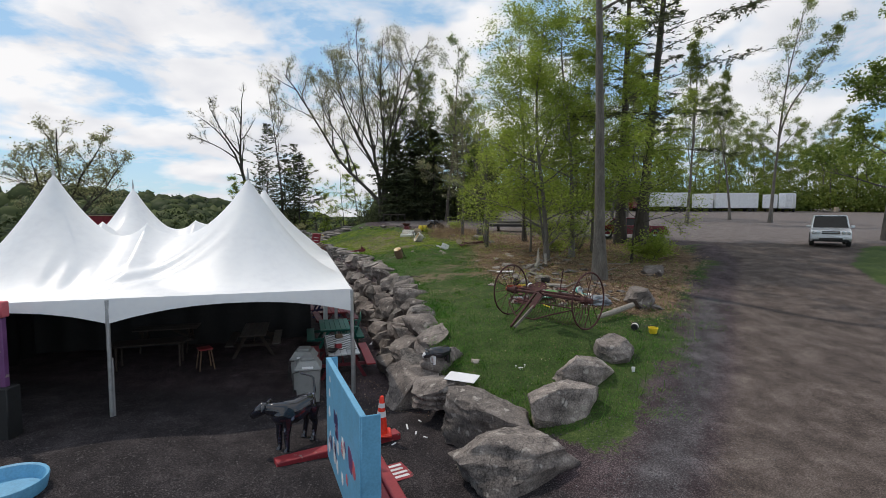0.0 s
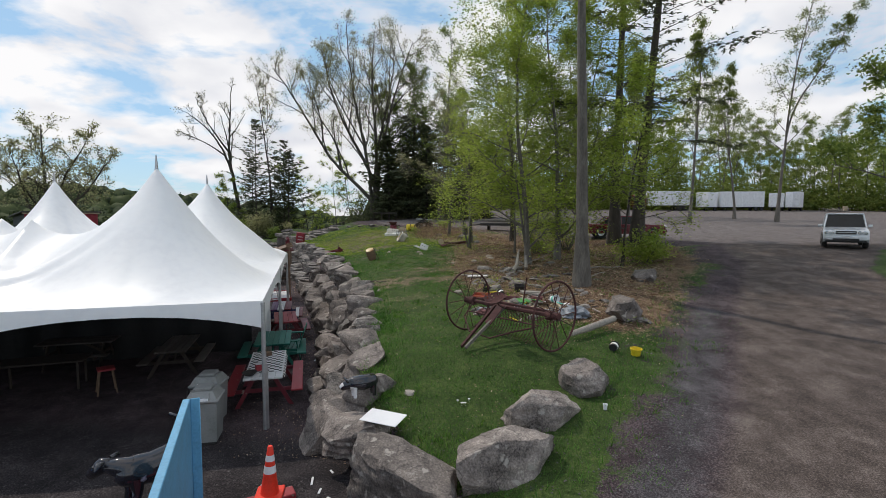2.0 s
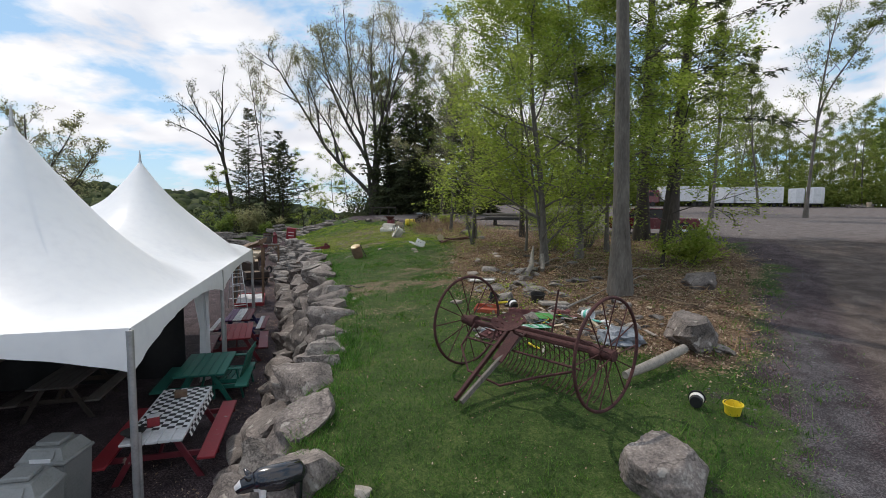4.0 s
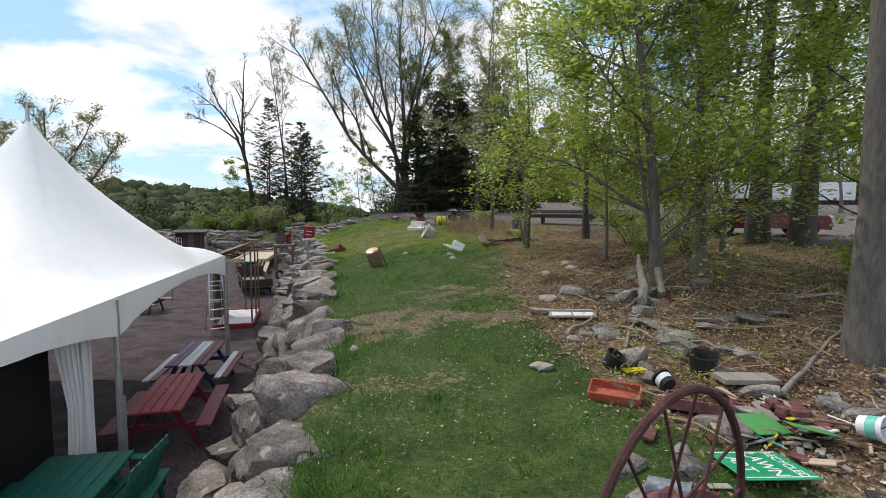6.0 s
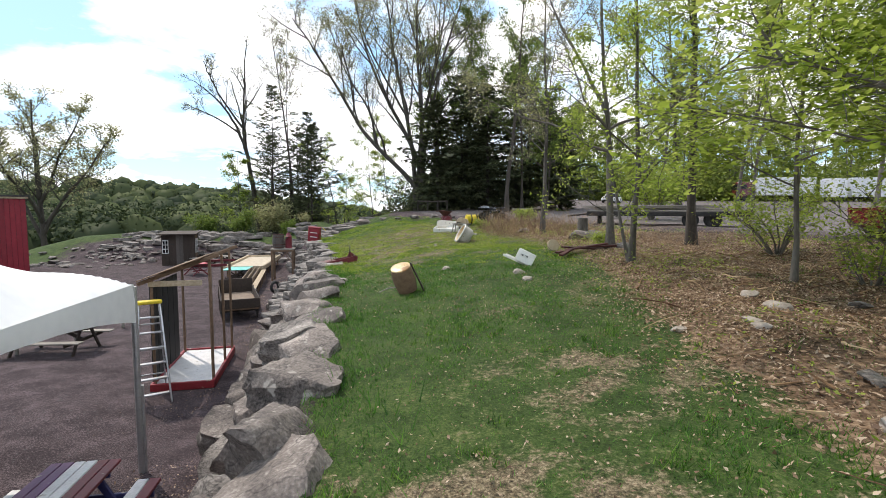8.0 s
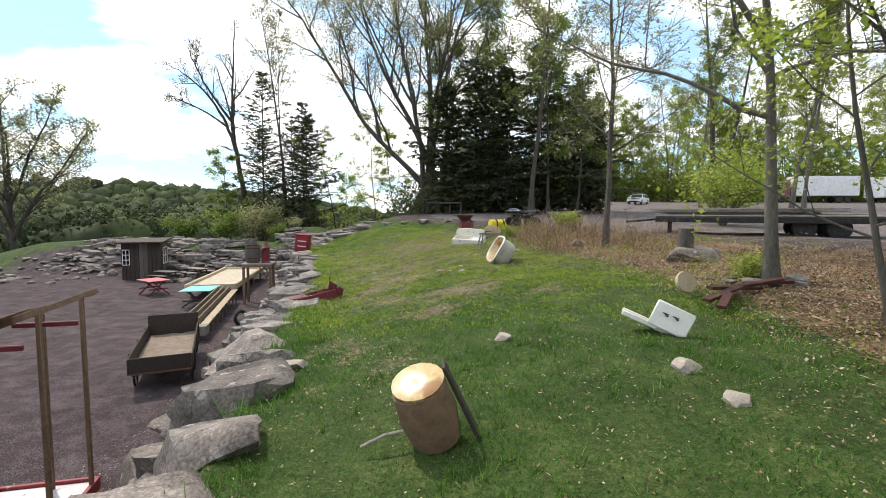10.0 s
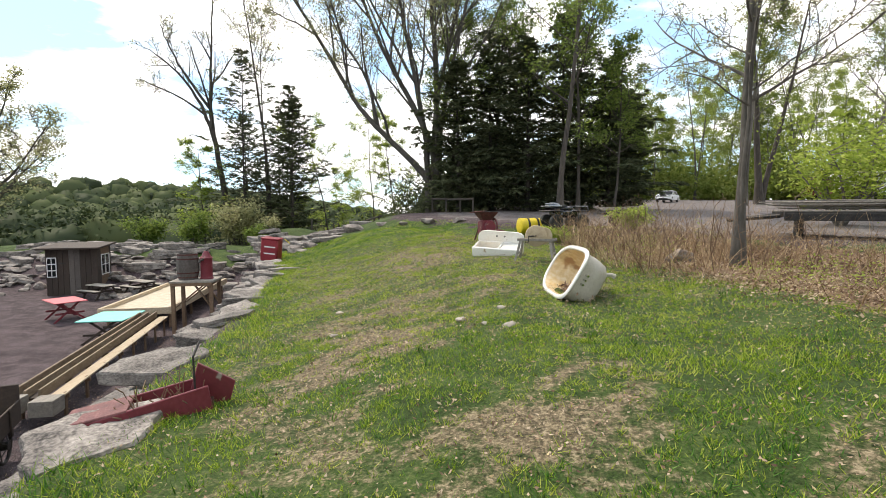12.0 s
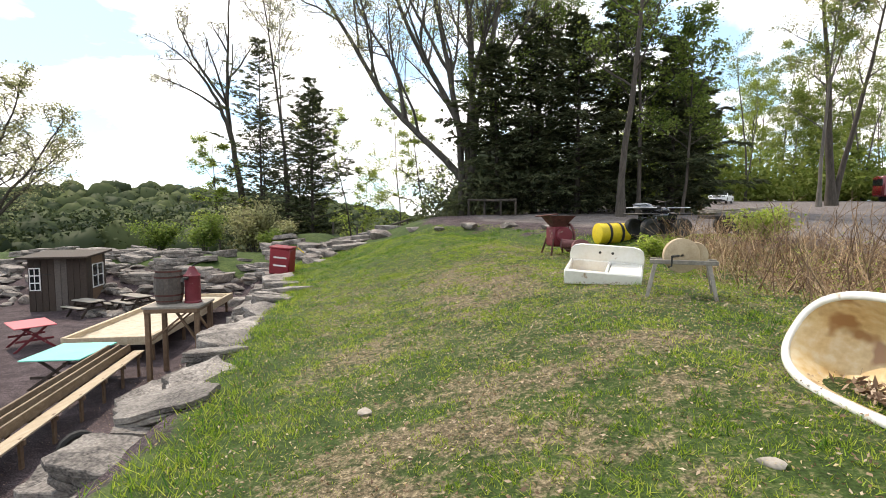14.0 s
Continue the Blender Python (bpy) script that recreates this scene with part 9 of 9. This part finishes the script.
def make_gravel():
    """Loose stones on the yard and the verges of the drive."""
    rg, x, y = scatter(5, 120000, -14, 12, 3, 52, lambda x, y: smooth(0.3, -0.6, x - foot_x(y)) * np.exp(-np.maximum(0, foot_x(y) - x) / 5) * 0.5 + 0.5 * np.exp(-((x - road_x(y) - 0.5) / 0.6) ** 2) * (y < 28) + 0.8 * smooth(11.5, 8, y) * smooth(6, 3, x) * (x > -9))
    n = len(x)
    # pebbles, their undersides in the ground
    oc = np.array([(1, 0, 0), (0, 1, 0), (-1, 0, 0), (0, -1, 0), (0, 0, 0.7), (0, 0, -0.5)], float)
    of = np.array([(0, 1, 4), (1, 2, 4), (2, 3, 4), (3, 0, 4)])
    s = rg.uniform(0.006, 0.021, (n, 1, 1)) * rg.uniform(0.7, 1.3, (n, 1, 3))
    q = rg.uniform(0, 7, n)
    c, si = np.cos(q)[:, None], np.sin(q)[:, None]
    p = oc[None] * s
    px, py = p[..., 0] * c - p[..., 1] * si, p[..., 0] * si + p[..., 1] * c
    p = np.stack([px + x[:, None], py + y[:, None], p[..., 2] + land(x, y)[:, None] + 0.004], -1)
    me = fast_mesh("loose_gravel", p.reshape(-1, 3), (of[None] + 6 * np.arange(n)[:, None, None]).reshape(-1, 3))
    me.materials.append(M["pebble"])
    tagged(new("loose_gravel", me), "loose dark gravel on yard and drive", "gravel", kind="stuff")
    # blue-grey crushed stone pushed to the drive's near edge
    rg, x, y = scatter(6, 60000, -1, 14, 5, 24, lambda x, y: 0.3 * np.exp(-((x - ragged(x, y) - 0.35) / 0.55) ** 2) * (0.25 + 1.5 * value_noise(x, y, 0.5, 19)))
    n = len(x)
    s = rg.uniform(0.008, 0.024, (n, 1, 1)) * rg.uniform(0.6, 1.4, (n, 1, 3))
    q = rg.uniform(0, 7, n)
    c, si = np.cos(q)[:, None], np.sin(q)[:, None]
    p = oc[None] * s
    px, py = p[..., 0] * c - p[..., 1] * si, p[..., 0] * si + p[..., 1] * c
    p = np.stack([px + x[:, None], py + y[:, None], p[..., 2] + land(x, y)[:, None] + 0.006], -1)
    me = fast_mesh("crushed_stone", p.reshape(-1, 3), (of[None] + 6 * np.arange(n)[:, None, None]).reshape(-1, 3))
    me.materials.append(M["stone_blue"])
    tagged(new("crushed_stone", me), "blue-grey crushed stone along the drive", "gravel", kind="stuff")


def make_brush():
    rnd = random.Random(15)
    s = Solid()
    k = 0
    while k < 2300:
        y = rnd.uniform(33.5, 47.5)
        lo = float(np.interp(y, [33, 34, 38, 41, 44, 47], [1.6, 1.4, 0.2, -0.9, -1.3, -1.0]))
        x = rnd.uniform(lo, min(float(road_x(y)) - 0.3, lo + 5))
        if rnd.random() > 0.35 + 0.65 * float(patchy(np.array(x), np.array(y), 1.4)):
            continue
        if y < 39.5 and rnd.random() < 0.6:
            continue
        h = rnd.uniform(0.35, 1.0) * (1.3 if y > 40 else 0.55)
        pts = limb(rnd, (x, y, height(x, y) - 0.03), (rnd.gauss(0, 0.5), rnd.gauss(0, 0.5), 1), h, 5, 0.2, -0.07)
        s.tube(pts, taper(0.006, 0.002, 6), 3, False)
        if rnd.random() < 0.5:
            p, d = on_line(pts, rnd.uniform(0.4, 0.9))
            s.tube(limb(rnd, p, (rnd.gauss(0, 0.7), rnd.gauss(0, 0.7), 0.6), h * 0.4, 2, 0.2, 0), [0.003, 0.002, 0.001], 3, False)
        k += 1
    single("bramble_brush", s, "cane", pose(0, 0, 0), "dry tan bramble canes along the wood's edge", "brush", kind="stuff", smooth=False)
    rg, x, y = scatter(7, 42000, -2, 12, 13, 47, lambda x, y: wood_share(x, y) * (patchy(x, y, 0.9) > 0.6) * 0.5)
    n = len(x)
    z = land(x, y) + rg.gamma(1.6, 0.13, n)
    tips = np.stack([x, y, z], -1)
    me = leaves("undergrowth", 5, [(Vector(p), 1) for p in tips[::3]], min(30000, 3 * n), 0.024, 0.08, 0.6)
    me.materials.append(M["leaf_fresh"])
    tagged(new("undergrowth", me), "low green seedlings and weeds under the trees", "undergrowth", kind="stuff")


def make_stems():
    """Tall dark bare stems that stand out of the brush by the drive."""
    rnd = random.Random(77)
    s = Solid()
    for i in range(70):
        y = rnd.uniform(39.5, 45)
        x = rnd.uniform(-0.6, 2.6) - 0.25 * (y - 41)
        pts = limb(rnd, (x, y, height(x, y) - 0.05), (rnd.gauss(0, 0.25), rnd.gauss(0, 0.25), 1), rnd.uniform(0.8, 1.6), 6, 0.13, -0.02)
        s.tube(pts, taper(0.012, 0.003, 7), 4, False)
        for j in range(3):
            p, d = on_line(pts, rnd.uniform(0.3, 0.95))
            s.tube(limb(rnd, p, (rnd.gauss(0, 1), rnd.gauss(0, 1), 0.8), rnd.uniform(0.2, 0.5), 3, 0.15, 0), [0.006, 0.005, 0.004, 0.002], 3, False)
    single("bare_stems", s, "wood_brown", pose(0, 0, 0), "tall dark bare stems standing in the brush", "brush", kind="stuff", smooth=False)
    # sticks lying in the leaf litter
    s = Solid()
    for i in range(620):
        x, y = rnd.uniform(1.6, 8.5), rnd.uniform(14.5, 32)
        if float(wood_share(np.array(x), np.array(y))) < 0.4:
            continue
        q, ln = rnd.uniform(0, 7), rnd.uniform(0.25, 1.2)
        pts = limb(rnd, (x, y, height(x, y) + 0.03), (math.cos(q), math.sin(q), rnd.uniform(0, 0.25)), ln, 4, 0.1, -0.03)
        s.tube(pts, taper(rnd.uniform(0.006, 0.018), 0.003, 5), 4, False)
    single("fallen_sticks", s, "cane", pose(0, 0, 0), "dead sticks and twigs lying in the leaves", "sticks", kind="stuff", smooth=False)


M["stone_blue"] = material("crushed_stone", [(0.028, 0.027, 0.031), (0.075, 0.073, 0.081), (0.26, 0.255, 0.265)], 22, 0.85, bump=0.1, world=True)
M["pebble"] = material("pebbles", [(0.028, 0.024, 0.026), (0.062, 0.055, 0.058), (0.16, 0.147, 0.148)], 9, 0.9, bump=0.1, world=True)


def bush(x, y, seed, h, w, leaf, label, count=2600, size=0.05):
    rnd = random.Random(seed)
    s, tips = Solid(), []
    for i in range(14):
        q = rnd.uniform(0, 7)
        b = limb(rnd, (0.08 * math.cos(q), 0.08 * math.sin(q), -0.05), (0.5 * math.cos(q) * w / h, 0.5 * math.sin(q) * w / h, 1), h * rnd.uniform(0.6, 1.05), 5, 0.14, 0)
        s.tube(b, taper(0.014 * h, 0.003, 6), 4, False)
        tips += [(p, 1) for p in b[2:]]
        for j in range(4):
            p, d = on_line(b, rnd.uniform(0.3, 0.95))
            c = limb(rnd, p, (rnd.gauss(0, 1), rnd.gauss(0, 1), 0.5), h * 0.3, 3, 0.2, 0)
            s.tube(c, taper(0.006 * h, 0.002, 4), 3, False)
            tips += [(p, 1) for p in c[1:]]
    t = thing("bush", on_land(x, y), label, "bush", "bushes")
    part("stem", s, "bark", t)
    part("foliage", leaves("foliage", seed, tips, count, size, 0.1 * h), leaf, t)


for i, (x, y, h, w, leaf, n, sz) in enumerate(((-22.9, 66, 3.6, 3.0, "leaf_bud", 6000, 0.09), (-25.5, 64.5, 2.6, 2.4, "leaf_mid", 3000, 0.09), (-20.3, 63.5, 1.6, 1.6, "leaf_mid", 2000, 0.08), (-30.5, 66, 2.4, 2.4, "leaf_mid", 2600, 0.09), (-17.2, 60.0, 1.0, 1.0, "leaf_bud", 900, 0.06), (2.75, 33.9, 0.65, 0.6, "leaf_fresh", 700, 0.04), (9.4, 50.5, 4.6, 4.0, "leaf_fresh", 6500, 0.07), (9.6, 22.6, 1.6, 2.0, "leaf_fresh", 3600, 0.06), (5.9, 27.0, 1.3, 2.2, "leaf_fresh", 1500, 0.04), (7.8, 28.5, 2.4, 2.8, "leaf_fresh", 4500, 0.038), (1.2, 47.5, 1.0, 1.4, "leaf_fresh", 2200, 0.05), (-1.3, 46.6, 0.7, 1.2, "leaf_fresh", 1800, 0.045), (6.9, 31.8, 2.2, 2.6, "leaf_fresh", 2400, 0.05))):
    bush(x, y, 900 + i, h, w, leaf, "loose leafy bush in fresh spring green", n, sz)


def understory():
    """Leafy scrub that closes the foot of the woods."""
    rg = np.random.default_rng(21)
    n = 60000
    x = rg.uniform(4, 150, n)
    edge = np.where(x < 80, 111.0, 111 - 0.75 * (x - 80))
    y = edge + rg.gamma(1.5, 7, n)
    z = land(x, y) + rg.gamma(2.0, 1.5, len(x)) * (0.5 + patchy(x, y, 0.5))
    me = leaves("woodland_scrub", 6, [(Vector(p), 1) for p in np.stack([x, y, z], -1)[::2]], 100000, 0.3, 0.6, 0.3)
    me.materials.append(M["leaf_wood"])
    tagged(new("woodland_scrub", me), "leafy scrub at the foot of the woods", "scrub", kind="stuff")
    # dark low growth under the hemlocks and behind the lawn
    n = 16000
    x, y = rg.uniform(-12, 4, n), rg.uniform(66, 90, n)
    z = land(x, y) + rg.gamma(2.0, 1.0, n)
    me = leaves("hemlock_scrub", 7, [(Vector(p), 1) for p in np.stack([x, y, z], -1)], 22000, 0.13, 0.4, 0.3)
    me.materials.append(M["needle"])
    tagged(new("hemlock_scrub", me), "dark scrub under the hemlock stand", "scrub", kind="stuff")


understory()
make_brush()
make_stems()
make_litter()
make_gravel()
make_grass()
